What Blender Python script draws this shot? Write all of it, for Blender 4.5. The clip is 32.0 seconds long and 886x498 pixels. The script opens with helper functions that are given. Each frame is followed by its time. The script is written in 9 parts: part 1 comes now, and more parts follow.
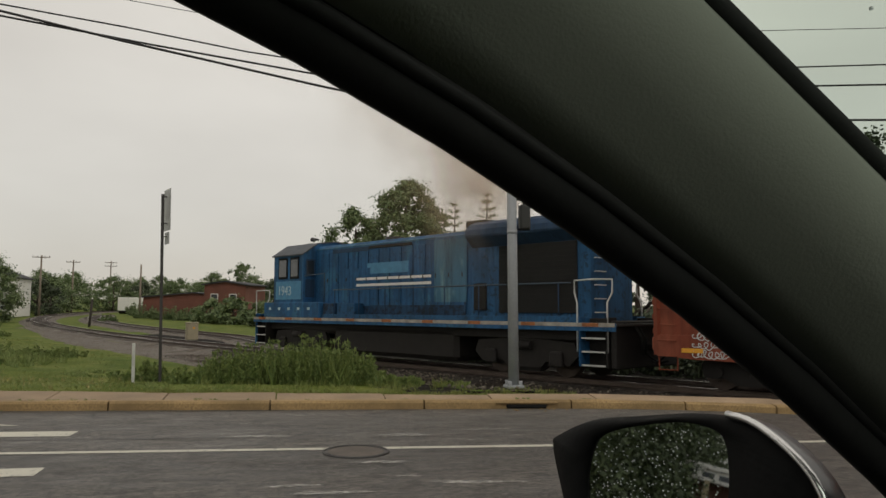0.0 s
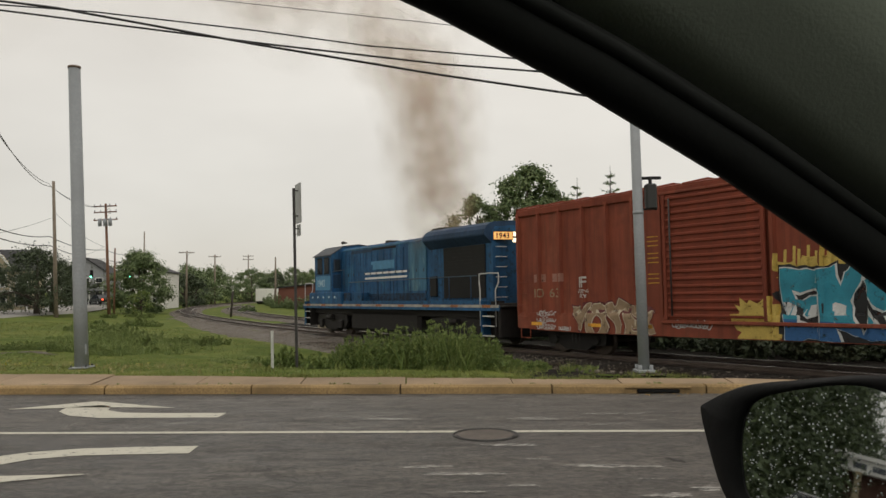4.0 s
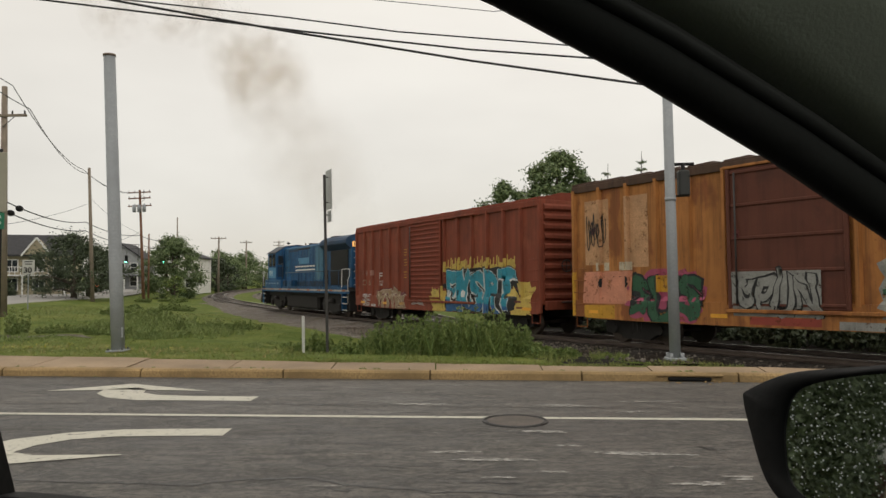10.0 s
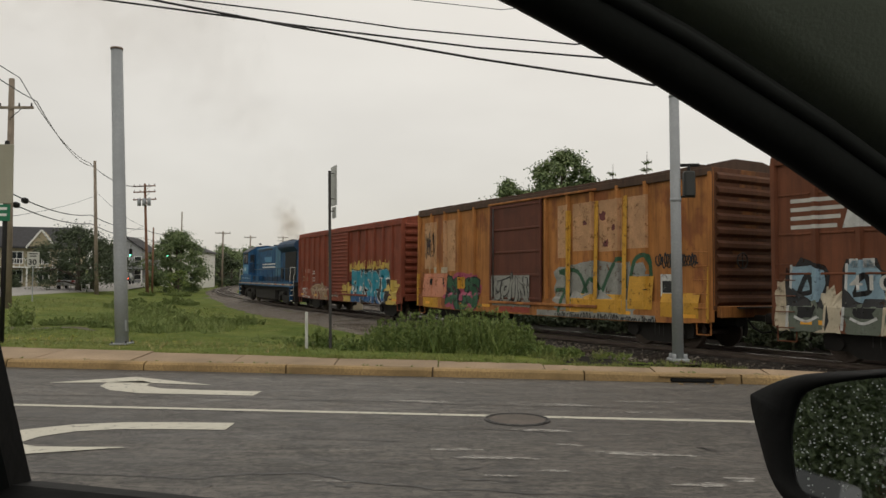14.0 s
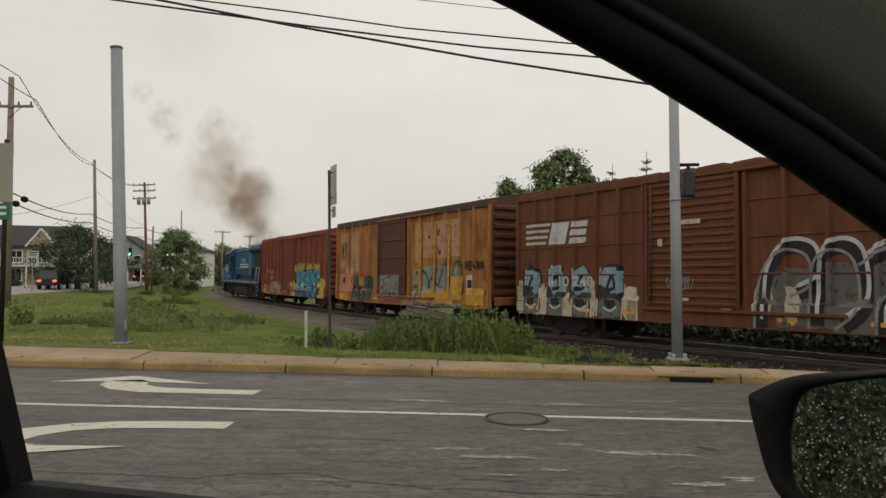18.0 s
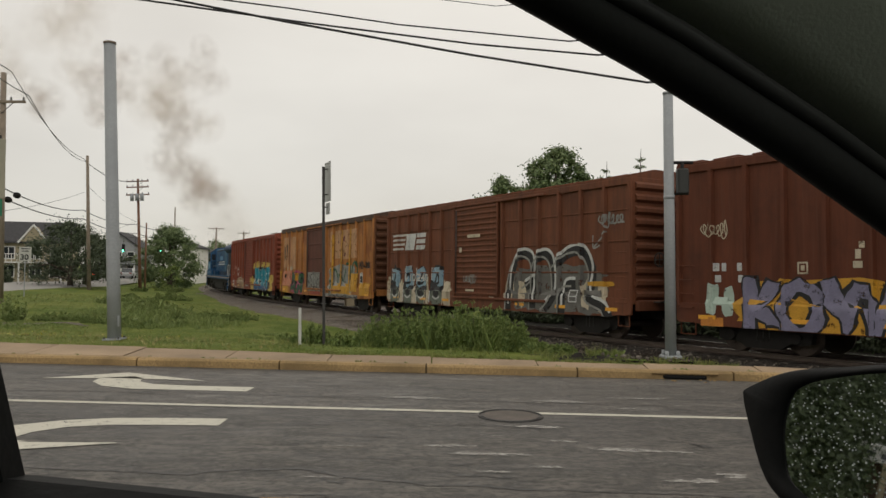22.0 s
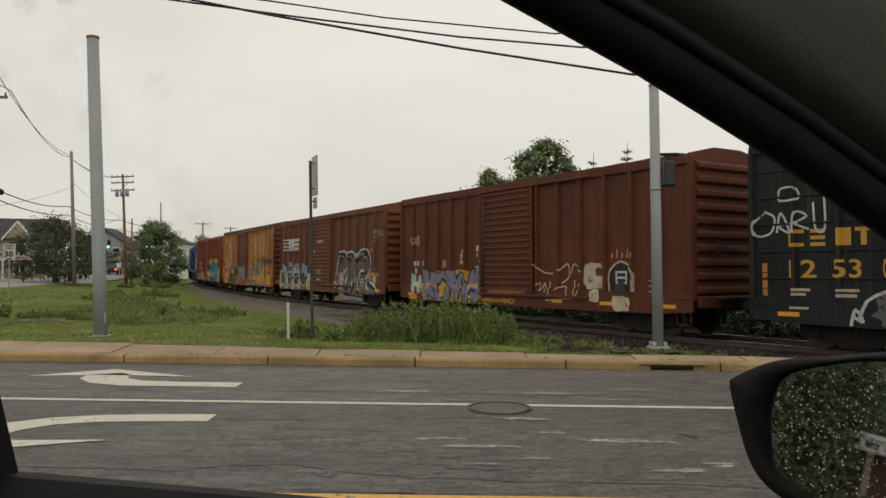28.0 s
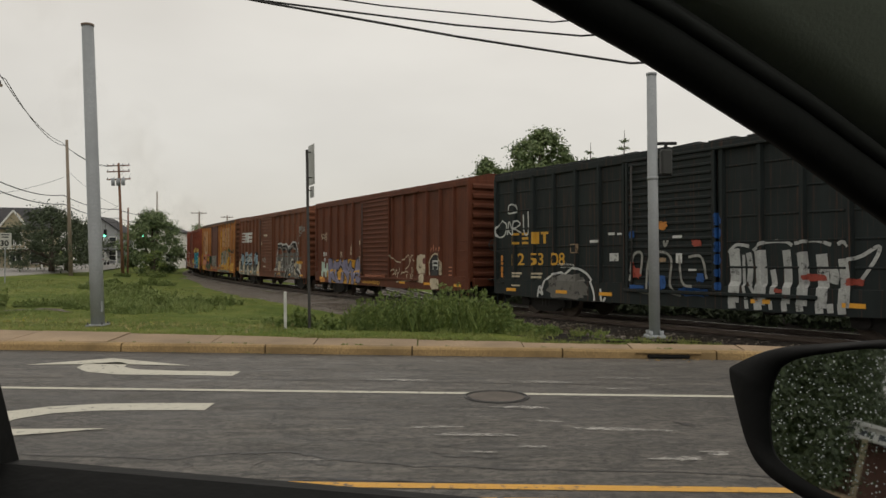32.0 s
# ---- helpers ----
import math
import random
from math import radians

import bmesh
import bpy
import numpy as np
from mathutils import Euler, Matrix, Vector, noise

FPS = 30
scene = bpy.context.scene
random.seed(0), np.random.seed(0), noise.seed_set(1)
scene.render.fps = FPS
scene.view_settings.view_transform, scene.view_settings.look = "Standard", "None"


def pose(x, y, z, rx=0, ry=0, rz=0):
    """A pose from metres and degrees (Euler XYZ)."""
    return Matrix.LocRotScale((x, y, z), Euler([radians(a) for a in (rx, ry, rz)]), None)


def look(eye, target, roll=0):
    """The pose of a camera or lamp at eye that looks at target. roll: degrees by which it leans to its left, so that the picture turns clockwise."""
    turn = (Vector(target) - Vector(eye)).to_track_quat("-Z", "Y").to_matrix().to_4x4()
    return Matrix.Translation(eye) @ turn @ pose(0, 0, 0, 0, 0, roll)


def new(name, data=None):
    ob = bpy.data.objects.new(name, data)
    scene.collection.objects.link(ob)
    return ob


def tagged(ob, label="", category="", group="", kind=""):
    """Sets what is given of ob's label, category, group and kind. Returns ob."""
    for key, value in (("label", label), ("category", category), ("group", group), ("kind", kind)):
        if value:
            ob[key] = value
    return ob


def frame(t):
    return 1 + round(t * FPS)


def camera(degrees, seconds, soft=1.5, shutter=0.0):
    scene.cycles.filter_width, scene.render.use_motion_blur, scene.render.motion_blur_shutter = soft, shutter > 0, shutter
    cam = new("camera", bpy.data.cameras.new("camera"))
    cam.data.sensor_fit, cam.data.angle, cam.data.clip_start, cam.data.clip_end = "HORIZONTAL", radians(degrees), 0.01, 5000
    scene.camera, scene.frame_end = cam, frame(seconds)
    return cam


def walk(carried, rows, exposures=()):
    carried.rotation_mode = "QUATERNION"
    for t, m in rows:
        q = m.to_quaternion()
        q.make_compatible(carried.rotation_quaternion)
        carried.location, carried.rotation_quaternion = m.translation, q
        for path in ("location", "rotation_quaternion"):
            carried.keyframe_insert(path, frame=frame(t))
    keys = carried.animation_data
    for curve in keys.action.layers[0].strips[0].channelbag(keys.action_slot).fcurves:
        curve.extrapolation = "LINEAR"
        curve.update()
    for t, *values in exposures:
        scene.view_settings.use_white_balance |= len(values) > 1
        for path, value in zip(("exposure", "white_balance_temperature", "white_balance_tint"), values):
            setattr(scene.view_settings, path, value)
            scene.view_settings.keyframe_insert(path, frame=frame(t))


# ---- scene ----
cam = camera(60.68, 32.0)
walk(cam, [
    (0, pose(0.0325, -0.0025, 1.5752, 94.069, -0.700, -11.668)),
    (0.5, pose(0.0206, 0.0058, 1.5656, 93.582, -1.279, -8.608)),
    (1, pose(0.0375, 0.0363, 1.5529, 92.937, -0.467, -6.646)),
    (1.5, pose(0.0350, 0.0150, 1.5453, 92.847, 0.018, -5.033)),
    (2, pose(0.0347, 0.0079, 1.5440, 92.978, -0.367, -4.787)),
    (2.5, pose(0.0287, -0.0001, 1.5513, 93.062, 0.535, -3.737)),
    (3, pose(0.0228, -0.0054, 1.5555, 93.121, 0.632, -3.278)),
    (3.5, pose(0.0187, -0.0034, 1.5540, 93.073, 0.467, -2.838)),
    (5.5, pose(0.0100, 0.0055, 1.5517, 92.797, 0.524, -1.078)),
    (6, pose(0.0063, -0.0007, 1.5525, 92.649, 0.390, -0.685)),
    (6.5, pose(0.0082, 0.0068, 1.5516, 92.513, 0.238, -0.410)),
    (7, pose(0.0061, 0.0003, 1.5525, 92.404, 0.300, -0.337)),
    (7.5, pose(0.0091, 0.0057, 1.5490, 92.350, 0.239, -0.241)),
    (8, pose(0.0097, 0.0048, 1.5501, 92.310, 0.324, -0.246)),
    (8.5, pose(0.0112, 0.0075, 1.5486, 92.250, 0.339, -0.305)),
    (9, pose(0.0020, -0.0042, 1.5520, 92.215, 0.281, -0.295)),
    (9.5, pose(0.0009, -0.0048, 1.5518, 92.123, 0.181, -0.170)),
    (10, pose(0.0018, -0.0061, 1.5518, 92.005, 0.154, -0.179)),
    (10.5, pose(0.0031, -0.0022, 1.5498, 91.865, 0.099, -0.159)),
    (11, pose(0.0051, 0.0015, 1.5489, 91.793, 0.054, -0.269)),
    (11.5, pose(-0.0008, -0.0051, 1.5506, 91.826, -0.081, -0.209)),
    (12, pose(-0.0026, -0.0069, 1.5511, 91.856, -0.282, -0.062)),
    (12.5, pose(-0.0049, -0.0094, 1.5511, 91.748, -0.406, 0.045)),
    (13, pose(-0.0046, -0.0134, 1.5551, 91.737, -0.553, 0.069)),
    (13.5, pose(-0.0049, -0.0127, 1.5519, 91.800, -0.597, 0.024)),
    (14, pose(-0.0060, -0.0109, 1.5518, 91.829, -0.640, 0.076)),
    (14.5, pose(-0.0036, -0.0056, 1.5537, 91.898, -0.709, 0.135)),
    (16.5, pose(-0.0083, -0.0169, 1.5542, 91.891, -0.657, 0.300)),
    (17, pose(-0.0072, -0.0141, 1.5526, 91.827, -0.665, 0.201)),
    (17.5, pose(-0.0067, -0.0125, 1.5514, 91.777, -0.691, 0.160)),
    (18, pose(-0.0062, -0.0142, 1.5530, 91.770, -0.706, 0.043)),
    (18.5, pose(-0.0058, -0.0148, 1.5524, 91.656, -0.742, -0.139)),
    (19, pose(-0.0068, -0.0177, 1.5526, 91.571, -0.849, -0.270)),
    (19.5, pose(-0.0009, -0.0097, 1.5503, 91.542, -1.002, -0.417)),
    (20, pose(-0.0053, -0.0172, 1.5527, 91.588, -1.025, -0.511)),
    (20.5, pose(-0.0061, -0.0170, 1.5534, 91.608, -1.083, -0.522)),
    (21, pose(-0.0038, -0.0129, 1.5516, 91.654, -1.052, -0.544)),
    (21.5, pose(-0.0048, -0.0090, 1.5513, 91.645, -0.946, -0.529)),
    (22, pose(-0.0071, -0.0114, 1.5507, 91.567, -0.827, -0.400)),
    (22.5, pose(-0.0093, -0.0140, 1.5510, 91.448, -0.752, -0.272)),
    (23, pose(-0.0100, -0.0162, 1.5514, 91.240, -0.603, -0.289)),
    (23.5, pose(-0.0073, -0.0140, 1.5499, 91.087, -0.475, -0.425)),
    (24, pose(-0.0080, -0.0161, 1.5492, 90.878, -0.443, -0.658)),
    (24.5, pose(-0.0027, -0.0084, 1.5482, 90.743, -0.427, -0.817)),
    (25, pose(-0.0041, -0.0098, 1.5469, 90.667, -0.329, -1.026)),
    (25.5, pose(-0.0042, -0.0106, 1.5480, 90.738, -0.319, -1.147)),
    (27.5, pose(-0.0071, -0.0118, 1.5498, 91.130, -0.322, -1.268)),
    (28, pose(-0.0091, -0.0167, 1.5512, 91.074, -0.328, -1.312)),
    (28.5, pose(-0.0106, -0.0129, 1.5507, 91.009, -0.317, -1.363)),
    (29, pose(-0.0107, -0.0138, 1.5508, 90.930, -0.422, -1.473)),
    (29.5, pose(-0.0093, -0.0123, 1.5492, 90.456, -0.339, -1.565)),
    (30, pose(-0.0074, -0.0120, 1.5508, 90.280, -0.222, -1.733)),
    (30.5, pose(-0.0115, -0.0142, 1.5520, 90.319, -0.227, -1.757)),
    (31, pose(-0.0163, -0.0197, 1.5527, 90.360, -0.146, -1.683)),
    (31.5, pose(-0.0120, -0.0127, 1.5519, 90.333, -0.165, -1.556)),
    (32, pose(-0.0125, -0.0141, 1.5497, 90.259, -0.336, -1.548)),
], exposures=((0.0, -0.42), (1.0, -0.30), (3.5, -0.27), (6.0, -0.02), (10.0, -0.10), (13.0, -0.09), (14.0, -0.26), (17.0, -0.26), (19.0, -0.28), (23.0, -0.22), (28.0, -0.22), (32.0, -0.31)))

# ---- sky and light: low overcast, no shadows ----
world = bpy.data.worlds.new("overcast_sky")
scene.world = world
world.use_nodes = True
wn, wl = world.node_tree.nodes, world.node_tree.links
wn.clear()
w_out = wn.new("ShaderNodeOutputWorld")
w_bg = wn.new("ShaderNodeBackground")
w_sky = wn.new("ShaderNodeTexSky")
w_sky.sky_type, w_sky.sun_disc = "NISHITA", False
w_sky.sun_elevation, w_sky.sun_rotation = radians(38), radians(20)
w_dim = wn.new("ShaderNodeMix")
w_dim.data_type, w_dim.blend_type = "RGBA", "MULTIPLY"
w_dim.inputs["Factor"].default_value = 1.0
w_dim.inputs[7].default_value = (0.08, 0.08, 0.08, 1)
wl.new(w_sky.outputs[0], w_dim.inputs[6])
w_co = wn.new("ShaderNodeTexCoord")
w_noise = wn.new("ShaderNodeTexNoise")
w_noise.inputs["Scale"].default_value, w_noise.inputs["Detail"].default_value = 2.2, 4.0
w_map = wn.new("ShaderNodeMapping")
w_map.inputs["Scale"].default_value = (1.0, 1.0, 2.6)
wl.new(w_co.outputs["Generated"], w_map.inputs[0])
wl.new(w_map.outputs[0], w_noise.inputs["Vector"])
w_ramp = wn.new("ShaderNodeValToRGB")
w_ramp.color_ramp.elements[0].position, w_ramp.color_ramp.elements[0].color = 0.25, (0.59, 0.555, 0.495, 1)
w_ramp.color_ramp.elements[1].position, w_ramp.color_ramp.elements[1].color = 0.75, (0.725, 0.69, 0.62, 1)
wl.new(w_noise.outputs[0], w_ramp.inputs[0])
w_sep = wn.new("ShaderNodeSeparateXYZ")
wl.new(w_co.outputs["Generated"], w_sep.inputs[0])
w_h = wn.new("ShaderNodeValToRGB")
for pos, v, el in ((0.0, (0.73, 0.74, 0.755, 1), 0), (0.55, (1.01, 1.0, 0.99, 1), 1)):
    w_h.color_ramp.elements[el].position, w_h.color_ramp.elements[el].color = pos, v
wl.new(w_sep.outputs[2], w_h.inputs[0])
w_cl = wn.new("ShaderNodeMix")
w_cl.data_type, w_cl.blend_type = "RGBA", "MULTIPLY"
w_cl.inputs["Factor"].default_value = 1.0
wl.new(w_ramp.outputs[0], w_cl.inputs[6])
wl.new(w_h.outputs[0], w_cl.inputs[7])
w_mix = wn.new("ShaderNodeMix")
w_mix.data_type = "RGBA"
w_mix.inputs["Factor"].default_value = 0.93
wl.new(w_dim.outputs[2], w_mix.inputs[6])
wl.new(w_cl.outputs[2], w_mix.inputs[7])
wl.new(w_mix.outputs[2], w_bg.inputs["Color"])
w_bg.inputs["Strength"].default_value = 1.62
wl.new(w_bg.outputs[0], w_out.inputs["Surface"])

sun_data = bpy.data.lights.new("sun", "SUN")
sun_data.energy, sun_data.angle, sun_data.color = 0.5, radians(40), (1.0, 0.97, 0.93)
sun = new("sun", sun_data)
sun.matrix_world = look((20, -40, 60), (0, 20, 0))

# ---- materials ----
def node_mat(name):
    m = bpy.data.materials.new(name)
    m.use_nodes = True
    nt = m.node_tree
    return m, nt, nt.nodes["Principled BSDF"]


def noise_node(nt, scale, detail=4.0, rough=0.55, stretch=(1, 1, 1), space="Object"):
    co = nt.nodes.new("ShaderNodeTexCoord")
    mp = nt.nodes.new("ShaderNodeMapping")
    mp.inputs["Scale"].default_value = stretch
    n = nt.nodes.new("ShaderNodeTexNoise")
    n.inputs["Scale"].default_value = scale
    n.inputs["Detail"].default_value = detail
    n.inputs["Roughness"].default_value = rough
    nt.links.new(co.outputs[space], mp.inputs[0])
    nt.links.new(mp.outputs[0], n.inputs["Vector"])
    return n.outputs[0]


def ramp(nt, src, lo, hi, c0=(0, 0, 0, 1), c1=(1, 1, 1, 1)):
    r = nt.nodes.new("ShaderNodeValToRGB")
    r.color_ramp.elements[0].position, r.color_ramp.elements[1].position = lo, hi
    r.color_ramp.elements[0].color, r.color_ramp.elements[1].color = c0, c1
    nt.links.new(src, r.inputs[0])
    return r.outputs[0]


def mixc(nt, fac, a, b, kind="MIX"):
    m = nt.nodes.new("ShaderNodeMix")
    m.data_type, m.blend_type = "RGBA", kind
    for sock, v in ((m.inputs["Factor"], fac), (m.inputs[6], a), (m.inputs[7], b)):
        if isinstance(v, (int, float)):
            sock.default_value = v
        elif isinstance(v, tuple):
            sock.default_value = (*v[:3], 1)
        else:
            nt.links.new(v, sock)
    return m.outputs[2]


def bump(nt, bsdf, src, strength, dist=0.01):
    b = nt.nodes.new("ShaderNodeBump")
    b.inputs["Strength"].default_value, b.inputs["Distance"].default_value = strength, dist
    nt.links.new(src, b.inputs["Height"])
    nt.links.new(b.outputs[0], bsdf.inputs["Normal"])


def plain(name, col, rough=0.6, metal=0.0, vary=0.18, scale=3.0, fine=40.0, bmp=0.15, space="Object", rand=0.0):
    """Base colour broken up at two scales, with a fine relief."""
    m, nt, b = node_mat(name)
    big, small = noise_node(nt, scale, space=space), noise_node(nt, fine, 3.0, space=space)
    c = mixc(nt, ramp(nt, big, 0.3, 0.7), tuple(v * (1 - vary) for v in col), tuple(min(1, v * (1 + vary)) for v in col))
    c = mixc(nt, ramp(nt, small, 0.35, 0.75), c, tuple(v * (1 - vary * 0.9) for v in col))
    if rand:
        oi = nt.nodes.new("ShaderNodeObjectInfo")
        c = mixc(nt, oi.outputs["Random"], c, mixc(nt, 1.0, c, (1 - rand, 1 - rand, 1 - rand), "MULTIPLY"))
    nt.links.new(c, b.inputs["Base Color"])
    b.inputs["Roughness"].default_value, b.inputs["Metallic"].default_value = rough, metal
    if bmp:
        bump(nt, b, small, bmp)
    return m


def worn_paint(name, col, rust=(0.11, 0.045, 0.025), dirt=0.45, rough=0.66, patch=None, patch_lo=0.56, streak=0.5, rust_lo=0.64):
    """Old vehicle paint: faded patches, rust spots, dark streaks running down."""
    m, nt, b = node_mat(name)
    big = noise_node(nt, 0.55, 5.0)
    c = mixc(nt, ramp(nt, big, 0.3, 0.7), tuple(v * 0.80 for v in col), tuple(min(1, v * 1.18) for v in col))
    if patch:
        c = mixc(nt, ramp(nt, noise_node(nt, 1.1, 4.0, stretch=(1.0, 1.0, 0.5)), patch_lo, patch_lo + 0.08), c, patch)
    run = noise_node(nt, 2.2, 5.0, 0.65, stretch=(2.2, 2.2, 0.16))
    dk = tuple(v * 0.30 for v in col)
    f = ramp(nt, run, 0.44, 0.72, c1=(dirt, dirt, dirt, 1))
    c = mixc(nt, f, c, dk)
    spots = noise_node(nt, 5.5, 8.0, 0.7)
    c = mixc(nt, ramp(nt, spots, rust_lo, rust_lo + 0.06, c1=(streak, streak, streak, 1)), c, rust)
    fine = noise_node(nt, 38.0, 3.0)
    c = mixc(nt, ramp(nt, fine, 0.4, 0.8, c1=(0.3, 0.3, 0.3, 1)), c, tuple(v * 0.7 for v in col))
    thin = noise_node(nt, 7.0, 4.0, 0.6, stretch=(2.5, 2.5, 0.07))
    c = mixc(nt, ramp(nt, thin, 0.55, 0.72, c1=(0.55, 0.55, 0.55, 1)), c, rust)
    grime = noise_node(nt, 0.9, 6.0, 0.7)
    c = mixc(nt, ramp(nt, grime, 0.5, 0.68, c1=(0.45, 0.45, 0.45, 1)), c, tuple(0.35 * v + 0.006 for v in col))
    nt.links.new(c, b.inputs["Base Color"])
    b.inputs["Roughness"].default_value = rough
    b.inputs["Specular IOR Level"].default_value = 0.28
    bump(nt, b, fine, 0.12)
    return m


def glassy(name, col=(0.03, 0.035, 0.04)):
    m, nt, b = node_mat(name)
    b.inputs["Base Color"].default_value = (*col, 1)
    b.inputs["Roughness"].default_value = 0.06
    b.inputs["Coat Weight"].default_value = 0.5
    return m


def glow(name, col, power):
    m, nt, b = node_mat(name)
    b.inputs["Base Color"].default_value = (*col, 1)
    b.inputs["Emission Color"].default_value = (*col, 1)
    b.inputs["Emission Strength"].default_value = power
    return m


def leaf_mat(name, col, col2, rand=True):
    m, nt, b = node_mat(name)
    geo = nt.nodes.new("ShaderNodeNewGeometry")
    big = noise_node(nt, 0.7, 3.0)
    c = mixc(nt, geo.outputs["Random Per Island"], col, col2)
    c = mixc(nt, ramp(nt, big, 0.35, 0.65), c, mixc(nt, 1.0, c, (0.72, 0.8, 0.7), "MULTIPLY"))
    nt.links.new(c, b.inputs["Base Color"])
    b.inputs["Roughness"].default_value = 0.6
    b.inputs["Transmission Weight"].default_value = 0.0
    b.inputs["Subsurface Weight"].default_value = 0.0
    return m


# asphalt, damp and worn
def asphalt_mat():
    m, nt, b = node_mat("damp_asphalt")
    big = noise_node(nt, 0.55, 4.0, stretch=(0.12, 1.3, 1))
    mid = noise_node(nt, 1.7, 5.0, 0.6, stretch=(0.6, 1.2, 1))
    grit = noise_node(nt, 70.0, 4.0, 0.75)
    c = mixc(nt, ramp(nt, big, 0.36, 0.64), (0.050, 0.046, 0.042), (0.108, 0.099, 0.088))
    c = mixc(nt, ramp(nt, mid, 0.45, 0.7, c1=(0.55, 0.55, 0.55, 1)), c, (0.122, 0.112, 0.100))
    c = mixc(nt, ramp(nt, noise_node(nt, 3.0, 6.0, 0.65), 0.52, 0.72, c1=(0.6, 0.6, 0.6, 1)), c, (0.040, 0.037, 0.035))
    c = mixc(nt, ramp(nt, grit, 0.36, 0.64), mixc(nt, 1.0, c, (0.45, 0.45, 0.45), "MULTIPLY"), mixc(nt, 1.0, c, (1.3, 1.29, 1.27), "MULTIPLY"))
    c = mixc(nt, ramp(nt, noise_node(nt, 6.0, 5.0, 0.65, stretch=(0.45, 1.3, 1)), 0.40, 0.62), mixc(nt, 1.0, c, (0.50, 0.50, 0.50), "MULTIPLY"), mixc(nt, 1.0, c, (1.48, 1.46, 1.43), "MULTIPLY"))
    spk = noise_node(nt, 19.0, 4.0, 0.70, stretch=(0.75, 1.0, 1))
    c = mixc(nt, ramp(nt, spk, 0.38, 0.50, (0.92, 0.92, 0.92, 1), (0, 0, 0, 1)), c, (0.017, 0.016, 0.015))
    c = mixc(nt, ramp(nt, spk, 0.52, 0.66, c1=(0.6, 0.6, 0.6, 1)), c, (0.150, 0.136, 0.120))
    vo = nt.nodes.new("ShaderNodeTexVoronoi")
    vo.feature = "DISTANCE_TO_EDGE"
    vo.inputs["Scale"].default_value = 0.9
    vco = nt.nodes.new("ShaderNodeTexCoord")
    vmp = nt.nodes.new("ShaderNodeMapping")
    vmp.inputs["Scale"].default_value = (0.55, 1.35, 1)
    wob = nt.nodes.new("ShaderNodeTexNoise")
    wob.inputs["Scale"].default_value, wob.inputs["Detail"].default_value = 2.4, 5.0
    vad = nt.nodes.new("ShaderNodeVectorMath")
    vad.operation = "MULTIPLY_ADD"
    vad.inputs[1].default_value = (0.55, 0.55, 0.0)
    nt.links.new(vco.outputs["Object"], wob.inputs["Vector"])
    nt.links.new(wob.outputs["Color"], vad.inputs[0])
    nt.links.new(vco.outputs["Object"], vad.inputs[2])
    nt.links.new(vad.outputs[0], vmp.inputs[0])
    nt.links.new(vmp.outputs[0], vo.inputs["Vector"])
    crack = ramp(nt, vo.outputs["Distance"], 0.0, 0.028, (1, 1, 1, 1), (0, 0, 0, 1))
    crack = mixc(nt, 1.0, crack, ramp(nt, noise_node(nt, 0.8, 3.0), 0.42, 0.55, c1=(0.85, 0.85, 0.85, 1)), "MULTIPLY")
    c = mixc(nt, crack, c, (0.016, 0.015, 0.014))
    c = mixc(nt, ramp(nt, noise_node(nt, 260.0, 2.0), 0.64, 0.70, c1=(0.6, 0.6, 0.6, 1)), c, (0.21, 0.20, 0.185))
    nt.links.new(c, b.inputs["Base Color"])
    r = ramp(nt, mid, 0.3, 0.8, (0.42, 0.42, 0.42, 1), (0.7, 0.7, 0.7, 1))
    nt.links.new(r, b.inputs["Roughness"])
    bump(nt, b, mixc(nt, 0.5, grit, spk), 1.0, 0.016)
    return m


def road_paint(name, col, wear=0.5, worn_through=False):
    """Paint on asphalt, chipped so that the ground shows."""
    m, nt, b = node_mat(name)
    n = noise_node(nt, 9.0, 8.0, 0.75)
    n2 = noise_node(nt, 70.0, 3.0, 0.7)
    c = mixc(nt, ramp(nt, n, wear, wear + 0.05), tuple(col), (0.07, 0.068, 0.066))
    c = mixc(nt, ramp(nt, n2, 0.45, 0.7, c1=(0.45, 0.45, 0.45, 1)), c, tuple(v * 0.5 for v in col))
    nt.links.new(c, b.inputs["Base Color"])
    b.inputs["Roughness"].default_value = 0.6
    bump(nt, b, n2, 0.3, 0.004)
    if worn_through:
        gone = ramp(nt, noise_node(nt, 11.0, 6.0, 0.75, stretch=(0.6, 1.6, 1)), 0.36, 0.60)
        mx = nt.nodes.new("ShaderNodeMixShader")
        tr = nt.nodes.new("ShaderNodeBsdfTransparent")
        nt.links.new(gone, mx.inputs[0])
        nt.links.new(b.outputs[0], mx.inputs[1])
        nt.links.new(tr.outputs[0], mx.inputs[2])
        nt.links.new(mx.outputs[0], nt.nodes["Material Output"].inputs["Surface"])
    return m


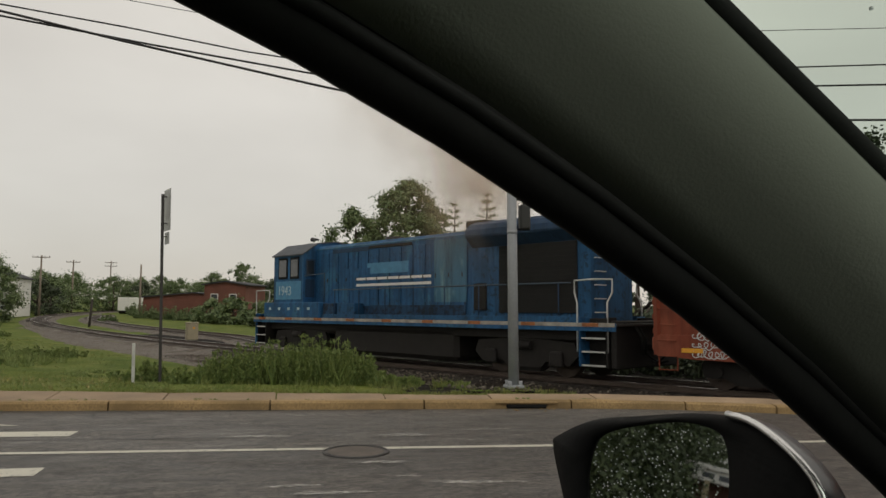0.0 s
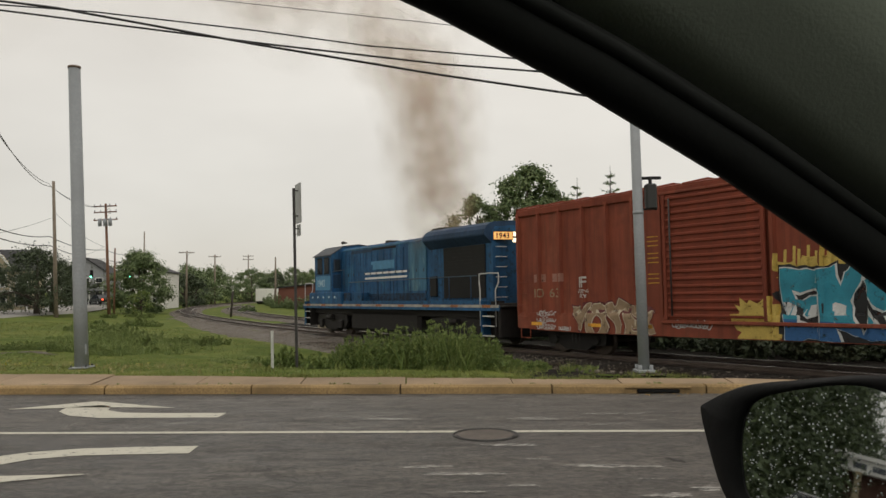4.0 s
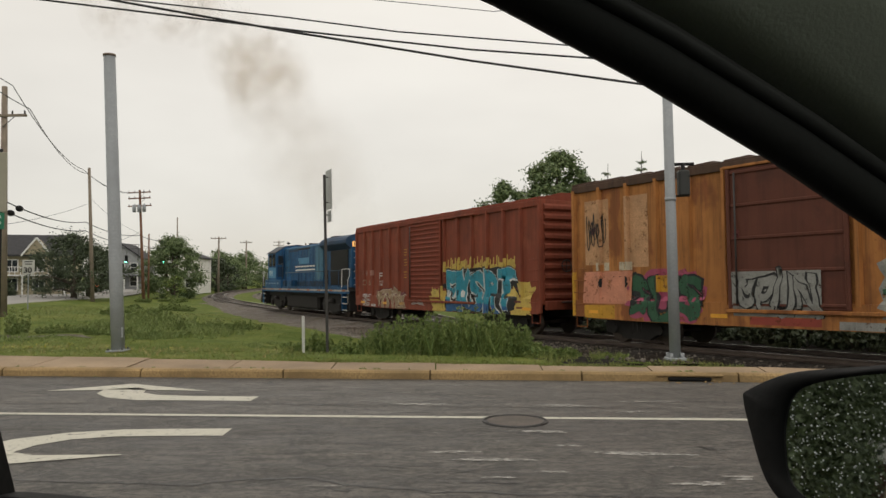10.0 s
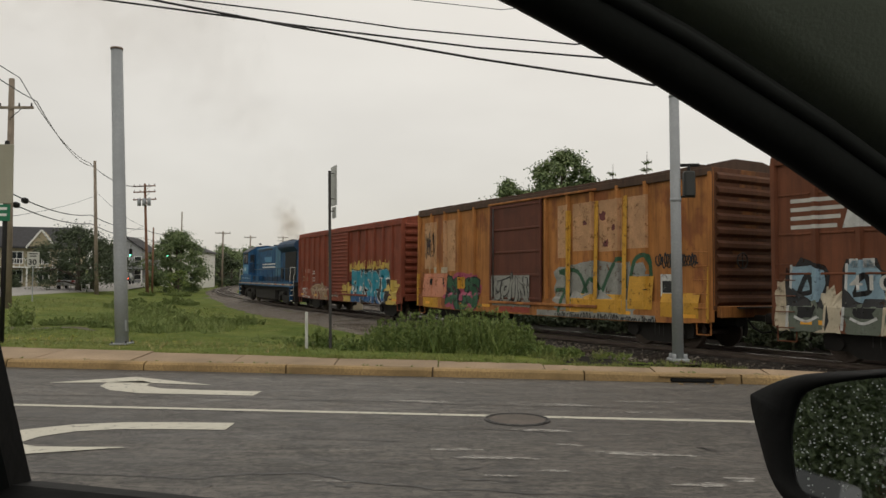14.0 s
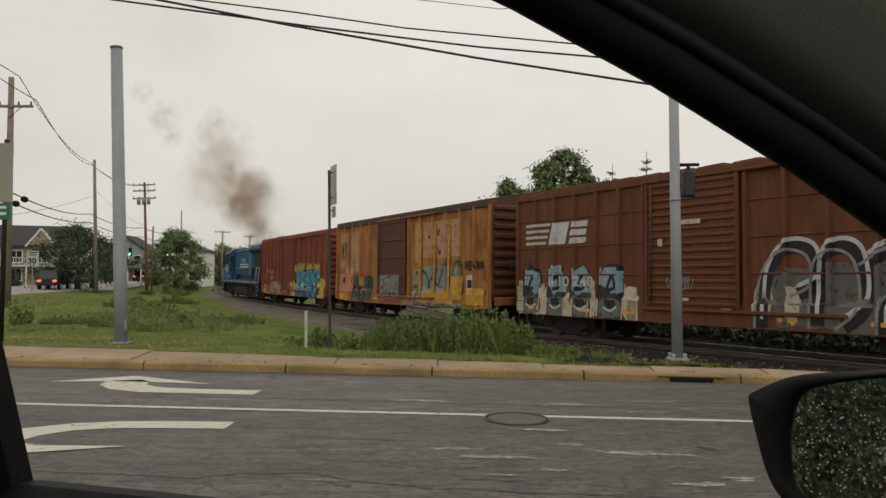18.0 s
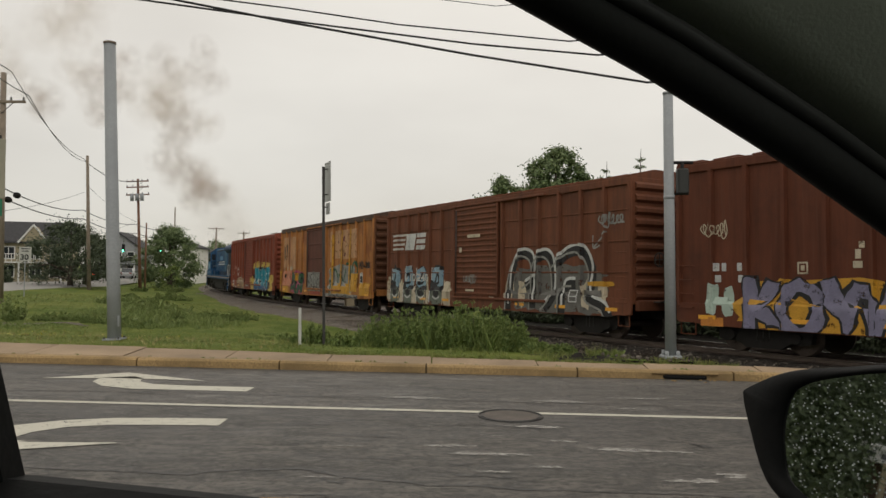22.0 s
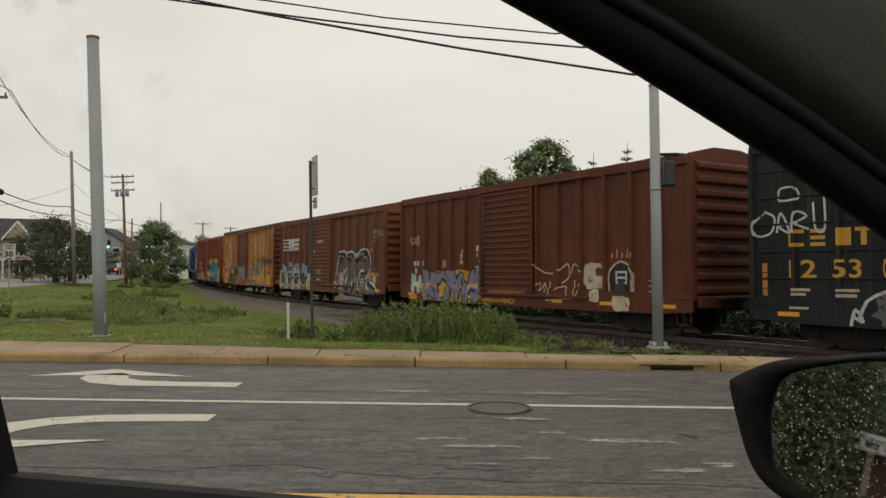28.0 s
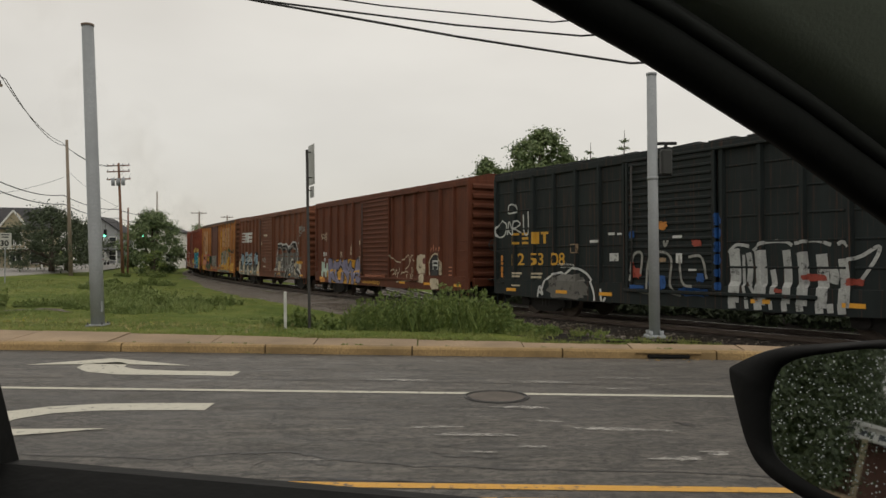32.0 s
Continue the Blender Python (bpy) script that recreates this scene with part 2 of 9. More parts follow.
def ground_mat():
    m, nt, b = node_mat("rough_grass_ground")
    big = noise_node(nt, 0.22, 5.0)
    mid = noise_node(nt, 1.6, 6.0, 0.65)
    fine = noise_node(nt, 22.0, 5.0, 0.75)
    c = mixc(nt, ramp(nt, big, 0.35, 0.65), (0.122, 0.164, 0.036), (0.185, 0.205, 0.050))
    c = mixc(nt, ramp(nt, mid, 0.48, 0.72, c1=(0.6, 0.6, 0.6, 1)), c, (0.225, 0.220, 0.078))
    c = mixc(nt, ramp(nt, fine, 0.35, 0.7), mixc(nt, 1.0, c, (0.74, 0.78, 0.70), "MULTIPLY"), c)
    c = mixc(nt, ramp(nt, noise_node(nt, 0.9, 5.0, 0.6), 0.42, 0.62), mixc(nt, 1.0, c, (0.62, 0.70, 0.55), "MULTIPLY"), c)
    c = mixc(nt, ramp(nt, noise_node(nt, 0.45, 6.0, 0.7), 0.60, 0.72, c1=(0.6, 0.6, 0.6, 1)), c, (0.21, 0.175, 0.085))
    nt.links.new(c, b.inputs["Base Color"])
    b.inputs["Roughness"].default_value = 0.9
    bump(nt, b, fine, 0.4, 0.04)
    return m


def ballast_mat(name="ballast_with_train_shade", base=(0.050, 0.044, 0.039)):
    m, nt, b = node_mat(name)
    v = nt.nodes.new("ShaderNodeTexVoronoi")
    v.inputs["Scale"].default_value = 16.0
    co = nt.nodes.new("ShaderNodeTexCoord")
    nt.links.new(co.outputs["Object"], v.inputs["Vector"])
    sep = nt.nodes.new("ShaderNodeSeparateColor")
    nt.links.new(v.outputs["Color"], sep.inputs[0])
    c = mixc(nt, sep.outputs[0], tuple(k * 0.45 for k in base), tuple(k * 1.35 for k in base))
    c = mixc(nt, ramp(nt, noise_node(nt, 0.9, 6.0, 0.7), 0.42, 0.62), c, mixc(nt, 1.0, c, (0.58, 0.50, 0.42), "MULTIPLY"))
    nt.links.new(c, b.inputs["Base Color"])
    b.inputs["Roughness"].default_value = 0.85
    bump(nt, b, v.outputs["Distance"], 0.9, 0.05)
    return m


M_ASPHALT = asphalt_mat()
M_WHITE = road_paint("worn_white_road_paint", (0.54, 0.52, 0.44), 0.575)
M_FAINT = road_paint("faded_white_road_paint", (0.42, 0.405, 0.38), 0.62, True)
M_YELLOW = road_paint("worn_yellow_road_paint", (0.62, 0.33, 0.045), 0.56)
M_TAR = plain("tar_seal", (0.018, 0.017, 0.017), 0.45)
M_GROUND = ground_mat()
# near ballast: shade under the train is put into its colour
M_BALLASTSHADE = ballast_mat()
M_GRAVEL = ballast_mat("grey_brown_gravel", (0.160, 0.140, 0.120))
# cinder colour, taken down to hold the shade below the wagons
M_CINDERSHADE = ballast_mat("cinder_darkened_for_shade", (0.024, 0.022, 0.020))
M_KERB = plain("stained_kerb_concrete", (0.35, 0.235, 0.105), 0.85, vary=0.42, scale=1.5, fine=35, bmp=0.4, rand=0.15)
M_WALK = plain("worn_sidewalk_concrete", (0.345, 0.25, 0.16), 0.85, vary=0.30, scale=1.2, fine=45, bmp=0.3, rand=0.12)
M_RAIL = plain("rail_steel", (0.13, 0.10, 0.085), 0.45, 0.6, vary=0.3)
M_RAILTOP = plain("polished_rail_head", (0.45, 0.43, 0.41), 0.25, 1.0, vary=0.1)
M_TIE = plain("tarred_timber_tie", (0.06, 0.048, 0.04), 0.85, vary=0.35, rand=0.35)
M_GALV = plain("galvanised_steel", (0.30, 0.318, 0.335), 0.65, 0.0, vary=0.14, scale=2.0, fine=25, bmp=0.08)
M_DARKSTEEL = plain("dark_steel", (0.055, 0.052, 0.05), 0.6, 0.3, vary=0.3)
M_BLACK = plain("black_plastic", (0.018, 0.018, 0.018), 0.6, vary=0.15)
M_RUBBER = plain("black_rubber", (0.013, 0.013, 0.013), 0.8, vary=0.1)
M_HOUSING = plain("dark_door_plastic", (0.008, 0.0085, 0.009), 0.65, vary=0.1)
for dull, spec in ((M_BLACK, 0.2), (M_RUBBER, 0.2), (M_HOUSING, 0.15), (M_CINDERSHADE, 0.08), (M_BALLASTSHADE, 0.1), (M_GROUND, 0.1)):
    dull.node_tree.nodes["Principled BSDF"].inputs["Specular IOR Level"].default_value = spec
M_TRIM = plain("grey_green_cabin_trim", (0.155, 0.168, 0.138), 0.85, vary=0.06, scale=8, fine=400, bmp=0.1)
M_LINER = plain("grey_cabin_liner", (0.05, 0.052, 0.048), 0.9, vary=0.08)
M_TRUCK = plain("grimy_truck_iron", (0.016, 0.0135, 0.012), 0.75, 0.2, vary=0.35, scale=4)
M_WHEEL = plain("wheel_steel", (0.075, 0.055, 0.045), 0.5, 0.5, vary=0.3)
M_POLE = plain("weathered_pole_timber", (0.25, 0.205, 0.16), 0.85, vary=0.25, scale=2, fine=30, bmp=0.4)
M_POLERED = plain("brown_pole_timber", (0.20, 0.10, 0.06), 0.85, vary=0.25, scale=2, fine=30, bmp=0.4)
M_WIRE = plain("black_cable", (0.012, 0.012, 0.013), 0.6, vary=0.1)
M_BARK = plain("tree_bark", (0.075, 0.058, 0.045), 0.9, vary=0.3, scale=4, fine=30, bmp=0.5)
M_LEAF = leaf_mat("tree_leaf", (0.092, 0.138, 0.056), (0.205, 0.250, 0.105))
M_LEAFDARK = leaf_mat("dark_tree_leaf", (0.040, 0.058, 0.030), (0.085, 0.108, 0.052))
M_HEDGE = leaf_mat("hedge_leaf", (0.030, 0.050, 0.020), (0.085, 0.115, 0.042))
M_MEADOW = leaf_mat("meadow_weed_leaf", (0.15, 0.205, 0.055), (0.27, 0.31, 0.105))
M_WEED = leaf_mat("weed_leaf", (0.085, 0.14, 0.030), (0.235, 0.275, 0.075))
M_GRASS = leaf_mat("grass_blade", (0.132, 0.172, 0.034), (0.250, 0.252, 0.068))
M_LETTER = plain("white_sign_paint", (0.72, 0.72, 0.7), 0.6, vary=0.12)
M_REFLECT = plain("yellow_reflector", (0.75, 0.36, 0.03), 0.45, vary=0.15)


# ---- mesh helpers ----
def part(name, bm, material, parent=None, label="", smooth=False):
    me = bpy.data.meshes.new(name)
    bm.to_mesh(me)
    bm.free()
    if smooth:
        me.shade_smooth()
    for m in material if isinstance(material, (list, tuple)) else (material,):
        me.materials.append(m)
    ob = new(name, me)
    if parent is not None:
        ob.parent = parent
    if label:
        tagged(ob, label)
    return ob


def share(name, src, parent, m):
    """Another object on the mesh of src, at the pose m under parent."""
    ob = new(name, src.data)
    ob.parent = parent
    ob.matrix_basis = m
    return ob


def empty(name, m, label, category, group="", kind=""):
    ob = new(name)
    ob.empty_display_size = 0.2
    ob.matrix_basis = m
    return tagged(ob, label, category, group, kind)


def box(bm, c, s, bev=0.0, m=None, mat=0):
    r = bmesh.ops.create_cube(bm, size=1.0)
    vs = r["verts"]
    for v in vs:
        v.co = Vector((v.co.x * s[0], v.co.y * s[1], v.co.z * s[2]))
    if bev:
        es = list({e for v in vs for e in v.link_edges})
        rb = bmesh.ops.bevel(bm, geom=es, offset=bev, segments=1, affect="EDGES")
        vs = list({v for f in rb["faces"] for v in f.verts} | {v for v in vs if v.is_valid})
    t = Matrix.Translation(c) if m is None else Matrix.Translation(c) @ m
    for v in vs:
        v.co = t @ v.co
    if mat:
        for f in {f for v in vs for f in v.link_faces}:
            f.material_index = mat
    return vs


def boxbm(c, s, bev=0.0, m=None):
    bm = bmesh.new()
    box(bm, c, s, bev, m)
    return bm


def tube(bm, pts, rad, seg=8, cap=True, mat=0):
    """A tube along points; rad is one radius or one for each point."""
    pts = [Vector(p) for p in pts]
    rads = rad if isinstance(rad, (list, tuple)) else [rad] * len(pts)
    rings = []
    for i, p in enumerate(pts):
        d = (pts[min(i + 1, len(pts) - 1)] - pts[max(i - 1, 0)]).normalized()
        a = d.orthogonal().normalized() if i == 0 else (rings_a - d * rings_a.dot(d)).normalized()
        rings_a = a
        b = d.cross(a)
        rings.append([bm.verts.new(p + (a * math.cos(2 * math.pi * k / seg) + b * math.sin(2 * math.pi * k / seg)) * rads[i]) for k in range(seg)])
    for r0, r1 in zip(rings, rings[1:]):
        for k in range(seg):
            f = bm.faces.new((r0[k], r0[(k + 1) % seg], r1[(k + 1) % seg], r1[k]))
            f.material_index = mat
            f.smooth = seg > 5
    if cap:
        bm.faces.new(rings[0][::-1]).material_index = mat
        bm.faces.new(rings[-1]).material_index = mat


def tubebm(pts, rad, seg=8):
    bm = bmesh.new()
    tube(bm, pts, rad, seg)
    return bm


def prism(bm, outline, y0, y1, mat=0):
    """A flat outline in x and z, given depth from y0 to y1."""
    a = [bm.verts.new((x, y0, z)) for x, z in outline]
    b = [bm.verts.new((x, y1, z)) for x, z in outline]
    n = len(a)
    fs = [bm.faces.new(a), bm.faces.new(b[::-1])]
    for i in range(n):
        fs.append(bm.faces.new((a[i], b[i], b[(i + 1) % n], a[(i + 1) % n])))
    bmesh.ops.recalc_face_normals(bm, faces=fs)
    for f in fs:
        f.material_index = mat
    return fs


def lettering(name, text, size, material, parent, m, depth=0.004, fat=0.0, wide=1.0, label="", align="LEFT"):
    """Writing in the built-in font as a mesh; it stands in x and z and faces -y before m."""
    cu = bpy.data.curves.new(name, "FONT")
    cu.body, cu.size, cu.extrude, cu.offset, cu.align_x = text, size, depth, fat, align
    cu.resolution_u = 3
    tmp = bpy.data.objects.new(name, cu)
    me = bpy.data.meshes.new_from_object(tmp)
    bpy.data.objects.remove(tmp)
    bpy.data.curves.remove(cu)
    me.transform(Matrix.Rotation(radians(90), 4, "X") @ Matrix.Diagonal((wide, 1, 1, 1)))
    me.materials.clear()
    me.materials.append(material)
    ob = new(name, me)
    if parent is not None:
        ob.parent = parent
    ob.matrix_basis = m
    if label:
        tagged(ob, label)
    return ob


# ---- the railway line: plan and grade ----
TRACK_STEP = 0.5
BENDS = (-0.01976, -0.00338, -0.00165, -0.00322, -0.00626, -0.0062)


def bend(s):
    if s < 0:
        return 0.0
    if s > 150:
        return -0.002
    i = min(int(s // 30), 4)
    f = s / 30 - i
    return BENDS[i] * (1 - f) + BENDS[i + 1] * f


def lay_out():
    fwd, x, y, a = [], 26.23, -1.91, 2.4694
    n = int(330 / TRACK_STEP)
    for i in range(n + 1):
        fwd.append((x, y, a))
        k = (bend(i * TRACK_STEP) + bend((i + 1) * TRACK_STEP)) / 2
        mid = a + k * TRACK_STEP / 2
        x, y, a = x + math.cos(mid) * TRACK_STEP, y + math.sin(mid) * TRACK_STEP, a + k * TRACK_STEP
    x, y, a = fwd[0]
    back = [(x - math.cos(a) * TRACK_STEP * i, y - math.sin(a) * TRACK_STEP * i, a) for i in range(int(100 / TRACK_STEP), 0, -1)]
    return back + fwd


LINE = lay_out()
LINE_X, LINE_Y = [p[0] for p in LINE[180:]], [p[1] for p in LINE[180:]]


def rail_z(s):
    s = max(-20.0, min(s, 103.0))
    return 9.541e-5 * s * s - 0.019667 * s + 0.0959


def track(s, side=0.0):
    """A place on the line s metres along it, side metres to the left of the way of travel, and the heading."""
    q = (s + 100) / TRACK_STEP
    i = max(0, min(int(q), len(LINE) - 2))
    f = q - i
    x, y, a = (LINE[i][k] * (1 - f) + LINE[i + 1][k] * f for k in range(3))
    return Vector((x - math.sin(a) * side, y + math.cos(a) * side, rail_z(s))), a


def on_track(s_front, length, bogie):
    """The pose of a vehicle whose front end is at s_front: origin mid-length at rail height, x ahead."""
    a, _ = track(s_front - bogie)
    b, _ = track(s_front - length + bogie)
    u = (a - b).normalized()
    left = Vector((0, 0, 1)).cross(u).normalized()
    up = u.cross(left)
    c = (a + b) / 2
    return Matrix(((u.x, left.x, up.x, c.x), (u.y, left.y, up.y, c.y), (u.z, left.z, up.z, c.z), (0, 0, 0, 1)))


# front of the first wagon along the line, second by second
TRAIN_KNOTS = ((0, 25.45), (1, 27.72), (2, 30.05), (3, 32.48), (6, 40.0), (9, 48.05), (13, 58.68), (19, 73.55), (23, 83.33), (28, 95.44), (32, 105.37))


def train_s(t):
    k = TRAIN_KNOTS
    n = len(k)
    tan = [(k[min(i + 1, n - 1)][1] - k[max(i - 1, 0)][1]) / (k[min(i + 1, n - 1)][0] - k[max(i - 1, 0)][0]) for i in range(n)]
    i = 0
    while i < n - 2 and t > k[i + 1][0]:
        i += 1
    h = k[i + 1][0] - k[i][0]
    u = (t - k[i][0]) / h
    return ((2 * u ** 3 - 3 * u * u + 1) * k[i][1] + (u ** 3 - 2 * u * u + u) * h * tan[i]
            + (-2 * u ** 3 + 3 * u * u) * k[i + 1][1] + (u ** 3 - u * u) * h * tan[i + 1])


MOVERS = []     # thing, offset of its front end from the first wagon's front, length, bogie inset
WHEELS = []     # wheelset, its rest pose on its truck, its offset


# ---- road, kerb, sidewalk, ground ----
def kerb_y(x):
    if x < 4.0:
        return 11.36 - 0.084 * (x + 0.0) if x > -40 else 14.72 - 0.06 * (x + 40)
    return 11.024 - 0.084 * (x - 4) - 0.062 * (x - 4) ** 2 if x < 9 else 9.05 - 0.7 * (x - 9)


def walk_y(x):
    return kerb_y(x) + max(0.55, 1.35 - 0.085 * (x + 7)) if x < 9 else kerb_y(x) + 0.5


def slab(name, outline, z0, z1, material):
    """A level sheet with thickness from an outline in plan."""
    bm = bmesh.new()
    a = [bm.verts.new((x, y, z1)) for x, y in outline]
    b = [bm.verts.new((x, y, z0)) for x, y in outline]
    bm.faces.new(a)
    bm.faces.new(b[::-1])
    for i in range(len(a)):
        j = (i + 1) % len(a)
        bm.faces.new((a[j], a[i], b[i], b[j]))
    bmesh.ops.recalc_face_normals(bm, faces=bm.faces[:])
    return part(name, bm, material)


def build_road():
    xs = [-140 + 4 * i for i in range(36)] + [4 + 0.5 * i for i in range(0, 11)]
    out = [(x, kerb_y(x) - 0.02) for x in xs]
    out += [(40, 5.5), (120, 1.0), (120, -9.0), (-140, -3.0)]
    road = slab("road", out, -0.25, 0.0, M_ASPHALT)
    tagged(road, "damp dark asphalt road, cracked and patched", "road", kind="structure")

    def strip(name, x0, y0, x1, y1, w, material, label, cat, n=1):
        bm = bmesh.new()
        d = Vector((x1 - x0, y1 - y0, 0))
        left = Vector((-d.y, d.x, 0)).normalized() * w / 2
        for i in range(n):
            a = Vector((x0, y0, 0.004)) + d * (i / n)
            b = Vector((x0, y0, 0.004)) + d * ((i + 1) / n)
            bm.faces.new([bm.verts.new(p) for p in (a - left, b - left, b + left, a + left)])
        ob = part(name, bm, material)
        return tagged(ob, label, cat, kind="structure")

    strip("lane_line", -60, 12.05, 20, 7.10, 0.11, M_WHITE, "thin white painted lane line on asphalt", "road marking", 8)
    strip("centre_line", -40, 7.0, 26, 3.72, 0.11, M_YELLOW, "worn yellow painted centre line", "road marking", 8)
    strip("centre_line", -40, 6.72, 26, 3.44, 0.11, M_YELLOW, "worn yellow painted centre line", "road marking", 8)
    # faded dashes and scrapes across the crossing approach
    srng = random.Random(23)
    scuffs = [(srng.uniform(-1.0, 3.6), srng.uniform(5.2, 10.4), srng.uniform(0.12, 0.5), srng.uniform(0.008, 0.022)) for _ in range(16)]
    for x, y, w, d in ((0.44, 6.40, 0.66, 0.085), (0.10, 6.70, 0.42, 0.05), (1.0, 7.55, 0.46, 0.07), (-0.24, 9.15, 0.6, 0.09), (0.32, 10.73, 0.5, 0.05), (1.42, 9.05, 0.7, 0.10), (-0.81, 10.98, 0.14, 0.05),
                       (0.45, 5.86, 0.24, 0.05), (0.89, 6.02, 0.3, 0.05), (-0.4, 10.1, 0.5, 0.04), (1.14, 6.92, 0.2, 0.04), (1.75, 6.60, 0.6, 0.07), (1.94, 5.66, 0.4, 0.07), (2.28, 5.80, 0.2, 0.10), (2.6, 9.3, 0.7, 0.06), (2.2, 8.6, 0.5, 0.04), *scuffs):
        bm = bmesh.new()
        for strand in range(3):
            n = 11
            up, lo = [], []
            sw, so, sd = w * srng.uniform(0.7, 1.25), srng.uniform(-0.6, 0.6) * d, d * srng.uniform(0.6, 1.3)
            sx = x + srng.uniform(-0.2, 0.2) * w
            for i in range(n):
                px = sx + sw * (i / (n - 1) - 0.5)
                e = math.sin(math.pi * (i + 0.3) / n) ** 0.5 * sd * srng.uniform(0.3, 1.0)
                zz = 0.004 + 0.0012 * strand
                up.append(bm.verts.new((px, y + so - 0.06 * (px - x) + e * srng.uniform(0.4, 1), zz)))
                lo.append(bm.verts.new((px, y + so - 0.06 * (px - x) - e * srng.uniform(0.3, 1), zz)))
            for i in range(n - 1):
                bm.faces.new((lo[i], lo[i + 1], up[i + 1], up[i]))
        tagged(part("scrape_mark", bm, M_FAINT), "faded pale scrape on the asphalt", "road marking", "road scrapes", "structure")
    # cracks
    rng = random.Random(4)
    lines = [(0.022, (-6.5, 6.15), (-4.2, 5.95), (-2.41, 5.75), (-1.83, 5.66), (-1.5, 5.85), (-1.05, 5.83), (-0.5, 5.58), (0.04, 5.46), (0.93, 5.37), (2.4, 5.2), (4.0, 5.15)),
             (0.030, (-7.5, 9.5), (-3.91, 9.28), (-2.6, 9.24), (-1.73, 9.17), (-0.66, 9.17), (0.06, 9.03), (1.54, 8.93), (2.8, 8.86)),
             (0.022, (-0.17, 6.99), (-0.11, 6.68), (-0.1, 6.41), (-0.03, 6.29)), (0.018, (0.02, 5.9), (0.22, 5.74), (0.71, 5.69)), (0.014, (0.02, 5.9), (0.14, 6.01), (0.4, 6.12)),
             (0.012, (-2.07, 7.55), (-1.13, 7.55), (-0.78, 7.65)), (0.016, (-0.24, 7.51), (0.47, 7.61), (1.3, 7.4)), (0.02, (-0.86, 5.64), (-0.77, 5.52), (-0.63, 5.55)),
             (0.06, (2.30, 6.92), (2.36, 6.80), (2.44, 6.68)), (0.05, (1.95, 7.35), (2.05, 7.30)), (0.016, (-1.2, 5.18), (-0.6, 5.2), (0.4, 5.05))]
    for k in range(9):
        x, y, ln = rng.uniform(-7, 4), rng.uniform(4.6, 10.6), rng.uniform(0.8, 2.2)
        lines.append((rng.uniform(0.007, 0.014), (x, y), (x + ln * 0.5, y + rng.uniform(-0.1, 0.1)), (x + ln, y - 0.05 * ln)))
    for k in range(20):
        x, y = rng.uniform(-6, 4), rng.uniform(4.4, 9.6)
        lines.append((rng.uniform(0.006, 0.012), (x, y), (x + rng.uniform(-0.2, 0.2), y - 0.2), (x + rng.uniform(-0.4, 0.4), y - rng.uniform(0.3, 0.7))))
    for w, *pts in lines:
        bm = bmesh.new()
        n = 14 * (len(pts) - 1)
        up, lo = [], []
        off = 0.0
        for i in range(n + 1):
            f = i / n * (len(pts) - 1)
            k = min(int(f), len(pts) - 2)
            f -= k
            off = off * 0.8 + rng.uniform(-0.018, 0.018)
            px, py = pts[k][0] * (1 - f) + pts[k + 1][0] * f + off * 0.5, pts[k][1] * (1 - f) + pts[k + 1][1] * f + off
            e = w * rng.uniform(0.2, 0.85) * (0.35 + math.sin(math.pi * i / n))
            up.append(bm.verts.new((px, py + e, 0.0035)))
            lo.append(bm.verts.new((px, py - e, 0.0035)))
        for i in range(n):
            bm.faces.new((lo[i], lo[i + 1], up[i + 1], up[i]))
        tagged(part("tar_crack", bm, M_TAR), "dark crack in the asphalt", "road crack", "road cracks", "structure")
    # turn arrows: a bent shaft and a swept head
    def arrow(shaft, widths, head):
        bm = bmesh.new()
        last = None
        for k, (x, y) in enumerate(shaft):
            p = Vector((x, y, 0.0045))
            q = Vector((*shaft[min(k + 1, len(shaft) - 1)], 0.0045)) - Vector((*shaft[max(k - 1, 0)], 0.0045))
            sd = Vector((-q.y, q.x, 0)).normalized() * widths[k] / 2
            a, b = bm.verts.new(p - sd), bm.verts.new(p + sd)
            if last:
                bm.faces.new((last[0], a, b, last[1]))
            last = (a, b)
        for tri in head:
            bm.faces.new([bm.verts.new((x, y, 0.0065)) for x, y in tri])
        bmesh.ops.recalc_face_normals(bm, faces=bm.faces[:])
        tagged(part("turn_arrow", bm, M_WHITE), "white painted turn arrow, worn at the edges", "road marking", "turn arrows", "structure")

    arrow([(-2.35, 9.62), (-3.2, 9.68), (-3.75, 9.74), (-4.12, 9.95), (-4.28, 10.2), (-4.30, 10.5)], [0.34, 0.34, 0.42, 0.52, 0.6, 0.62],
          [[(-5.35, 10.32), (-4.3, 10.42), (-4.44, 10.97)], [(-4.3, 10.42), (-3.12, 10.27), (-4.44, 10.97)], [(-4.6, 10.44), (-3.95, 10.36), (-4.2, 10.6)]])
    arrow([(-2.12, 7.58), (-2.7, 7.58), (-3.2, 7.55), (-3.6, 7.42), (-3.9, 7.15), (-4.0, 6.8)], [0.34, 0.34, 0.34, 0.36, 0.44, 0.46],
          [[(-2.72, 6.64), (-3.55, 6.62), (-4.3, 6.05)], [(-3.55, 6.62), (-4.9, 6.75), (-4.3, 6.05)], [(-3.55, 6.64), (-4.2, 6.9), (-4.5, 6.5)]])
    # manhole cover
    cover = empty("manhole_cover", pose(0.79, 8.10, 0.0), "round cast iron manhole cover set in the asphalt", "manhole cover")
    bm = bmesh.new()
    bmesh.ops.create_cone(bm, cap_ends=True, segments=40, radius1=0.305, radius2=0.305, depth=0.03)
    bmesh.ops.translate(bm, verts=bm.verts[:], vec=(0, 0, -0.008))
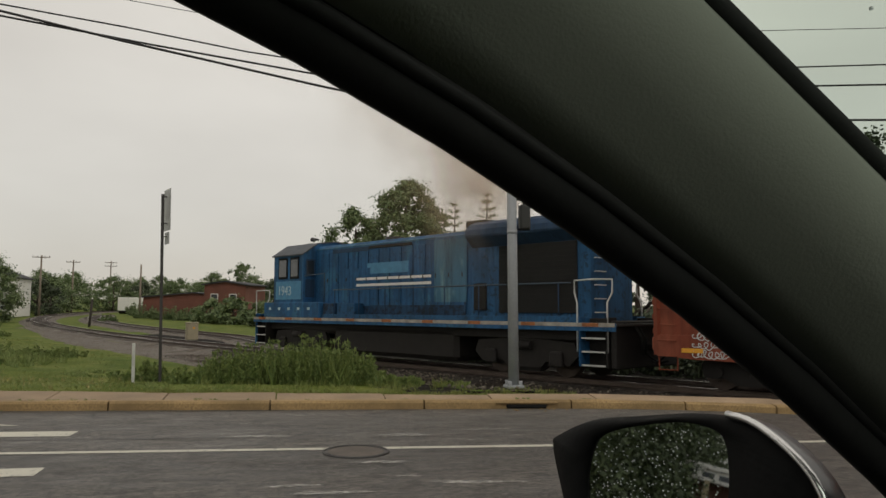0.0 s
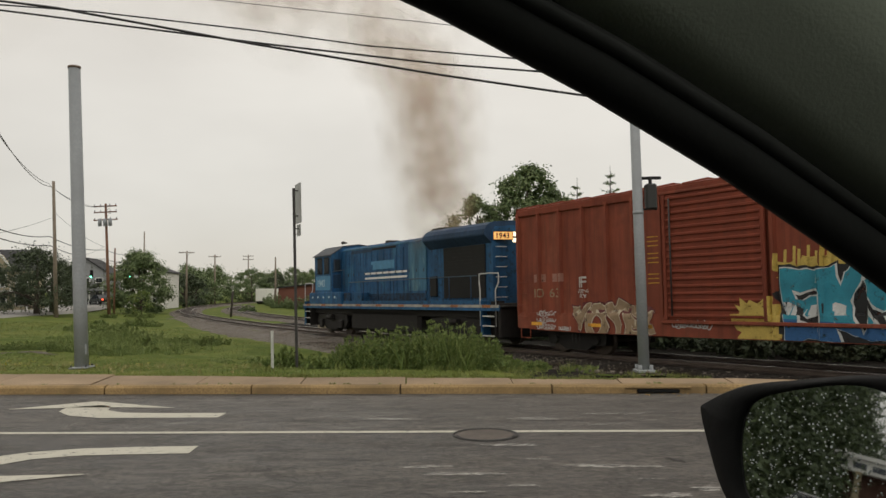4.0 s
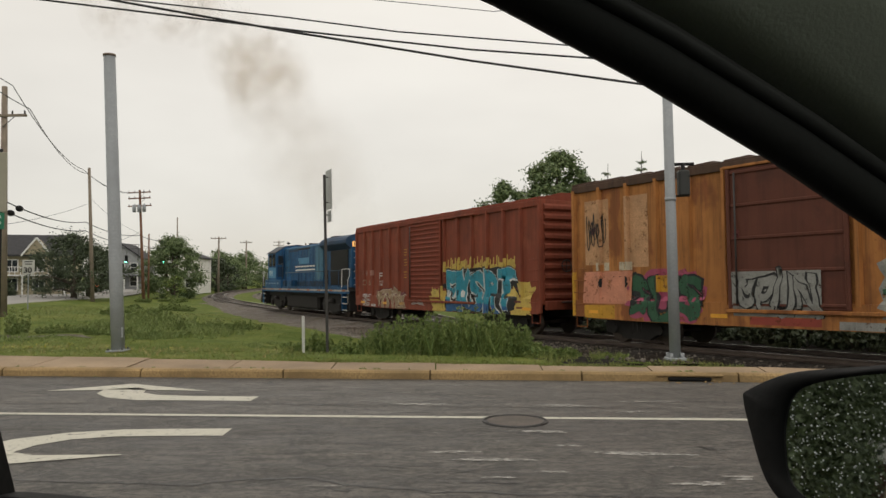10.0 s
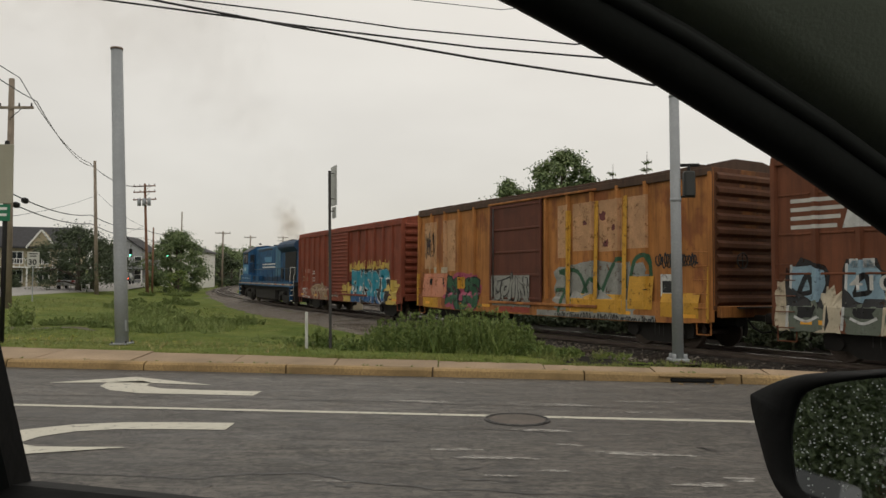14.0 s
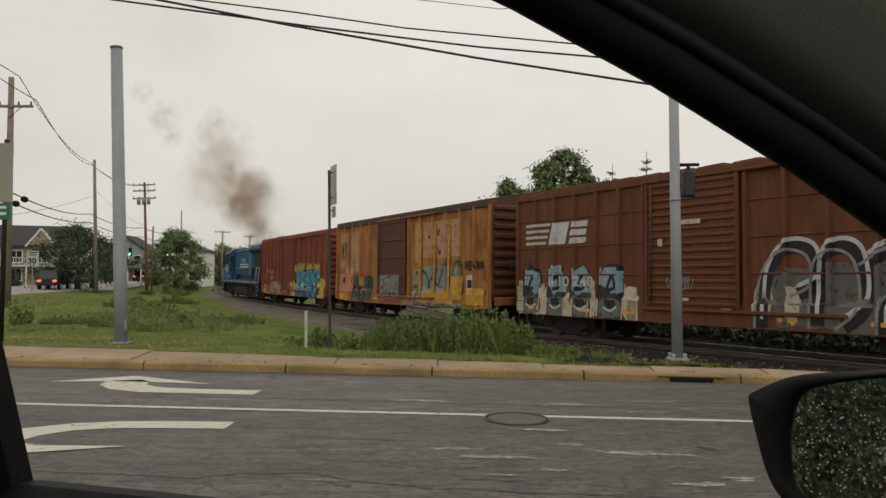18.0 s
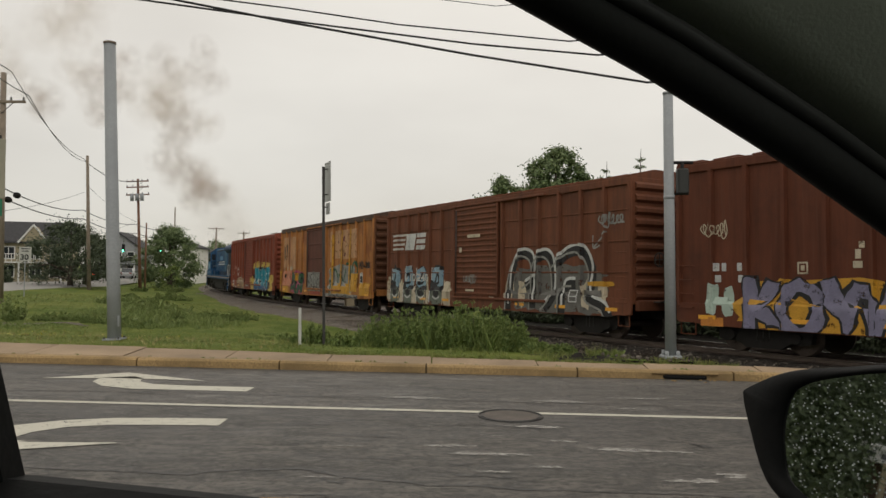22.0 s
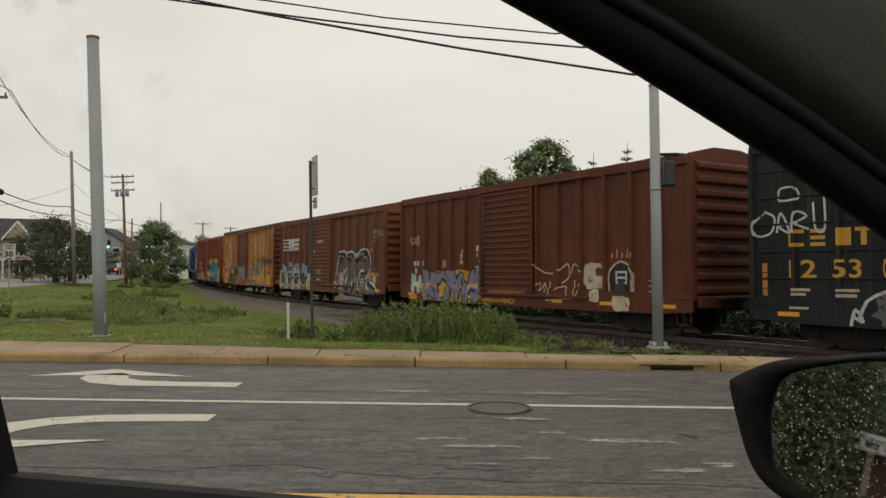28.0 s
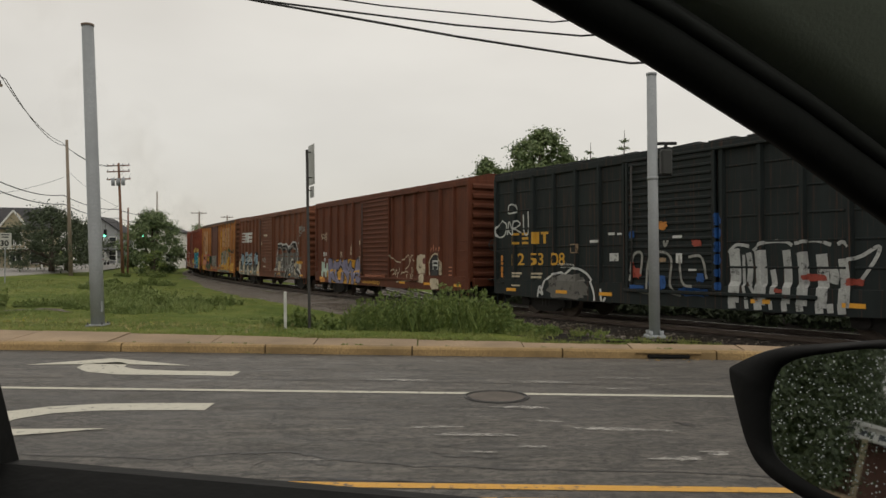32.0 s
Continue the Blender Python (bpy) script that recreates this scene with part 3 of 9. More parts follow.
    part("lid", bm, plain("cast_iron", (0.11, 0.092, 0.078), 0.7, 0.2, vary=0.4, fine=24, bmp=0.5), cover)
    bm = bmesh.new()
    tube(bm, [(0.34 * math.cos(a * math.pi / 24), 0.34 * math.sin(a * math.pi / 24), 0.004) for a in range(49)], 0.012, 5, False)
    tube(bm, [(0.305 * math.cos(a * math.pi / 24), 0.305 * math.sin(a * math.pi / 24), 0.006) for a in range(49)], 0.008, 5, False)
    part("ring", bm, M_TAR, cover)

    # kerb stones and sidewalk flags
    kerb = empty("kerb", pose(0, 0, 0), "stained yellow-brown concrete kerb along the road", "kerb", kind="structure")
    wk = empty("sidewalk", pose(0, 0, 0), "worn tan concrete sidewalk with cracked joints", "sidewalk", kind="structure")
    joints = [-60.0, -50, -42, -36, -31, -27.5] + [-24.8 + 2.24 * i for i in range(14)] + [6.0, 7.2, 8.3, 9.0]
    for i, (a, b) in enumerate(zip(joints, joints[1:])):
        bm = bmesh.new()
        n = 4
        secs = []
        for k in range(n + 1):
            x = a + 0.012 + (b - a - 0.024) * k / n
            y = kerb_y(x)
            j = random.uniform(-0.006, 0.006)
            secs.append([bm.verts.new(p) for p in ((x, y + j, -0.1), (x, y + 0.012 + j, 0.088 + j), (x, y + 0.045, 0.116 + j), (x, y + 0.19, 0.122), (x, y + 0.19, -0.1))])
        for s0, s1 in zip(secs, secs[1:]):
            for k in range(4):
                bm.faces.new((s0[k], s1[k], s1[k + 1], s0[k + 1]))
        bm.faces.new(secs[0])
        bm.faces.new(secs[-1][::-1])
        bmesh.ops.recalc_face_normals(bm, faces=bm.faces[:])
        part("kerb_stone", bm, M_KERB, kerb)
    flags = [-60.0, -48, -38, -31] + [-26 + 1.62 * i for i in range(20)] + [7.4, 9.0]
    for a, b in zip(flags, flags[1:]):
        bm = bmesh.new()
        lift = random.uniform(-0.008, 0.012)
        tilt = random.uniform(-0.012, 0.012)
        top, bot = [], []
        for x, yy in ((a + 0.01, 0), (b - 0.01, 0), (b - 0.01, 1), (a + 0.01, 1)):
            y = kerb_y(x) + 0.195 if yy == 0 else walk_y(x) + random.uniform(-0.05, 0.05)
            z = (0.112 if yy == 0 else 0.152) + lift + tilt * (1 if x > (a + b) / 2 else -1)
            top.append(bm.verts.new((x, y, z)))
            bot.append(bm.verts.new((x, y, -0.05)))
        bm.faces.new(top)
        for k in range(4):
            j = (k + 1) % 4
            bm.faces.new((top[j], top[k], bot[k], bot[j]))
        bmesh.ops.recalc_face_normals(bm, faces=bm.faces[:])
        part("flag_slab", bm, M_WALK, wk)


def smooth01(v):
    v = max(0.0, min(1.0, v))
    return v * v * (3 - 2 * v)


def low_z(y):
    """The open land behind the road, level with the foot of the ballast."""
    s = max(0.0, min((y + 1.9) / 0.92, 103.0))
    return rail_z(s) - 0.34


def ground_z(x, y):
    e = walk_y(x) if x < 12 else -50
    d = y - e
    if x > 9:
        d = min(d, 3) if y > 9.05 - 0.7 * (min(x, 40) - 9) + 0.5 else y - (9.55 - 0.7 * (min(x, 40) - 9))
    if d < 0:
        return -0.5
    fall = smooth01((d - 0.3) / 9.0)
    z = 0.13 * (1 - fall) + low_z(y) * fall
    # the line lies lower than the verge where it comes up to the road
    px, py = x - 26.23, y + 1.91
    s, side = -0.7824 * px + 0.6228 * py, -0.6228 * px - 0.7824 * py
    if s < 50:
        k = smooth01((2.9 - side) / 1.0) * smooth01((50 - s) / 12)
        z = z * (1 - k) + min(z, rail_z(s) - 0.42) * k
    # the land rises again towards the side street
    left = float(np.interp(y, LINE_Y, LINE_X)) - x
    k = smooth01((left - 6) / 12) * smooth01((y - 18) / 22)
    z = z * (1 - k) + max(z, -0.45) * k
    if d > 1.5:
        z += 0.05 * noise.noise((x * 0.25, y * 0.25, 0)) * min(1, d / 6) * (1 - 0.7 * k)
    return z


def build_ground():
    xs = sorted(set([-3000, -1500, -700, -400, -250, -170, -130] + [-100 + 2.5 * i for i in range(29)] + [-28 + 0.5 * i for i in range(110)] + [28 + 4 * i for i in range(18)] + [130, 200, 400, 800, 1600, 3000]))
    ys = sorted(set([-3000, -800, -300, -120, -60, -30, -15, -8, 0, 5, 8] + [9 + 0.35 * i for i in range(70)] + [34 + 1.5 * i for i in range(40)] + [96 + 4 * i for i in range(20)] + [180, 220, 300, 450, 700, 1200, 3000]))
    verts = [(x, y, ground_z(x, y)) for y in ys for x in xs]
    w = len(xs)
    faces = [(j * w + i, j * w + i + 1, (j + 1) * w + i + 1, (j + 1) * w + i) for j in range(len(ys) - 1) for i in range(w - 1)]
    me = bpy.data.meshes.new("ground")
    me.from_pydata(verts, [], faces)
    me.shade_smooth()
    me.materials.append(M_GROUND)
    tagged(new("ground", me), "mown grass verge with bare and weedy patches", "ground", kind="structure")


def build_track(name, place, s0, s1, label, stone=None):
    """A railway line with ballast, ties and two rails; place(s, side) gives points."""
    tr = empty(name, pose(0, 0, 0), label, "railway track", kind="structure")
    bm = bmesh.new()
    prof = ((2.6, -0.62), (1.75, -0.24), (1.3, -0.15), (0.5, -0.155), (0, -0.17), (-0.5, -0.155), (-1.3, -0.15), (-1.75, -0.24), (-2.6, -0.62))
    rows = []
    s = s0
    while s <= s1:
        rows.append([bm.verts.new(place(s, o)[0] + Vector((0, 0, z + random.uniform(-0.02, 0.02)))) for o, z in prof])
        s += 0.6 if s < 60 else 2.0
    for a, b in zip(rows, rows[1:]):
        for k in range(len(prof) - 1):
            bm.faces.new((a[k], a[k + 1], b[k + 1], b[k]))
    bmesh.ops.recalc_face_normals(bm, faces=bm.faces[:])
    # the near stretch takes darker stone for the train's shade
    part("ballast", bm, stone or M_BALLASTSHADE, tr, "ballast coloured dark for the shade under the train" if s0 < 40 else "grey crushed stone ballast", True)
    for side in (0.755, -0.755):
        bm = bmesh.new()
        prof2 = ((-0.07, -0.165), (0.07, -0.165), (0.07, -0.15), (0.012, -0.12), (0.012, -0.045), (0.036, -0.03), (0.036, -0.002), (-0.036, -0.002), (-0.036, -0.03), (-0.012, -0.045), (-0.012, -0.12), (-0.07, -0.15))
        rings = []
        s = s0
        while s <= s1:
            rings.append([bm.verts.new(place(s, side + o)[0] + Vector((0, 0, z))) for o, z in prof2])
            s += 1.0
        m = len(prof2)
        for a, b in zip(rings, rings[1:]):
            for k in range(m):
                f = bm.faces.new((a[k], a[(k + 1) % m], b[(k + 1) % m], b[k]))
                f.material_index = 1 if k == 6 else 0
        bmesh.ops.recalc_face_normals(bm, faces=bm.faces[:])
        part("rail", bm, (M_RAIL, M_RAILTOP), tr)
    tie = None
    s = s0
    count = 0
    while s < min(s1, s0 + 180) and count < 290:
        p, a = place(s, random.uniform(-0.04, 0.04))
        m = Matrix.Translation(p) @ Matrix.Rotation(a + random.uniform(-0.03, 0.03), 4, "Z")
        if tie is None:
            tie = part("tie", boxbm((0, 0, -0.20), (0.22, 2.55, 0.11), 0.012), M_TIE, tr)
            tie.matrix_basis = m
        else:
            share("tie", tie, tr, m)
        s += 0.56
        count += 1
    return tr


def siding(s, side):
    """The second line, leaving the first behind the train."""
    p, a = track(s, side)
    off = 6.4 * smooth01((s - 35) / 32.0)
    q = Vector((p.x + math.sin(a) * off, p.y - math.cos(a) * off, p.z - 0.02))
    return q, a - 0.14 * (1 if 38 < s < 64 else 0)


build_road()
build_ground()
def far_bed():
    """Cinders and ballast on the far side, coloured dark for shade under the wagons."""
    bm = bmesh.new()
    rows = []
    s = 3.0
    while s < 75:
        row = []
        wide = 12.0 - 7.0 * smooth01((s - 44) / 8) + 0.8 * noise.noise((s * 0.3, 7.0, 0))
        for j in range(6):
            o = -(2.0 + (wide - 2.0) * j / 5)
            p, _ = track(s, o)
            row.append(bm.verts.new((p.x, p.y, max(ground_z(p.x, p.y) + 0.04, rail_z(s) - 0.42 if j < 2 else -9) - (0.06 if j == 5 else 0))))
        rows.append(row)
        s += 0.75
    for a, b in zip(rows, rows[1:]):
        for j in range(5):
            bm.faces.new((a[j], a[j + 1], b[j + 1], b[j]))
    bmesh.ops.recalc_face_normals(bm, faces=bm.faces[:])
    tagged(part("gravel", bm, M_CINDERSHADE, smooth=True), "cinder ground behind the railway, darkened for shade under the wagons", "gravel", kind="structure")


far_bed()
build_track("railway_line", track, 2.0, 48.2, "curved railway line with rusty rails on dark ballast")
build_track("railway_line", track, 48.2, 300.0, "curved railway line with rusty rails on grey ballast", M_GRAVEL)
build_track("siding_line", siding, 44.0, 150.0, "second railway line with weedy ballast", M_GRAVEL)


# ---- rolling stock ----
def make_truck(parent, x, offset, base=1.73, radius=0.42, label="black cast bogie"):
    """A bogie with two side frames, bolster, springs and two wheelsets that turn."""
    tk = empty("truck", pose(x, 0, 0), label, "")
    tk.parent = parent
    for side in (1, -1):
        bm = bmesh.new()
        y = 1.0 * side
        prism(bm, [(-1.25, 0.56), (-1.15, 0.70), (-0.7, 0.76), (-0.35, 0.88), (0.35, 0.88), (0.7, 0.76), (1.15, 0.70), (1.25, 0.56), (1.2, 0.30), (1.0, 0.26), (0.72, 0.28), (0.45, 0.13), (-0.45, 0.13), (-0.72, 0.28), (-1.0, 0.26), (-1.2, 0.30)], y - 0.09, y + 0.09)
        for dx in (-base / 2, base / 2):
            tube(bm, [(dx, y - 0.15, radius), (dx, y + 0.17 * side + 0.0, radius)], 0.13, 10)
        part("side_frame", bm, M_TRUCK, tk)
        bm = bmesh.new()
        for dx in (-0.16, 0.0, 0.16):
            tube(bm, [(dx, y + 0.02 * side, 0.30), (dx, y + 0.02 * side, 0.62)], 0.075, 8)
        part("spring", bm, M_DARKSTEEL, tk)
    part("bolster", boxbm((0, 0, 0.62), (0.36, 2.1, 0.26), 0.03), M_TRUCK, tk)
    for dx in (-base / 2, base / 2):
        bm = bmesh.new()
        for side in (1, -1):
            y = 0.75 * side
            tube(bm, [(0, y - 0.08 * side, 0), (0, y - 0.05 * side, 0), (0, y - 0.05 * side, 0), (0, y + 0.065 * side, 0)], [radius + 0.028, radius + 0.028, radius, radius - 0.005], 24)
            for k in range(6):
                a = k * math.pi / 3
                box(bm, (0.25 * math.cos(a), y + 0.07 * side, 0.25 * math.sin(a)), (0.10, 0.02, 0.05), 0, Matrix.Rotation(-a, 4, "Y"))
        tube(bm, [(0, -1.15, 0), (0, 1.15, 0)], 0.075, 10)
        ws = part("wheelset", bm, M_WHEEL, tk)
        ws.matrix_basis = pose(dx, 0, radius)
        WHEELS.append((ws, dx, radius))
    return tk


def coupler(parent, x, sgn):
    bm = bmesh.new()
    box(bm, (x + 0.22 * sgn, 0, 0.86), (0.62, 0.14, 0.16), 0.02)
    box(bm, (x + 0.60 * sgn, 0.02, 0.86), (0.26, 0.26, 0.28), 0.05)
    part("coupler", bm, M_TRUCK, parent)
    part("air_hose", tubebm([(x + 0.1 * sgn, 0.35, 0.85), (x + 0.35 * sgn, 0.37, 0.62), (x + 0.55 * sgn, 0.30, 0.5), (x + 0.72 * sgn, 0.18, 0.55)], 0.025, 6), M_RUBBER, parent)


SIDES = {}      # where each wagon's posts and doors stand


def boxcar(name, offset, length, eave, sill, paint, door_paint, label, door=(0.39, 0.58), posts=(5, 7), door_style="ribbed", trim=None, skirt=0.0, panel_ribs=0, end_paint=None, roof_paint=None):
    """A covered goods wagon. x is ahead, +y the side towards the road; fractions run from its front end."""
    car = empty(name, pose(0, 0, 0), label, "boxcar", "wagons of the train")
    MOVERS.append((car, offset, length, 2.2))
    h = length / 2
    SIDES[car.name] = {"posts": [], "door": (door[0] * length, door[1] * length), "door_y": 0.155 if door_style == "ribbed" else 0.14}
    fx = lambda f: h - f * length
    hw = 1.44
    floor = sill + 0.42
    trim = trim or paint
    end_paint, roof_paint = end_paint or paint, roof_paint or trim
    # body shell
    part("body", boxbm((0, 0, (floor + eave) / 2 - 0.02), (length - 0.10, hw * 2, eave - floor), 0.0), paint, car)
    # roof with raised seams and a shallow pitch
    bm = bmesh.new()
    n = 14
    prism_pts = [(-hw - 0.06, eave - 0.06), (-hw - 0.06, eave + 0.04), (-0.55, eave + 0.22), (0.55, eave + 0.22), (hw + 0.06, eave + 0.04), (hw + 0.06, eave - 0.06)]
    a = [bm.verts.new((-h + 0.02, y, z)) for y, z in prism_pts]
    b = [bm.verts.new((h - 0.02, y, z)) for y, z in prism_pts]
    m = len(a)
    bm.faces.new(a)
    bm.faces.new(b[::-1])
    for k in range(m):
        bm.faces.new((a[k], b[k], b[(k + 1) % m], a[(k + 1) % m]))
    bmesh.ops.recalc_face_normals(bm, faces=bm.faces[:])
    roof = part("roof", bm, roof_paint, car)
    rib = None
    for k in range(n + 1):
        x = -h + 0.08 + (length - 0.16) * k / n
        if rib is None:
            bm = bmesh.new()
            prism(bm, [(-hw - 0.07, 0.03), (-hw - 0.07, 0.07), (-0.55, 0.28), (0.55, 0.28), (hw + 0.07, 0.07), (hw + 0.07, 0.03), (0.55, 0.2), (-0.55, 0.2)], -0.04, 0.04)
            for v in bm.verts:
                v.co = Vector((v.co.y, v.co.x, v.co.z))
            bmesh.ops.recalc_face_normals(bm, faces=bm.faces[:])
            rib = part("roof_seam", bm, roof_paint, roof)
            rib.matrix_basis = pose(x, 0, eave)
        else:
            share("roof_seam", rib, roof, pose(x, 0, eave))
    d0, d1 = fx(door[0]), fx(door[1])
    post = None
    for side in (1, -1):
        y = hw * side
        # plates top and bottom
        part("top_plate", boxbm((0, y + 0.035 * side, eave - 0.10), (length, 0.075, 0.20), 0.015), roof_paint, car)
        bm = bmesh.new()
        z0 = sill - skirt
        prism(bm, [(-h, floor + 0.16), (-h, sill + 0.12), (-h + 1.0, sill + 0.04), (-h + 3.2, sill), (d1 - 0.2, z0), (d0 + 0.2, z0), (h - 3.2, sill), (h - 1.0, sill + 0.04), (h, sill + 0.12), (h, floor + 0.16)], y + 0.0 * side, y + 0.08 * side)
        part("side_sill", bm, trim, car)
        # posts
        spans = [(h - 0.06, d0 + 0.12, posts[0]), (d1 - 0.12, -h + 0.06, posts[1])]
        for xa, xb, cnt in spans:
            for k in range(cnt + 1):
                x = xa + (xb - xa) * k / cnt
                if side > 0:
                    SIDES[car.name]["posts"].append(x)
                if post is None:
                    bm = bmesh.new()
                    a2 = [(-0.075, 0.0), (-0.045, 0.10), (0.045, 0.10), (0.075, 0.0)]
                    lo = [bm.verts.new((px, py, floor + 0.1)) for px, py in a2]
                    hi = [bm.verts.new((px, py, eave - 0.12)) for px, py in a2]
                    for q in range(3):
                        bm.faces.new((lo[q], lo[q + 1], hi[q + 1], hi[q]))
                    bm.faces.new(lo[::-1])
                    bm.faces.new(hi)
                    bmesh.ops.recalc_face_normals(bm, faces=bm.faces[:])
                    post = part("side_post", bm, paint, car)
                    post.matrix_basis = pose(x, y, 0)
                else:
                    share("side_post", post, car, pose(x, y, 0, 0, 0, 0 if side > 0 else 180))
                if panel_ribs and k < cnt and side > 0:
                    xm = x + (xb - xa) / cnt / 2
                    wid = abs(xb - xa) / cnt - 0.2
                    for q in range(panel_ribs):
                        zq = floor + (eave - floor) * (q + 1) / (panel_ribs + 1)
                        part("panel_rib", boxbm((xm, y + 0.012, zq), (wid, 0.03, 0.05), 0.012), paint, car)
        # door
        dw = d0 - d1
        dz0, dz1 = floor + 0.02, eave - 0.2
        bm = bmesh.new()
        yd = y + 0.085 * side
        box(bm, ((d0 + d1) / 2, yd, (dz0 + dz1) / 2), (dw - 0.06, 0.05, dz1 - dz0), 0.01)
        dr = part("door", bm, door_paint, car)
        cnt, rh, ry = (17, 0.085, 0.04) if door_style == "ribbed" else (5, 0.09, 0.03)
        drib = None
        for q in range(cnt):
            zq = dz0 + 0.1 + (dz1 - dz0 - 0.2) * q / (cnt - 1)
            at = pose((d0 + d1) / 2, yd + ry * side, zq)
            if drib is None:
                drib = part("door_rib", boxbm((0, 0, 0), (dw - 0.22, 0.055, rh), 0.02), door_paint, dr)
                drib.matrix_basis = at
            else:
                share("door_rib", drib, dr, at)
        for xx in (d0 - 0.06, d1 + 0.06):
            part("door_edge", boxbm((xx, yd + 0.045 * side, (dz0 + dz1) / 2), (0.10, 0.07, dz1 - dz0), 0.012), door_paint, dr)
        part("door_lock", tubebm([(d0 - 0.28, yd + 0.10 * side, dz0 + 0.1), (d0 - 0.28, yd + 0.10 * side, dz1 - 0.1)], 0.022, 6), M_DARKSTEEL, dr)
        part("door_track", boxbm(((d0 + d1) / 2 - dw * 0.42, y + 0.13 * side, dz0 - 0.06), (dw * 1.9, 0.07, 0.09), 0.015), trim, car)
        part("door_track", boxbm(((d0 + d1) / 2 - dw * 0.42, y + 0.12 * side, dz1 + 0.05), (dw * 1.9, 0.06, 0.07), 0.012), trim, car)
        # reflectors along the sill
        for f in (0.06, 0.22, 0.34, 0.66, 0.80, 0.95):
            part("reflector", boxbm((fx(f), y + 0.088 * side, sill + 0.24), (0.5, 0.012, 0.10)), M_REFLECT, car)
    # ends: deep horizontal ribs, ladders, brake wheel
    for sgn in (1, -1):
        end = part("end_wall", boxbm((sgn * (h - 0.02), 0, (floor + eave) / 2), (0.06, hw * 2 + 0.1, eave - floor), 0.01), end_paint, car)
        rb = None
        for q in range(10):
            zq = floor + 0.25 + (eave - floor - 0.5) * q / 9
            if rb is None:
                bm = bmesh.new()
                a2 = [(0, -0.13), (0.09, -0.05), (0.09, 0.05), (0, 0.13)]
                lo = [bm.verts.new((px * sgn, -hw + 0.08, pz)) for px, pz in a2]
                hi = [bm.verts.new((px * sgn, hw - 0.08, pz)) for px, pz in a2]
                for k in range(3):
                    bm.faces.new((lo[k], lo[k + 1], hi[k + 1], hi[k]))
                bm.faces.new(lo)
                bm.faces.new(hi)
                bmesh.ops.recalc_face_normals(bm, faces=bm.faces[:])
                rb = part("end_rib", bm, end_paint, end)
                rb.matrix_basis = pose(sgn * (h + 0.01), 0, zq)
            else:
                share("end_rib", rb, end, pose(sgn * (h + 0.01), 0, zq))
        lad = empty("ladder", pose(0, 0, 0), "", "")
        lad.parent = car
        for q in range(5 if sgn > 0 else 6):
            zq = sill + 0.1 + 0.36 * q
            part("rung", tubebm([(sgn * (h - 0.12), hw + 0.05, zq), (sgn * (h - 0.12), hw + 0.14, zq), (sgn * (h - 0.55), hw + 0.14, zq), (sgn * (h - 0.55), hw + 0.05, zq)], 0.013, 5), trim, lad)
        part("sill_step", tubebm([(sgn * (h - 0.10), hw + 0.02, sill + 0.15), (sgn * (h - 0.10), hw + 0.02, sill - 0.22), (sgn * (h - 0.55), hw + 0.02, sill - 0.22), (sgn * (h - 0.55), hw + 0.02, sill + 0.15)], 0.02, 5), trim, lad)
        part("end_sill", boxbm((sgn * (h + 0.06), 0, floor - 0.05), (0.14, 2.7, 0.30), 0.02), trim, car)
        part("crossover_step", boxbm((sgn * (h + 0.22), 0, floor + 0.06), (0.28, 1.5, 0.04)), M_DARKSTEEL, car)
        coupler(car, sgn * h, sgn)
        make_truck(car, sgn * (h - 2.2), 0)
    bm = bmesh.new()
    tube(bm, [(0.27 * 0, 0.2 * math.cos(q * 0.3927), 1.95 + 0.2 * math.sin(q * 0.3927)) for q in range(17)], 0.018, 5)
    tube(bm, [(0, -0.2, 1.95), (0, 0.2, 1.95)], 0.014, 5)
    tube(bm, [(0, 0, 1.75), (0, 0, 2.15)], 0.014, 5)
    part("brake_wheel", bm, M_DARKSTEEL, car).matrix_basis = pose(-h - 0.12, 0.5, 0.4)
    part("centre_sill", boxbm((0, 0, floor - 0.26), (length - 0.6, 0.45, 0.42), 0.02), M_TRUCK, car)
    for side in (1, -1):
        part("cross_bearer", boxbm((2.6, 0.6 * side, floor - 0.28), (0.35, 1.5, 0.42), 0.02), M_TRUCK, car)
        part("cross_bearer", boxbm((-2.6, 0.6 * side, floor - 0.28), (0.35, 1.5, 0.42), 0.02), M_TRUCK, car)
    part("brake_tank", tubebm([(-1.2, 0.75, floor - 0.25), (0.3, 0.75, floor - 0.25)], 0.17, 10), M_TRUCK, car)
    part("brake_rod", tubebm([(-5.2, 0.3, floor - 0.3), (5.2, 0.3, floor - 0.3)], 0.02, 5), M_TRUCK, car)
    return car, h, hw, fx, floor


PAINT_RED = worn_paint("faded_oxide_red", (0.235, 0.058, 0.031), dirt=0.55, patch=(0.275, 0.082, 0.046), patch_lo=0.55)
PAINT_RED_DOOR = worn_paint("oxide_red_door", (0.215, 0.047, 0.024), dirt=0.3)
PAINT_ORANGE = worn_paint("rusted_orange_yellow", (0.42, 0.175, 0.05), patch=(0.24, 0.083, 0.03), patch_lo=0.50, dirt=0.75, rust_lo=0.60, streak=0.55)
PAINT_BROWN = worn_paint("brown_plug_door", (0.115, 0.038, 0.024), dirt=0.4)
# rust brown of the end wall, deepened for shade between the wagons
PAINT_ENDBROWNSHADE = worn_paint("rusty_brown_end_paint_with_shade", (0.115, 0.048, 0.024), dirt=0.7, patch=(0.24, 0.10, 0.03), patch_lo=0.58)
PAINT_ROOF = worn_paint("dark_rusty_roof", (0.085, 0.05, 0.034), dirt=0.6)
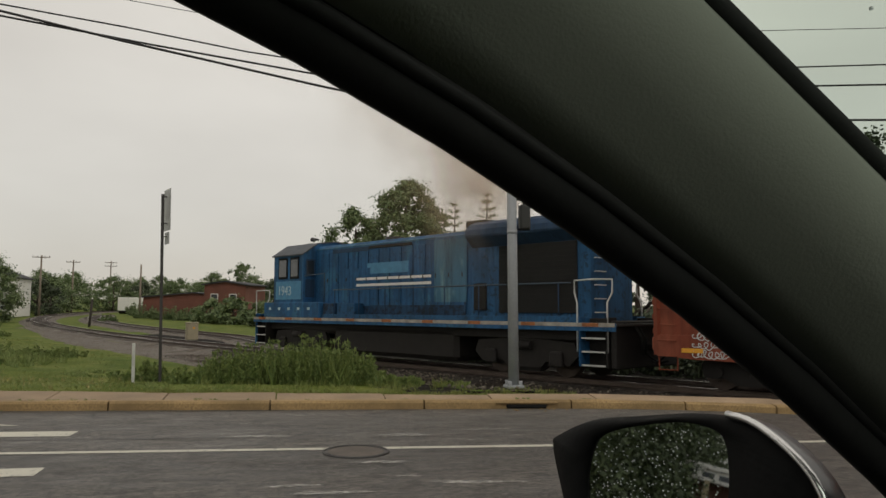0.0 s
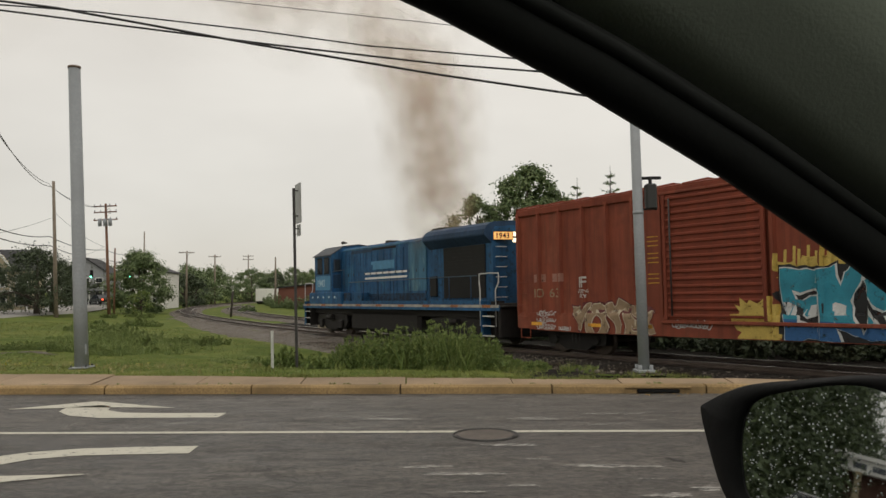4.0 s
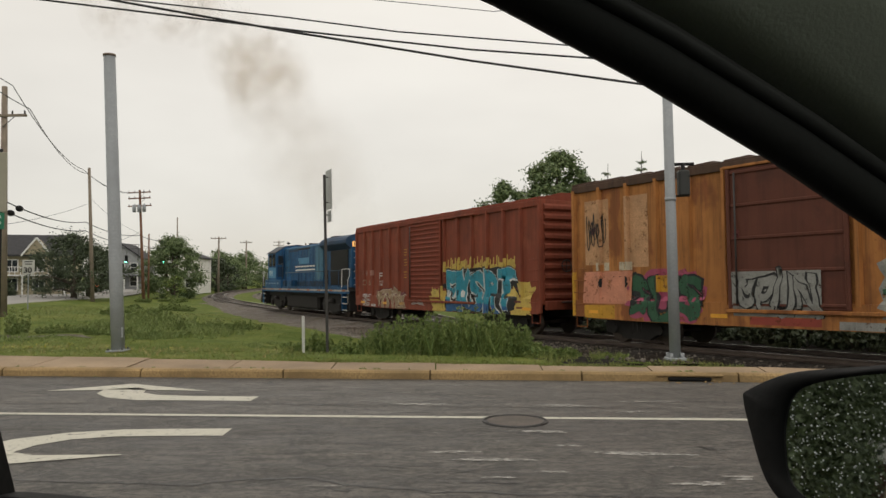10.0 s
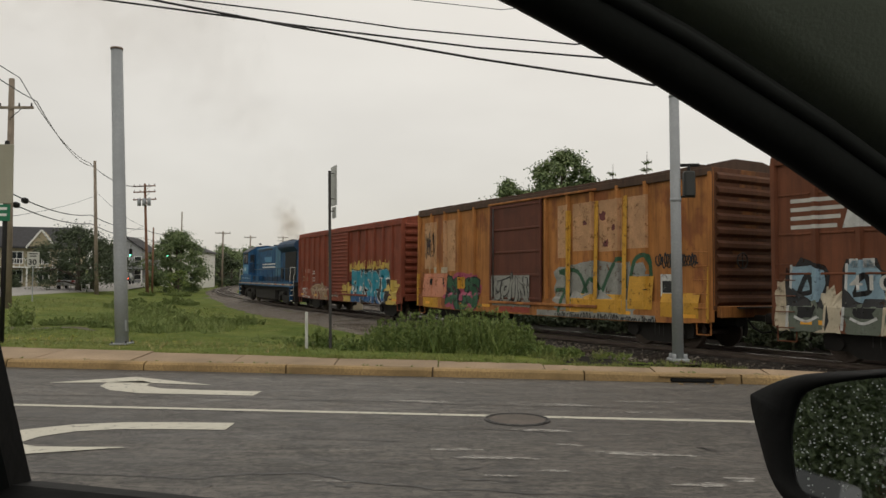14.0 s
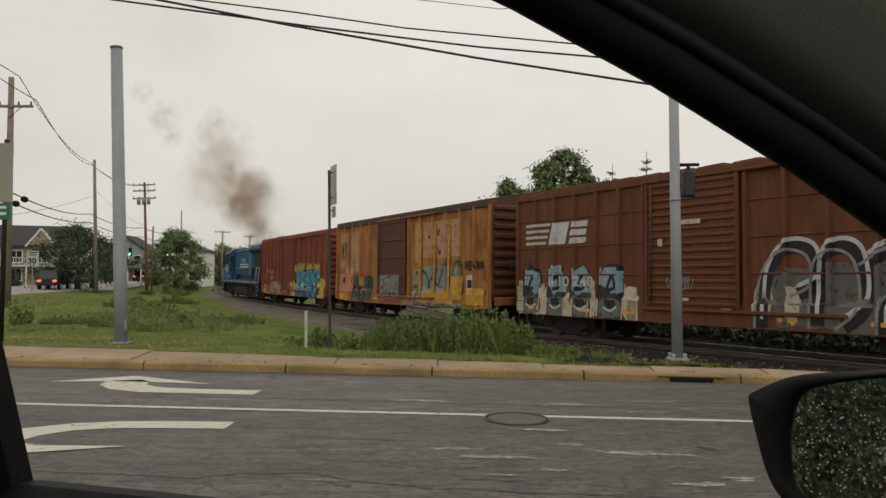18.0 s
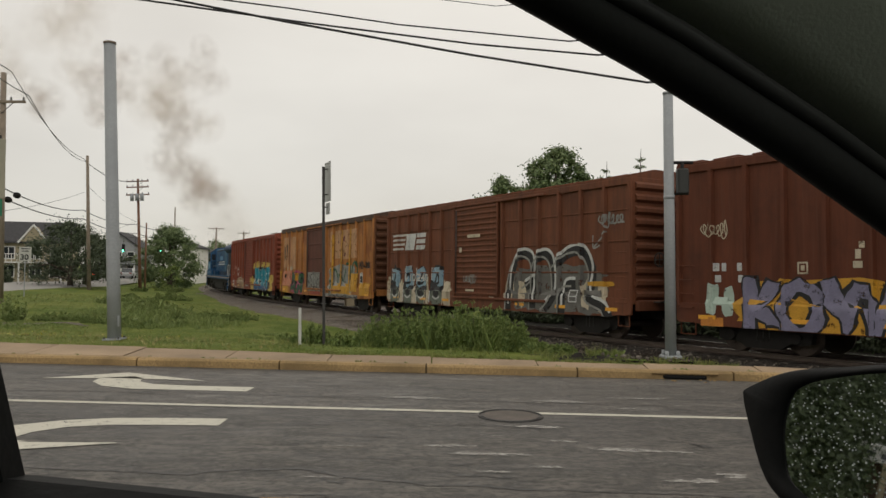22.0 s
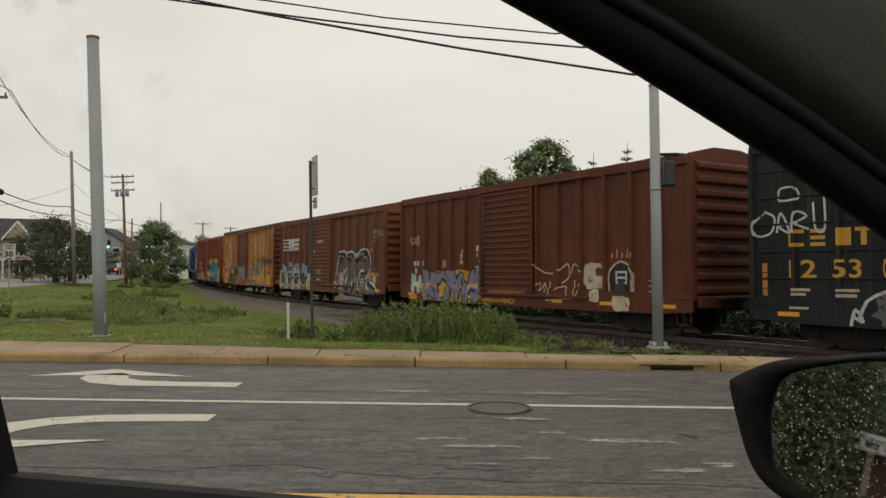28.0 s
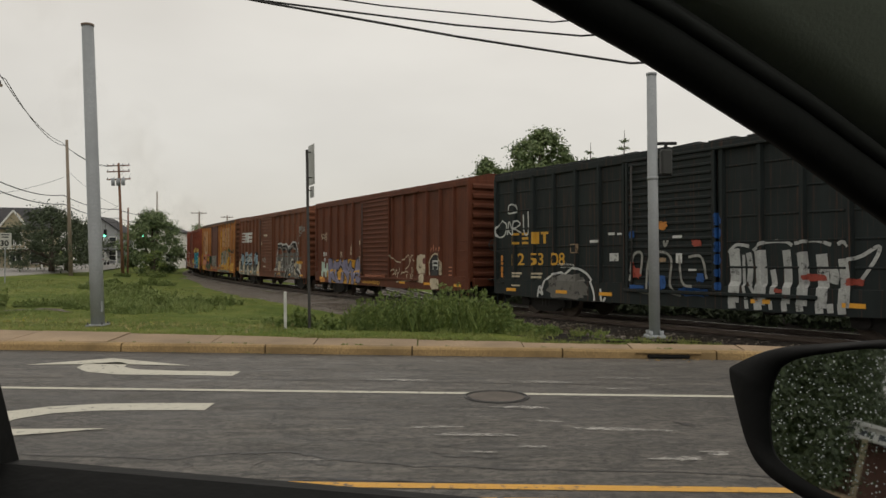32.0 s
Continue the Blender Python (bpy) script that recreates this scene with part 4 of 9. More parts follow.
PAINT_NS = worn_paint("brown_wagon_paint", (0.158, 0.056, 0.027), dirt=0.55)
PAINT_MAROON = worn_paint("dark_maroon_paint", (0.116, 0.034, 0.0155), dirt=0.45)
PAINT_BLUEGREY = worn_paint("dark_blue_grey_paint", (0.0125, 0.0185, 0.0190), dirt=0.5, rust_lo=0.7)
PAINT_BLUE = worn_paint("faded_locomotive_blue", (0.024, 0.112, 0.255), dirt=0.8, rust=(0.016, 0.028, 0.045), rust_lo=0.55, patch=(0.045, 0.155, 0.28), patch_lo=0.54)
PAINT_BLUEMID = worn_paint("grimy_locomotive_blue", (0.022, 0.10, 0.22), dirt=0.75, rust=(0.012, 0.018, 0.025), rust_lo=0.54, streak=0.7)
M_SOOT = worn_paint("soot_on_blue_paint", (0.018, 0.06, 0.13), dirt=0.8, rust=(0.012, 0.014, 0.018), rust_lo=0.5, streak=0.8)
PAINT_BLUEDARK = worn_paint("sooty_locomotive_blue", (0.025, 0.06, 0.12), dirt=0.6, rust=(0.02, 0.02, 0.025))

wagon_1 = boxcar("boxcar", 0.0, 15.48, 4.55, 0.66, PAINT_RED, PAINT_RED_DOOR, "faded red boxcar with blue and yellow graffiti", (0.385, 0.575), (6, 6), roof_paint=PAINT_RED_DOOR)
wagon_2 = boxcar("boxcar", -17.05, 15.64, 4.74, 0.66, PAINT_ORANGE, PAINT_BROWN, "rusted orange boxcar with a brown plug door and graffiti", (0.361, 0.557), (5, 6), "plug", end_paint=PAINT_ENDBROWNSHADE, roof_paint=PAINT_ROOF)
wagon_3 = boxcar("boxcar", -34.28, 15.55, 4.70, 0.66, PAINT_NS, PAINT_NS, "brown boxcar with white bars and silver graffiti", (0.383, 0.581), (6, 6), panel_ribs=3)
wagon_4 = boxcar("boxcar", -51.4, 15.53, 4.76, 0.60, PAINT_MAROON, PAINT_MAROON, "dark maroon boxcar with white and purple graffiti", (0.39, 0.586), (6, 6))
wagon_5 = boxcar("boxcar", -68.5, 15.58, 4.70, 0.56, PAINT_BLUEGREY, PAINT_BLUEGREY, "dark blue-grey boxcar with yellow numbers and graffiti", (0.393, 0.584), (6, 6), panel_ribs=5)


def locomotive():
    lo = empty("locomotive", pose(0, 0, 0), "faded blue diesel locomotive with white side stripes", "locomotive")
    L = 18.4
    MOVERS.append((lo, 0.75 + L, L, 3.4))
    h = L / 2
    deck = 1.47
    # frame and walkway
    part("underframe", boxbm((0, 0, 1.22), (L - 0.5, 2.5, 0.42), 0.03), M_TRUCK, lo)
    part("walkway", boxbm((0, 0, deck - 0.03), (L - 0.2, 3.0, 0.07), 0.01), M_DARKSTEEL, lo)
    for side in (1, -1):
        part("deck_edge", boxbm((0, 1.5 * side, deck - 0.09), (L - 0.3, 0.03, 0.20), 0.005), PAINT_BLUE, lo)
        part("deck_stripe", boxbm((0, 1.519 * side, deck - 0.03), (L - 0.35, 0.012, 0.10), 0.0), plain("chipped_deck_stripe", (0.40, 0.375, 0.33), 0.7, vary=0.5, scale=3), lo, "chipped white stripe on the deck edge")
        for k in range(9):
            x = -h + 0.9 + (L - 1.8) * k / 8
            part("reflector", boxbm((x, 1.532 * side, deck - 0.03), (0.5, 0.012, 0.09)), M_DECKORANGE, lo)
    hw = 0.92
    # long hood in sections, cab to radiator
    top = 4.28
    def hood(name, xa, xb, w, z1, paint, bev=0.12):
        bm = bmesh.new()
        prof = [(-w, deck), (-w, z1 - bev * 1.6), (-w + bev * 1.4, z1 - 0.02), (0, z1 + 0.05), (w - bev * 1.4, z1 - 0.02), (w, z1 - bev * 1.6), (w, deck)]
        a = [bm.verts.new((xa, y, z)) for y, z in prof]
        b = [bm.verts.new((xb, y, z)) for y, z in prof]
        m = len(a)
        bm.faces.new(a)
        bm.faces.new(b[::-1])
        for k in range(m):
            bm.faces.new((a[k], b[k], b[(k + 1) % m], a[(k + 1) % m]))
        bmesh.ops.recalc_face_normals(bm, faces=bm.faces[:])
        return part(name, bm, paint, lo)
    cab_f, cab_b = h - 1.75, h - 3.95
    hood("nose", h - 0.95, cab_f, 0.98, 2.30, PAINT_BLUE)
    bm = bmesh.new()
    prof = [(-1.48, deck), (-1.50, 3.93), (-0.84, 4.36), (0, 4.46), (0.84, 4.36), (1.50, 3.93), (1.48, deck)]
    a = [bm.verts.new((cab_f, y, z)) for y, z in prof]
    b = [bm.verts.new((cab_b, y, z)) for y, z in prof]
    bm.faces.new(a)
    bm.faces.new(b[::-1])
    for k in range(7):
        bm.faces.new((a[k], b[k], b[(k + 1) % 7], a[(k + 1) % 7]))
    bmesh.ops.recalc_face_normals(bm, faces=bm.faces[:])
    cab = part("cab", bm, PAINT_BLUE, lo)
    bm = bmesh.new()
    prof = [(-1.56, 3.90), (-1.56, 3.95), (-0.85, 4.41), (0, 4.51), (0.85, 4.41), (1.56, 3.95), (1.56, 3.90), (0.84, 4.365), (0, 4.465), (-0.84, 4.365)]
    prism(bm, prof, -cab_f - 0.10, -cab_b + 0.04)
    for v in bm.verts:
        v.co = Vector((-v.co.y, v.co.x, v.co.z))
    bmesh.ops.recalc_face_normals(bm, faces=bm.faces[:])
    part("cab_roof", bm, PAINT_CABROOF, cab, "sooty grey cab roof")
    for sy in (1, -1):
        fr = part("rear_window", boxbm((cab_b - 0.015, 1.20 * sy, 3.42), (0.04, 0.40, 0.66), 0.02), PAINT_BLUEDARK, cab)
        part("pane", boxbm((cab_b - 0.03, 1.20 * sy, 3.42), (0.03, 0.30, 0.54), 0.01), M_CABGLASS, fr)
        part("rear_door_panel", boxbm((cab_b - 0.012, 1.20 * sy, 2.62), (0.03, 0.42, 0.7), 0.01), PAINT_BLUEDARK, cab)
    body = hood("hood", cab_b, h - 12.7, hw, top, PAINT_BLUE)
    rad = hood("radiator_hood", h - 12.7, -h + 1.30, hw + 0.02, top + 0.02, PAINT_BLUEMID)
    # overhanging radiator top
    bm = bmesh.new()
    w2 = 1.28
    prof = [(-hw, 3.66), (-w2 + 0.02, 3.98), (-w2, 4.04), (-w2 + 0.02, 4.20), (-w2 + 0.16, 4.36), (-w2 + 0.44, 4.48), (0, 4.55), (w2 - 0.44, 4.48), (w2 - 0.16, 4.36), (w2 - 0.02, 4.20), (w2, 4.04), (w2 - 0.02, 3.98), (hw, 3.66)]
    a = [bm.verts.new((h - 12.7, y, z)) for y, z in prof]
    b = [bm.verts.new((-h + 1.36, y * 0.97, z - 0.02)) for y, z in prof]
    for k in range(len(a)):
        bm.faces.new((a[k], b[k], b[(k + 1) % len(a)], a[(k + 1) % len(a)]))
    bm.faces.new(a)
    bm.faces.new(b[::-1])
    bmesh.ops.recalc_face_normals(bm, faces=bm.faces[:])
    part("radiator_wing", bm, PAINT_BLUEDARK, lo, "sooty overhanging radiator top")
    for side in (1, -1):
        y = hw * side
        # doors along the hood
        x = cab_b - 0.35
        k = 0
        while x > h - 12.3:
            wdt = 0.62
            dr = part("hood_door", boxbm((x - wdt / 2, y + 0.018 * side, 2.95), (wdt - 0.05, 0.035, 2.0), 0.01), PAINT_BLUE, lo)
            part("handle", boxbm((x - wdt + 0.1, y + 0.05 * side, 2.9), (0.03, 0.03, 0.14)), M_DARKSTEEL, dr)
            x -= wdt
            k += 1
        part("radiator_grille", boxbm((h - 15.25, (hw + 0.04) * side, 2.70), (2.85, 0.05, 1.95), 0.01), M_BLACK, lo, "black radiator grille")
        for q in range(14):
            part("grille_slat", boxbm((h - 15.25, (hw + 0.075) * side, 1.86 + 0.13 * q), (2.75, 0.02, 0.022)), M_TRUCK, lo)
        for xq in (h - 13.9, h - 16.4):
            part("panel_seam", boxbm((xq, (hw + 0.03) * side, 2.8), (0.035, 0.03, 2.1)), PAINT_BLUEDARK, lo)
        part("grime_panel", boxbm((h - 9.6, (hw + 0.030) * side, 1.78), (5.6, 0.008, 0.55)), M_SOOT, lo, "sooty lower panel")
        part("vent_strip", boxbm((h - 8.6, (hw + 0.03) * side, 4.02), (2.4, 0.03, 0.10), 0.01), M_BLACK, lo)
        part("vent_box", boxbm((h - 13.05, (hw + 0.05) * side, 2.2), (0.5, 0.1, 0.8), 0.02), M_BLACK, lo)
        for zz, hh in ((2.90, 0.09), (2.68, 0.09)):
            part("side_stripe", boxbm((0.45, (hw + 0.042) * side, zz), (4.1, 0.012, hh)), M_LETTER, lo, "white painted stripe")
        part("pale_patch", boxbm((0.7, (hw + 0.041) * side, 3.26), (2.3, 0.008, 0.38)), M_PALEBLUE, lo, "pale painted-out panel")
        part("pale_patch", boxbm((h - 11.7, (hw + 0.041) * side, 3.05), (1.5, 0.008, 2.0)), PAINT_PALE, lo, "faded pale blue door")
        part("battery_box", boxbm((h - 3.05, 1.22 * side, deck + 0.31), (4.1, 0.58, 0.60), 0.03), PAINT_BLUE, lo)
        part("tool_box", boxbm((h - 5.5, 1.15 * side, deck + 0.30), (0.7, 0.44, 0.52), 0.02), M_SOOT, lo, "sooty equipment box")
        part("tool_box", boxbm((h - 6.6, 1.15 * side, deck + 0.30), (1.1, 0.44, 0.52), 0.02), PAINT_BLUEMID, lo)
        part("toe_board", boxbm((-2.0, 1.44 * side, deck + 0.09), (L - 6.5, 0.03, 0.16), 0.004), PAINT_BLUEMID, lo)
        for q in range(4):
            part("panel_seam", boxbm((h - 4.9 - 0.001 * q, (hw + 0.024) * side, 2.1 + 0.55 * q), (0.9, 0.012, 0.018)), PAINT_BLUEDARK, lo)
        part("louvre", boxbm((h - 6.3, (hw + 0.026) * side, 3.98), (2.3, 0.03, 0.16), 0.01), PAINT_BLUEDARK, lo)
        for q in range(3):
            part("access_door", boxbm((h - 6.0 - 0.62 * q, (hw + 0.040) * side, 2.62), (0.56, 0.012, 1.35), 0.004), PAINT_BLUE, lo)
        part("hood_strake", boxbm((h - 8.3, (hw - 0.02) * side, 4.12), (8.6, 0.05, 0.05), 0.01), PAINT_PALE, lo)
        # cab windows
        for xc, wd in ((h - 3.32, 0.52), (h - 2.45, 0.56)):
            fr = part("window", boxbm((xc, 1.497 * side, 3.42), (wd + 0.14, 0.04, 0.84), 0.03), M_RUBBER, lo)
            part("pane", boxbm((xc, 1.512 * side, 3.42), (wd, 0.02, 0.70), 0.02), M_CABGLASS, fr)
        # handrails
        hr = empty("handrail", pose(0, 0, 0), "", "")
        hr.parent = lo
        yy = 1.42 * side
        part("rail_bar", tubebm([(h - 5.9, yy, deck + 1.05), (-h + 1.6, yy, deck + 1.05)], 0.022, 6), M_HANDRAIL, hr)
        part("cab_rail", tubebm([(cab_b, yy, deck + 1.62), (h - 5.3, yy, deck + 1.68), (h - 5.3, yy, deck + 0.6)], 0.022, 6), M_HANDRAIL, hr)
        for q in range(8):
            xq = h - 6.0 - (2 * h - 8.0) * q / 7
            part("stanchion", tubebm([(xq, yy, deck - 0.1), (xq, yy, deck + 1.05)], 0.018, 6), PAINT_BLUEDARK, hr)
        for xq, sg in ((-h + 1.35, -1), (-h + 0.42, 1), (h - 1.15, 1), (h - 0.3, -1)):
            part("grab_rail", tubebm([(xq, yy + 0.05 * side, 0.75), (xq, yy + 0.05 * side, 2.0), (xq - 0.12 * sg, yy, 2.25), (xq - 0.12 * sg, yy, deck + 1.1), (xq + 0.5 * sg, yy, deck + 1.12)], 0.024, 6), M_WHITEBAR, hr, "white painted grab rail")
        for xa in (-h + 0.85, h - 0.75):
            st = empty("step_well", pose(0, 0, 0), "", "")
            st.parent = lo
            for q in range(4):
                # dark iron on the treads stands in for shade inside the step well
                part("step", boxbm((xa, 1.34 * side, 0.42 + 0.34 * q), (0.72, 0.26, 0.03)), M_TRUCK, st)
                part("step_edge", boxbm((xa, 1.48 * side, 0.42 + 0.34 * q), (0.72, 0.02, 0.04)), M_WHITEBAR, st, "white-painted step edge")
            part("step_side", boxbm((xa + 0.42, 1.3 * side, 1.0), (0.04, 0.42, 1.25), 0.01), PAINT_BLUE, st)
            part("step_side", boxbm((xa - 0.42, 1.3 * side, 1.0), (0.04, 0.42, 1.25), 0.01), M_TRUCK, st)
            part("step_back", boxbm((xa, 1.08 * side, 1.0), (0.8, 0.03, 1.2), 0.01), M_TRUCK, st)
        # number on the cab side
        num = lettering("cab_number", "1943", 0.52, M_CABNUM, lo, pose(h - 2.08 if side > 0 else h - 3.5, 1.506 * side, 2.36, 0, 0, 180 if side > 0 else 0), 0.006)
        part("number_panel", boxbm((h - 2.85, 1.494 * side, 2.55), (1.9, 0.012, 0.72), 0.003), M_PALEBLUE, cab, "faded pale blue number panel")
        for q in range(5):
            part("cab_mark", boxbm((h - 1.5 - 0.72 * q, 1.516 * side, deck + 0.36), (0.16, 0.012, 0.1)), M_CABNUM, lo)
    part("fuel_tank", boxbm((0.2, 0, 0.76), (6.6, 2.5, 1.05), 0.14), M_TRUCK, lo)
    part("air_tank", tubebm([(3.0, 1.05, 1.1), (5.0, 1.05, 1.1)], 0.2, 10), M_TRUCK, lo)
    part("exhaust_stack", boxbm((h - 12.1, 0, top + 0.2), (0.9, 0.5, 0.35), 0.04), M_BLACK, lo)
    part("horn", tubebm([(cab_b + 0.8, 0.3, 4.62), (cab_b + 1.3, 0.3, 4.66)], [0.03, 0.09], 8), M_DARKSTEEL, lo)
    part("roof_fan", tubebm([(1.5, 0, top), (1.5, 0, top + 0.15)], 0.35, 14), M_DARKSTEEL, lo)
    # rear face lights and number boards
    xr = -h + 1.29
    for y in (0.62, -0.62):
        at = pose(xr - 0.05, y * 0.86, 3.94, 0, 0, -20 if y > 0 else 20)
        nb = part("number_board", boxbm((-0.04, 0, 0), (0.12, 0.70, 0.27), 0.01), M_NUMBOARD, lo, "lit number board")
        nb.matrix_basis = at
        part("board_rim", boxbm((-0.03, 0, 0), (0.10, 0.76, 0.33), 0.01), M_BLACK, nb)
        lettering("number", "1943", 0.27, M_BLACK, nb, pose(-0.105, 0.30, -0.09, 0, 0, -90), 0.003, 0.006)
    for z in (4.02, 3.80):
        part("tail_light", tubebm([(xr, 0, z), (xr - 0.1, 0, z)], 0.075, 14), M_TAIL, lo, "lit rear headlight")
    for sgn in (1, -1):
        part("pilot", boxbm((sgn * (h - 0.28), 0, 0.95), (0.16, 2.9, 1.2), 0.04), M_TRUCK, lo)
        coupler(lo, sgn * (h - 0.25), sgn)
        for q in range(2):
            part("mu_hose", tubebm([(sgn * (h - 0.15), 0.5 + 0.18 * q, 1.4), (sgn * (h + 0.05), 0.5 + 0.18 * q, 1.1), (sgn * (h + 0.02), 0.48 + 0.18 * q, 0.7)], 0.03, 6), M_RUBBER, lo)
        tk = make_truck(lo, sgn * (h - 3.4), 0, 2.4, 0.5)
        for side in (1, -1):
            bm = bmesh.new()
            y = 1.16 * side
            prism(bm, [(-1.9, 0.62), (-1.75, 0.95), (-0.6, 1.02), (0.6, 1.02), (1.75, 0.95), (1.9, 0.62), (1.6, 0.34), (0.8, 0.42), (0.6, 0.24), (-0.6, 0.24), (-0.8, 0.42), (-1.6, 0.34)], y - 0.07, y + 0.07)
            part("side_frame", bm, M_TRUCK, tk)
            for dx in (-1.2, 1.2):
                part("axle_box", boxbm((dx, 1.28 * side, 0.5), (0.42, 0.16, 0.42), 0.05), M_TRUCK, tk)
            part("brake_cylinder", tubebm([(-0.35, 1.3 * side, 0.85), (0.35, 1.3 * side, 0.85)], 0.12, 10), M_TRUCK, tk)
    for k in range(6):
        part("rear_rung", tubebm([(xr, 0.38, 1.75 + 0.36 * k), (xr - 0.07, 0.38, 1.75 + 0.36 * k), (xr - 0.07, 0.80, 1.75 + 0.36 * k), (xr, 0.80, 1.75 + 0.36 * k)], 0.016, 5), M_WHITEBAR, lo)
    return lo, h, hw


PAINT_PALE = worn_paint("faded_pale_blue", (0.06, 0.17, 0.27), dirt=0.7, patch=(0.15, 0.28, 0.33), rust=(0.02, 0.03, 0.05))
M_PALEBLUE = plain("faded_name_patch", (0.07, 0.24, 0.42), 0.6, vary=0.25, scale=4)
M_CABGLASS = glassy("dark_cab_glass")
M_HANDRAIL = plain("dark_blue_handrail", (0.035, 0.06, 0.09), 0.5, vary=0.2)
PAINT_CABROOF = worn_paint("sooty_grey_roof", (0.085, 0.095, 0.11), dirt=0.6, rust=(0.03, 0.03, 0.035))
M_WHITEBAR = plain("dirty_white_rail_paint", (0.55, 0.55, 0.53), 0.55, vary=0.25)
M_CABNUM = plain("pale_number_paint", (0.42, 0.55, 0.62), 0.6, vary=0.2)
M_NUMBOARD = glow("lit_number_board", (0.95, 0.50, 0.16), 0.75)
M_TAIL = glow("lit_lamp_lens", (1.0, 0.80, 0.50), 2.2)
M_DECKORANGE = plain("chipped_orange_paint", (0.36, 0.13, 0.04), 0.6, vary=0.45, scale=6)
locomotive()


# ---- roadside posts ----
def post_a():
    p = empty("steel_post", pose(-6.20, 14.62, 0.12, 0, -2.4, 0), "tall bare galvanised steel post at the verge", "post")
    bm = bmesh.new()
    tube(bm, [(0, 0, 0), (0, 0, 1.4), (0, 0, 5.72)], [0.125, 0.122, 0.108], 20)
    part("shaft", bm, M_GALV, p)
    part("cap", tubebm([(0, 0, 5.72), (0, 0, 5.76)], 0.118, 20), plain("rusty_cap", (0.24, 0.18, 0.14), 0.7, vary=0.3), p)
    part("base_plate", boxbm((0, 0, 0.01), (0.34, 0.34, 0.03), 0.005), M_GALV, p)
    for k in range(4):
        a = k * math.pi / 2 + 0.785
        part("bolt", tubebm([(0.19 * math.cos(a), 0.19 * math.sin(a), 0), (0.19 * math.cos(a), 0.19 * math.sin(a), 0.06)], 0.02, 6), M_DARKSTEEL, p)
    part("hand_hole_cover", boxbm((0.11, -0.05, 0.35), (0.02, 0.10, 0.2), 0.005), M_GALV, p)


def post_b():
    p = empty("signal_post", pose(3.90, 12.62, 0.13, 0, -1.0, 0), "galvanised crossing post with a small black box", "post")
    bm = bmesh.new()
    tube(bm, [(0, 0, 0), (0, 0, 4.42)], [0.092, 0.08], 18)
    part("shaft", bm, M_GALV, p)
    part("cap", tubebm([(0, 0, 4.42), (0, 0, 4.46)], 0.088, 18), M_GALV, p)
    part("collar", tubebm([(0, 0, 2.66), (0, 0, 2.72)], 0.092, 18), M_GALV, p)
    part("bracket", tubebm([(0, 0, 3.27), (0.30, -0.02, 3.27), (0.40, -0.02, 3.27)], 0.028, 8), M_BLACK, p)
    part("bracket", tubebm([(0, 0, 2.74), (0.32, -0.02, 2.74)], 0.016, 8), M_BLACK, p)
    part("hanger", tubebm([(0.22, -0.02, 3.27), (0.22, -0.02, 3.10)], 0.03, 8), M_BLACK, p)
    part("signal_box", boxbm((0.22, -0.02, 2.95), (0.19, 0.16, 0.44), 0.03), plain("black_signal_box", (0.02, 0.022, 0.02), 0.55), p, "small black signal box")
    part("base_plate", boxbm((0, 0, 0.03), (0.30, 0.30, 0.05), 0.01), M_GALV, p)
    for k in range(4):
        a = k * math.pi / 2 + 0.785
        part("foot", tubebm([(0.13 * math.cos(a), 0.13 * math.sin(a), 0.02), (0.13 * math.cos(a), 0.13 * math.sin(a), 0.13)], 0.035, 8), M_GALV, p)


def sign_post():
    p = empty("signpost", pose(-2.22, 14.9, 0.10, 0, -1.2, 8), "thin steel signpost with an edge-on metal sign", "signpost")
    bm = bmesh.new()
    box(bm, (0, 0, 1.7), (0.055, 0.04, 3.5), 0.006)
    part("post", bm, M_DARKSTEEL, p)
    part("sign_plate", boxbm((0.085, 0.0, 3.15), (0.012, 0.45, 0.78), 0.0, Matrix.Rotation(radians(14), 4, "Z")), plain("sign_back", (0.42, 0.43, 0.42), 0.5, 0.3), p, "bare metal sign plate seen edge on")
    part("sign_plate", boxbm((0.085, 0.0, 2.62), (0.012, 0.30, 0.22), 0.0, Matrix.Rotation(radians(14), 4, "Z")), plain("sign_back_small", (0.42, 0.43, 0.42), 0.5, 0.3), p)
    for z in (2.65, 2.9, 3.4):
        part("bolt", tubebm([(0.02, 0, z), (0.095, 0, z)], 0.012, 6), M_DARKSTEEL, p)
    st = empty("marker_stake", pose(-2.66, 14.75, 0.0, 0, -1, 0), "slim white marker stake in the grass", "stake")
    part("stake", boxbm((0, 0, 0.37), (0.055, 0.03, 0.80), 0.008), M_WHITEBAR, st)


post_a()
post_b()
sign_post()


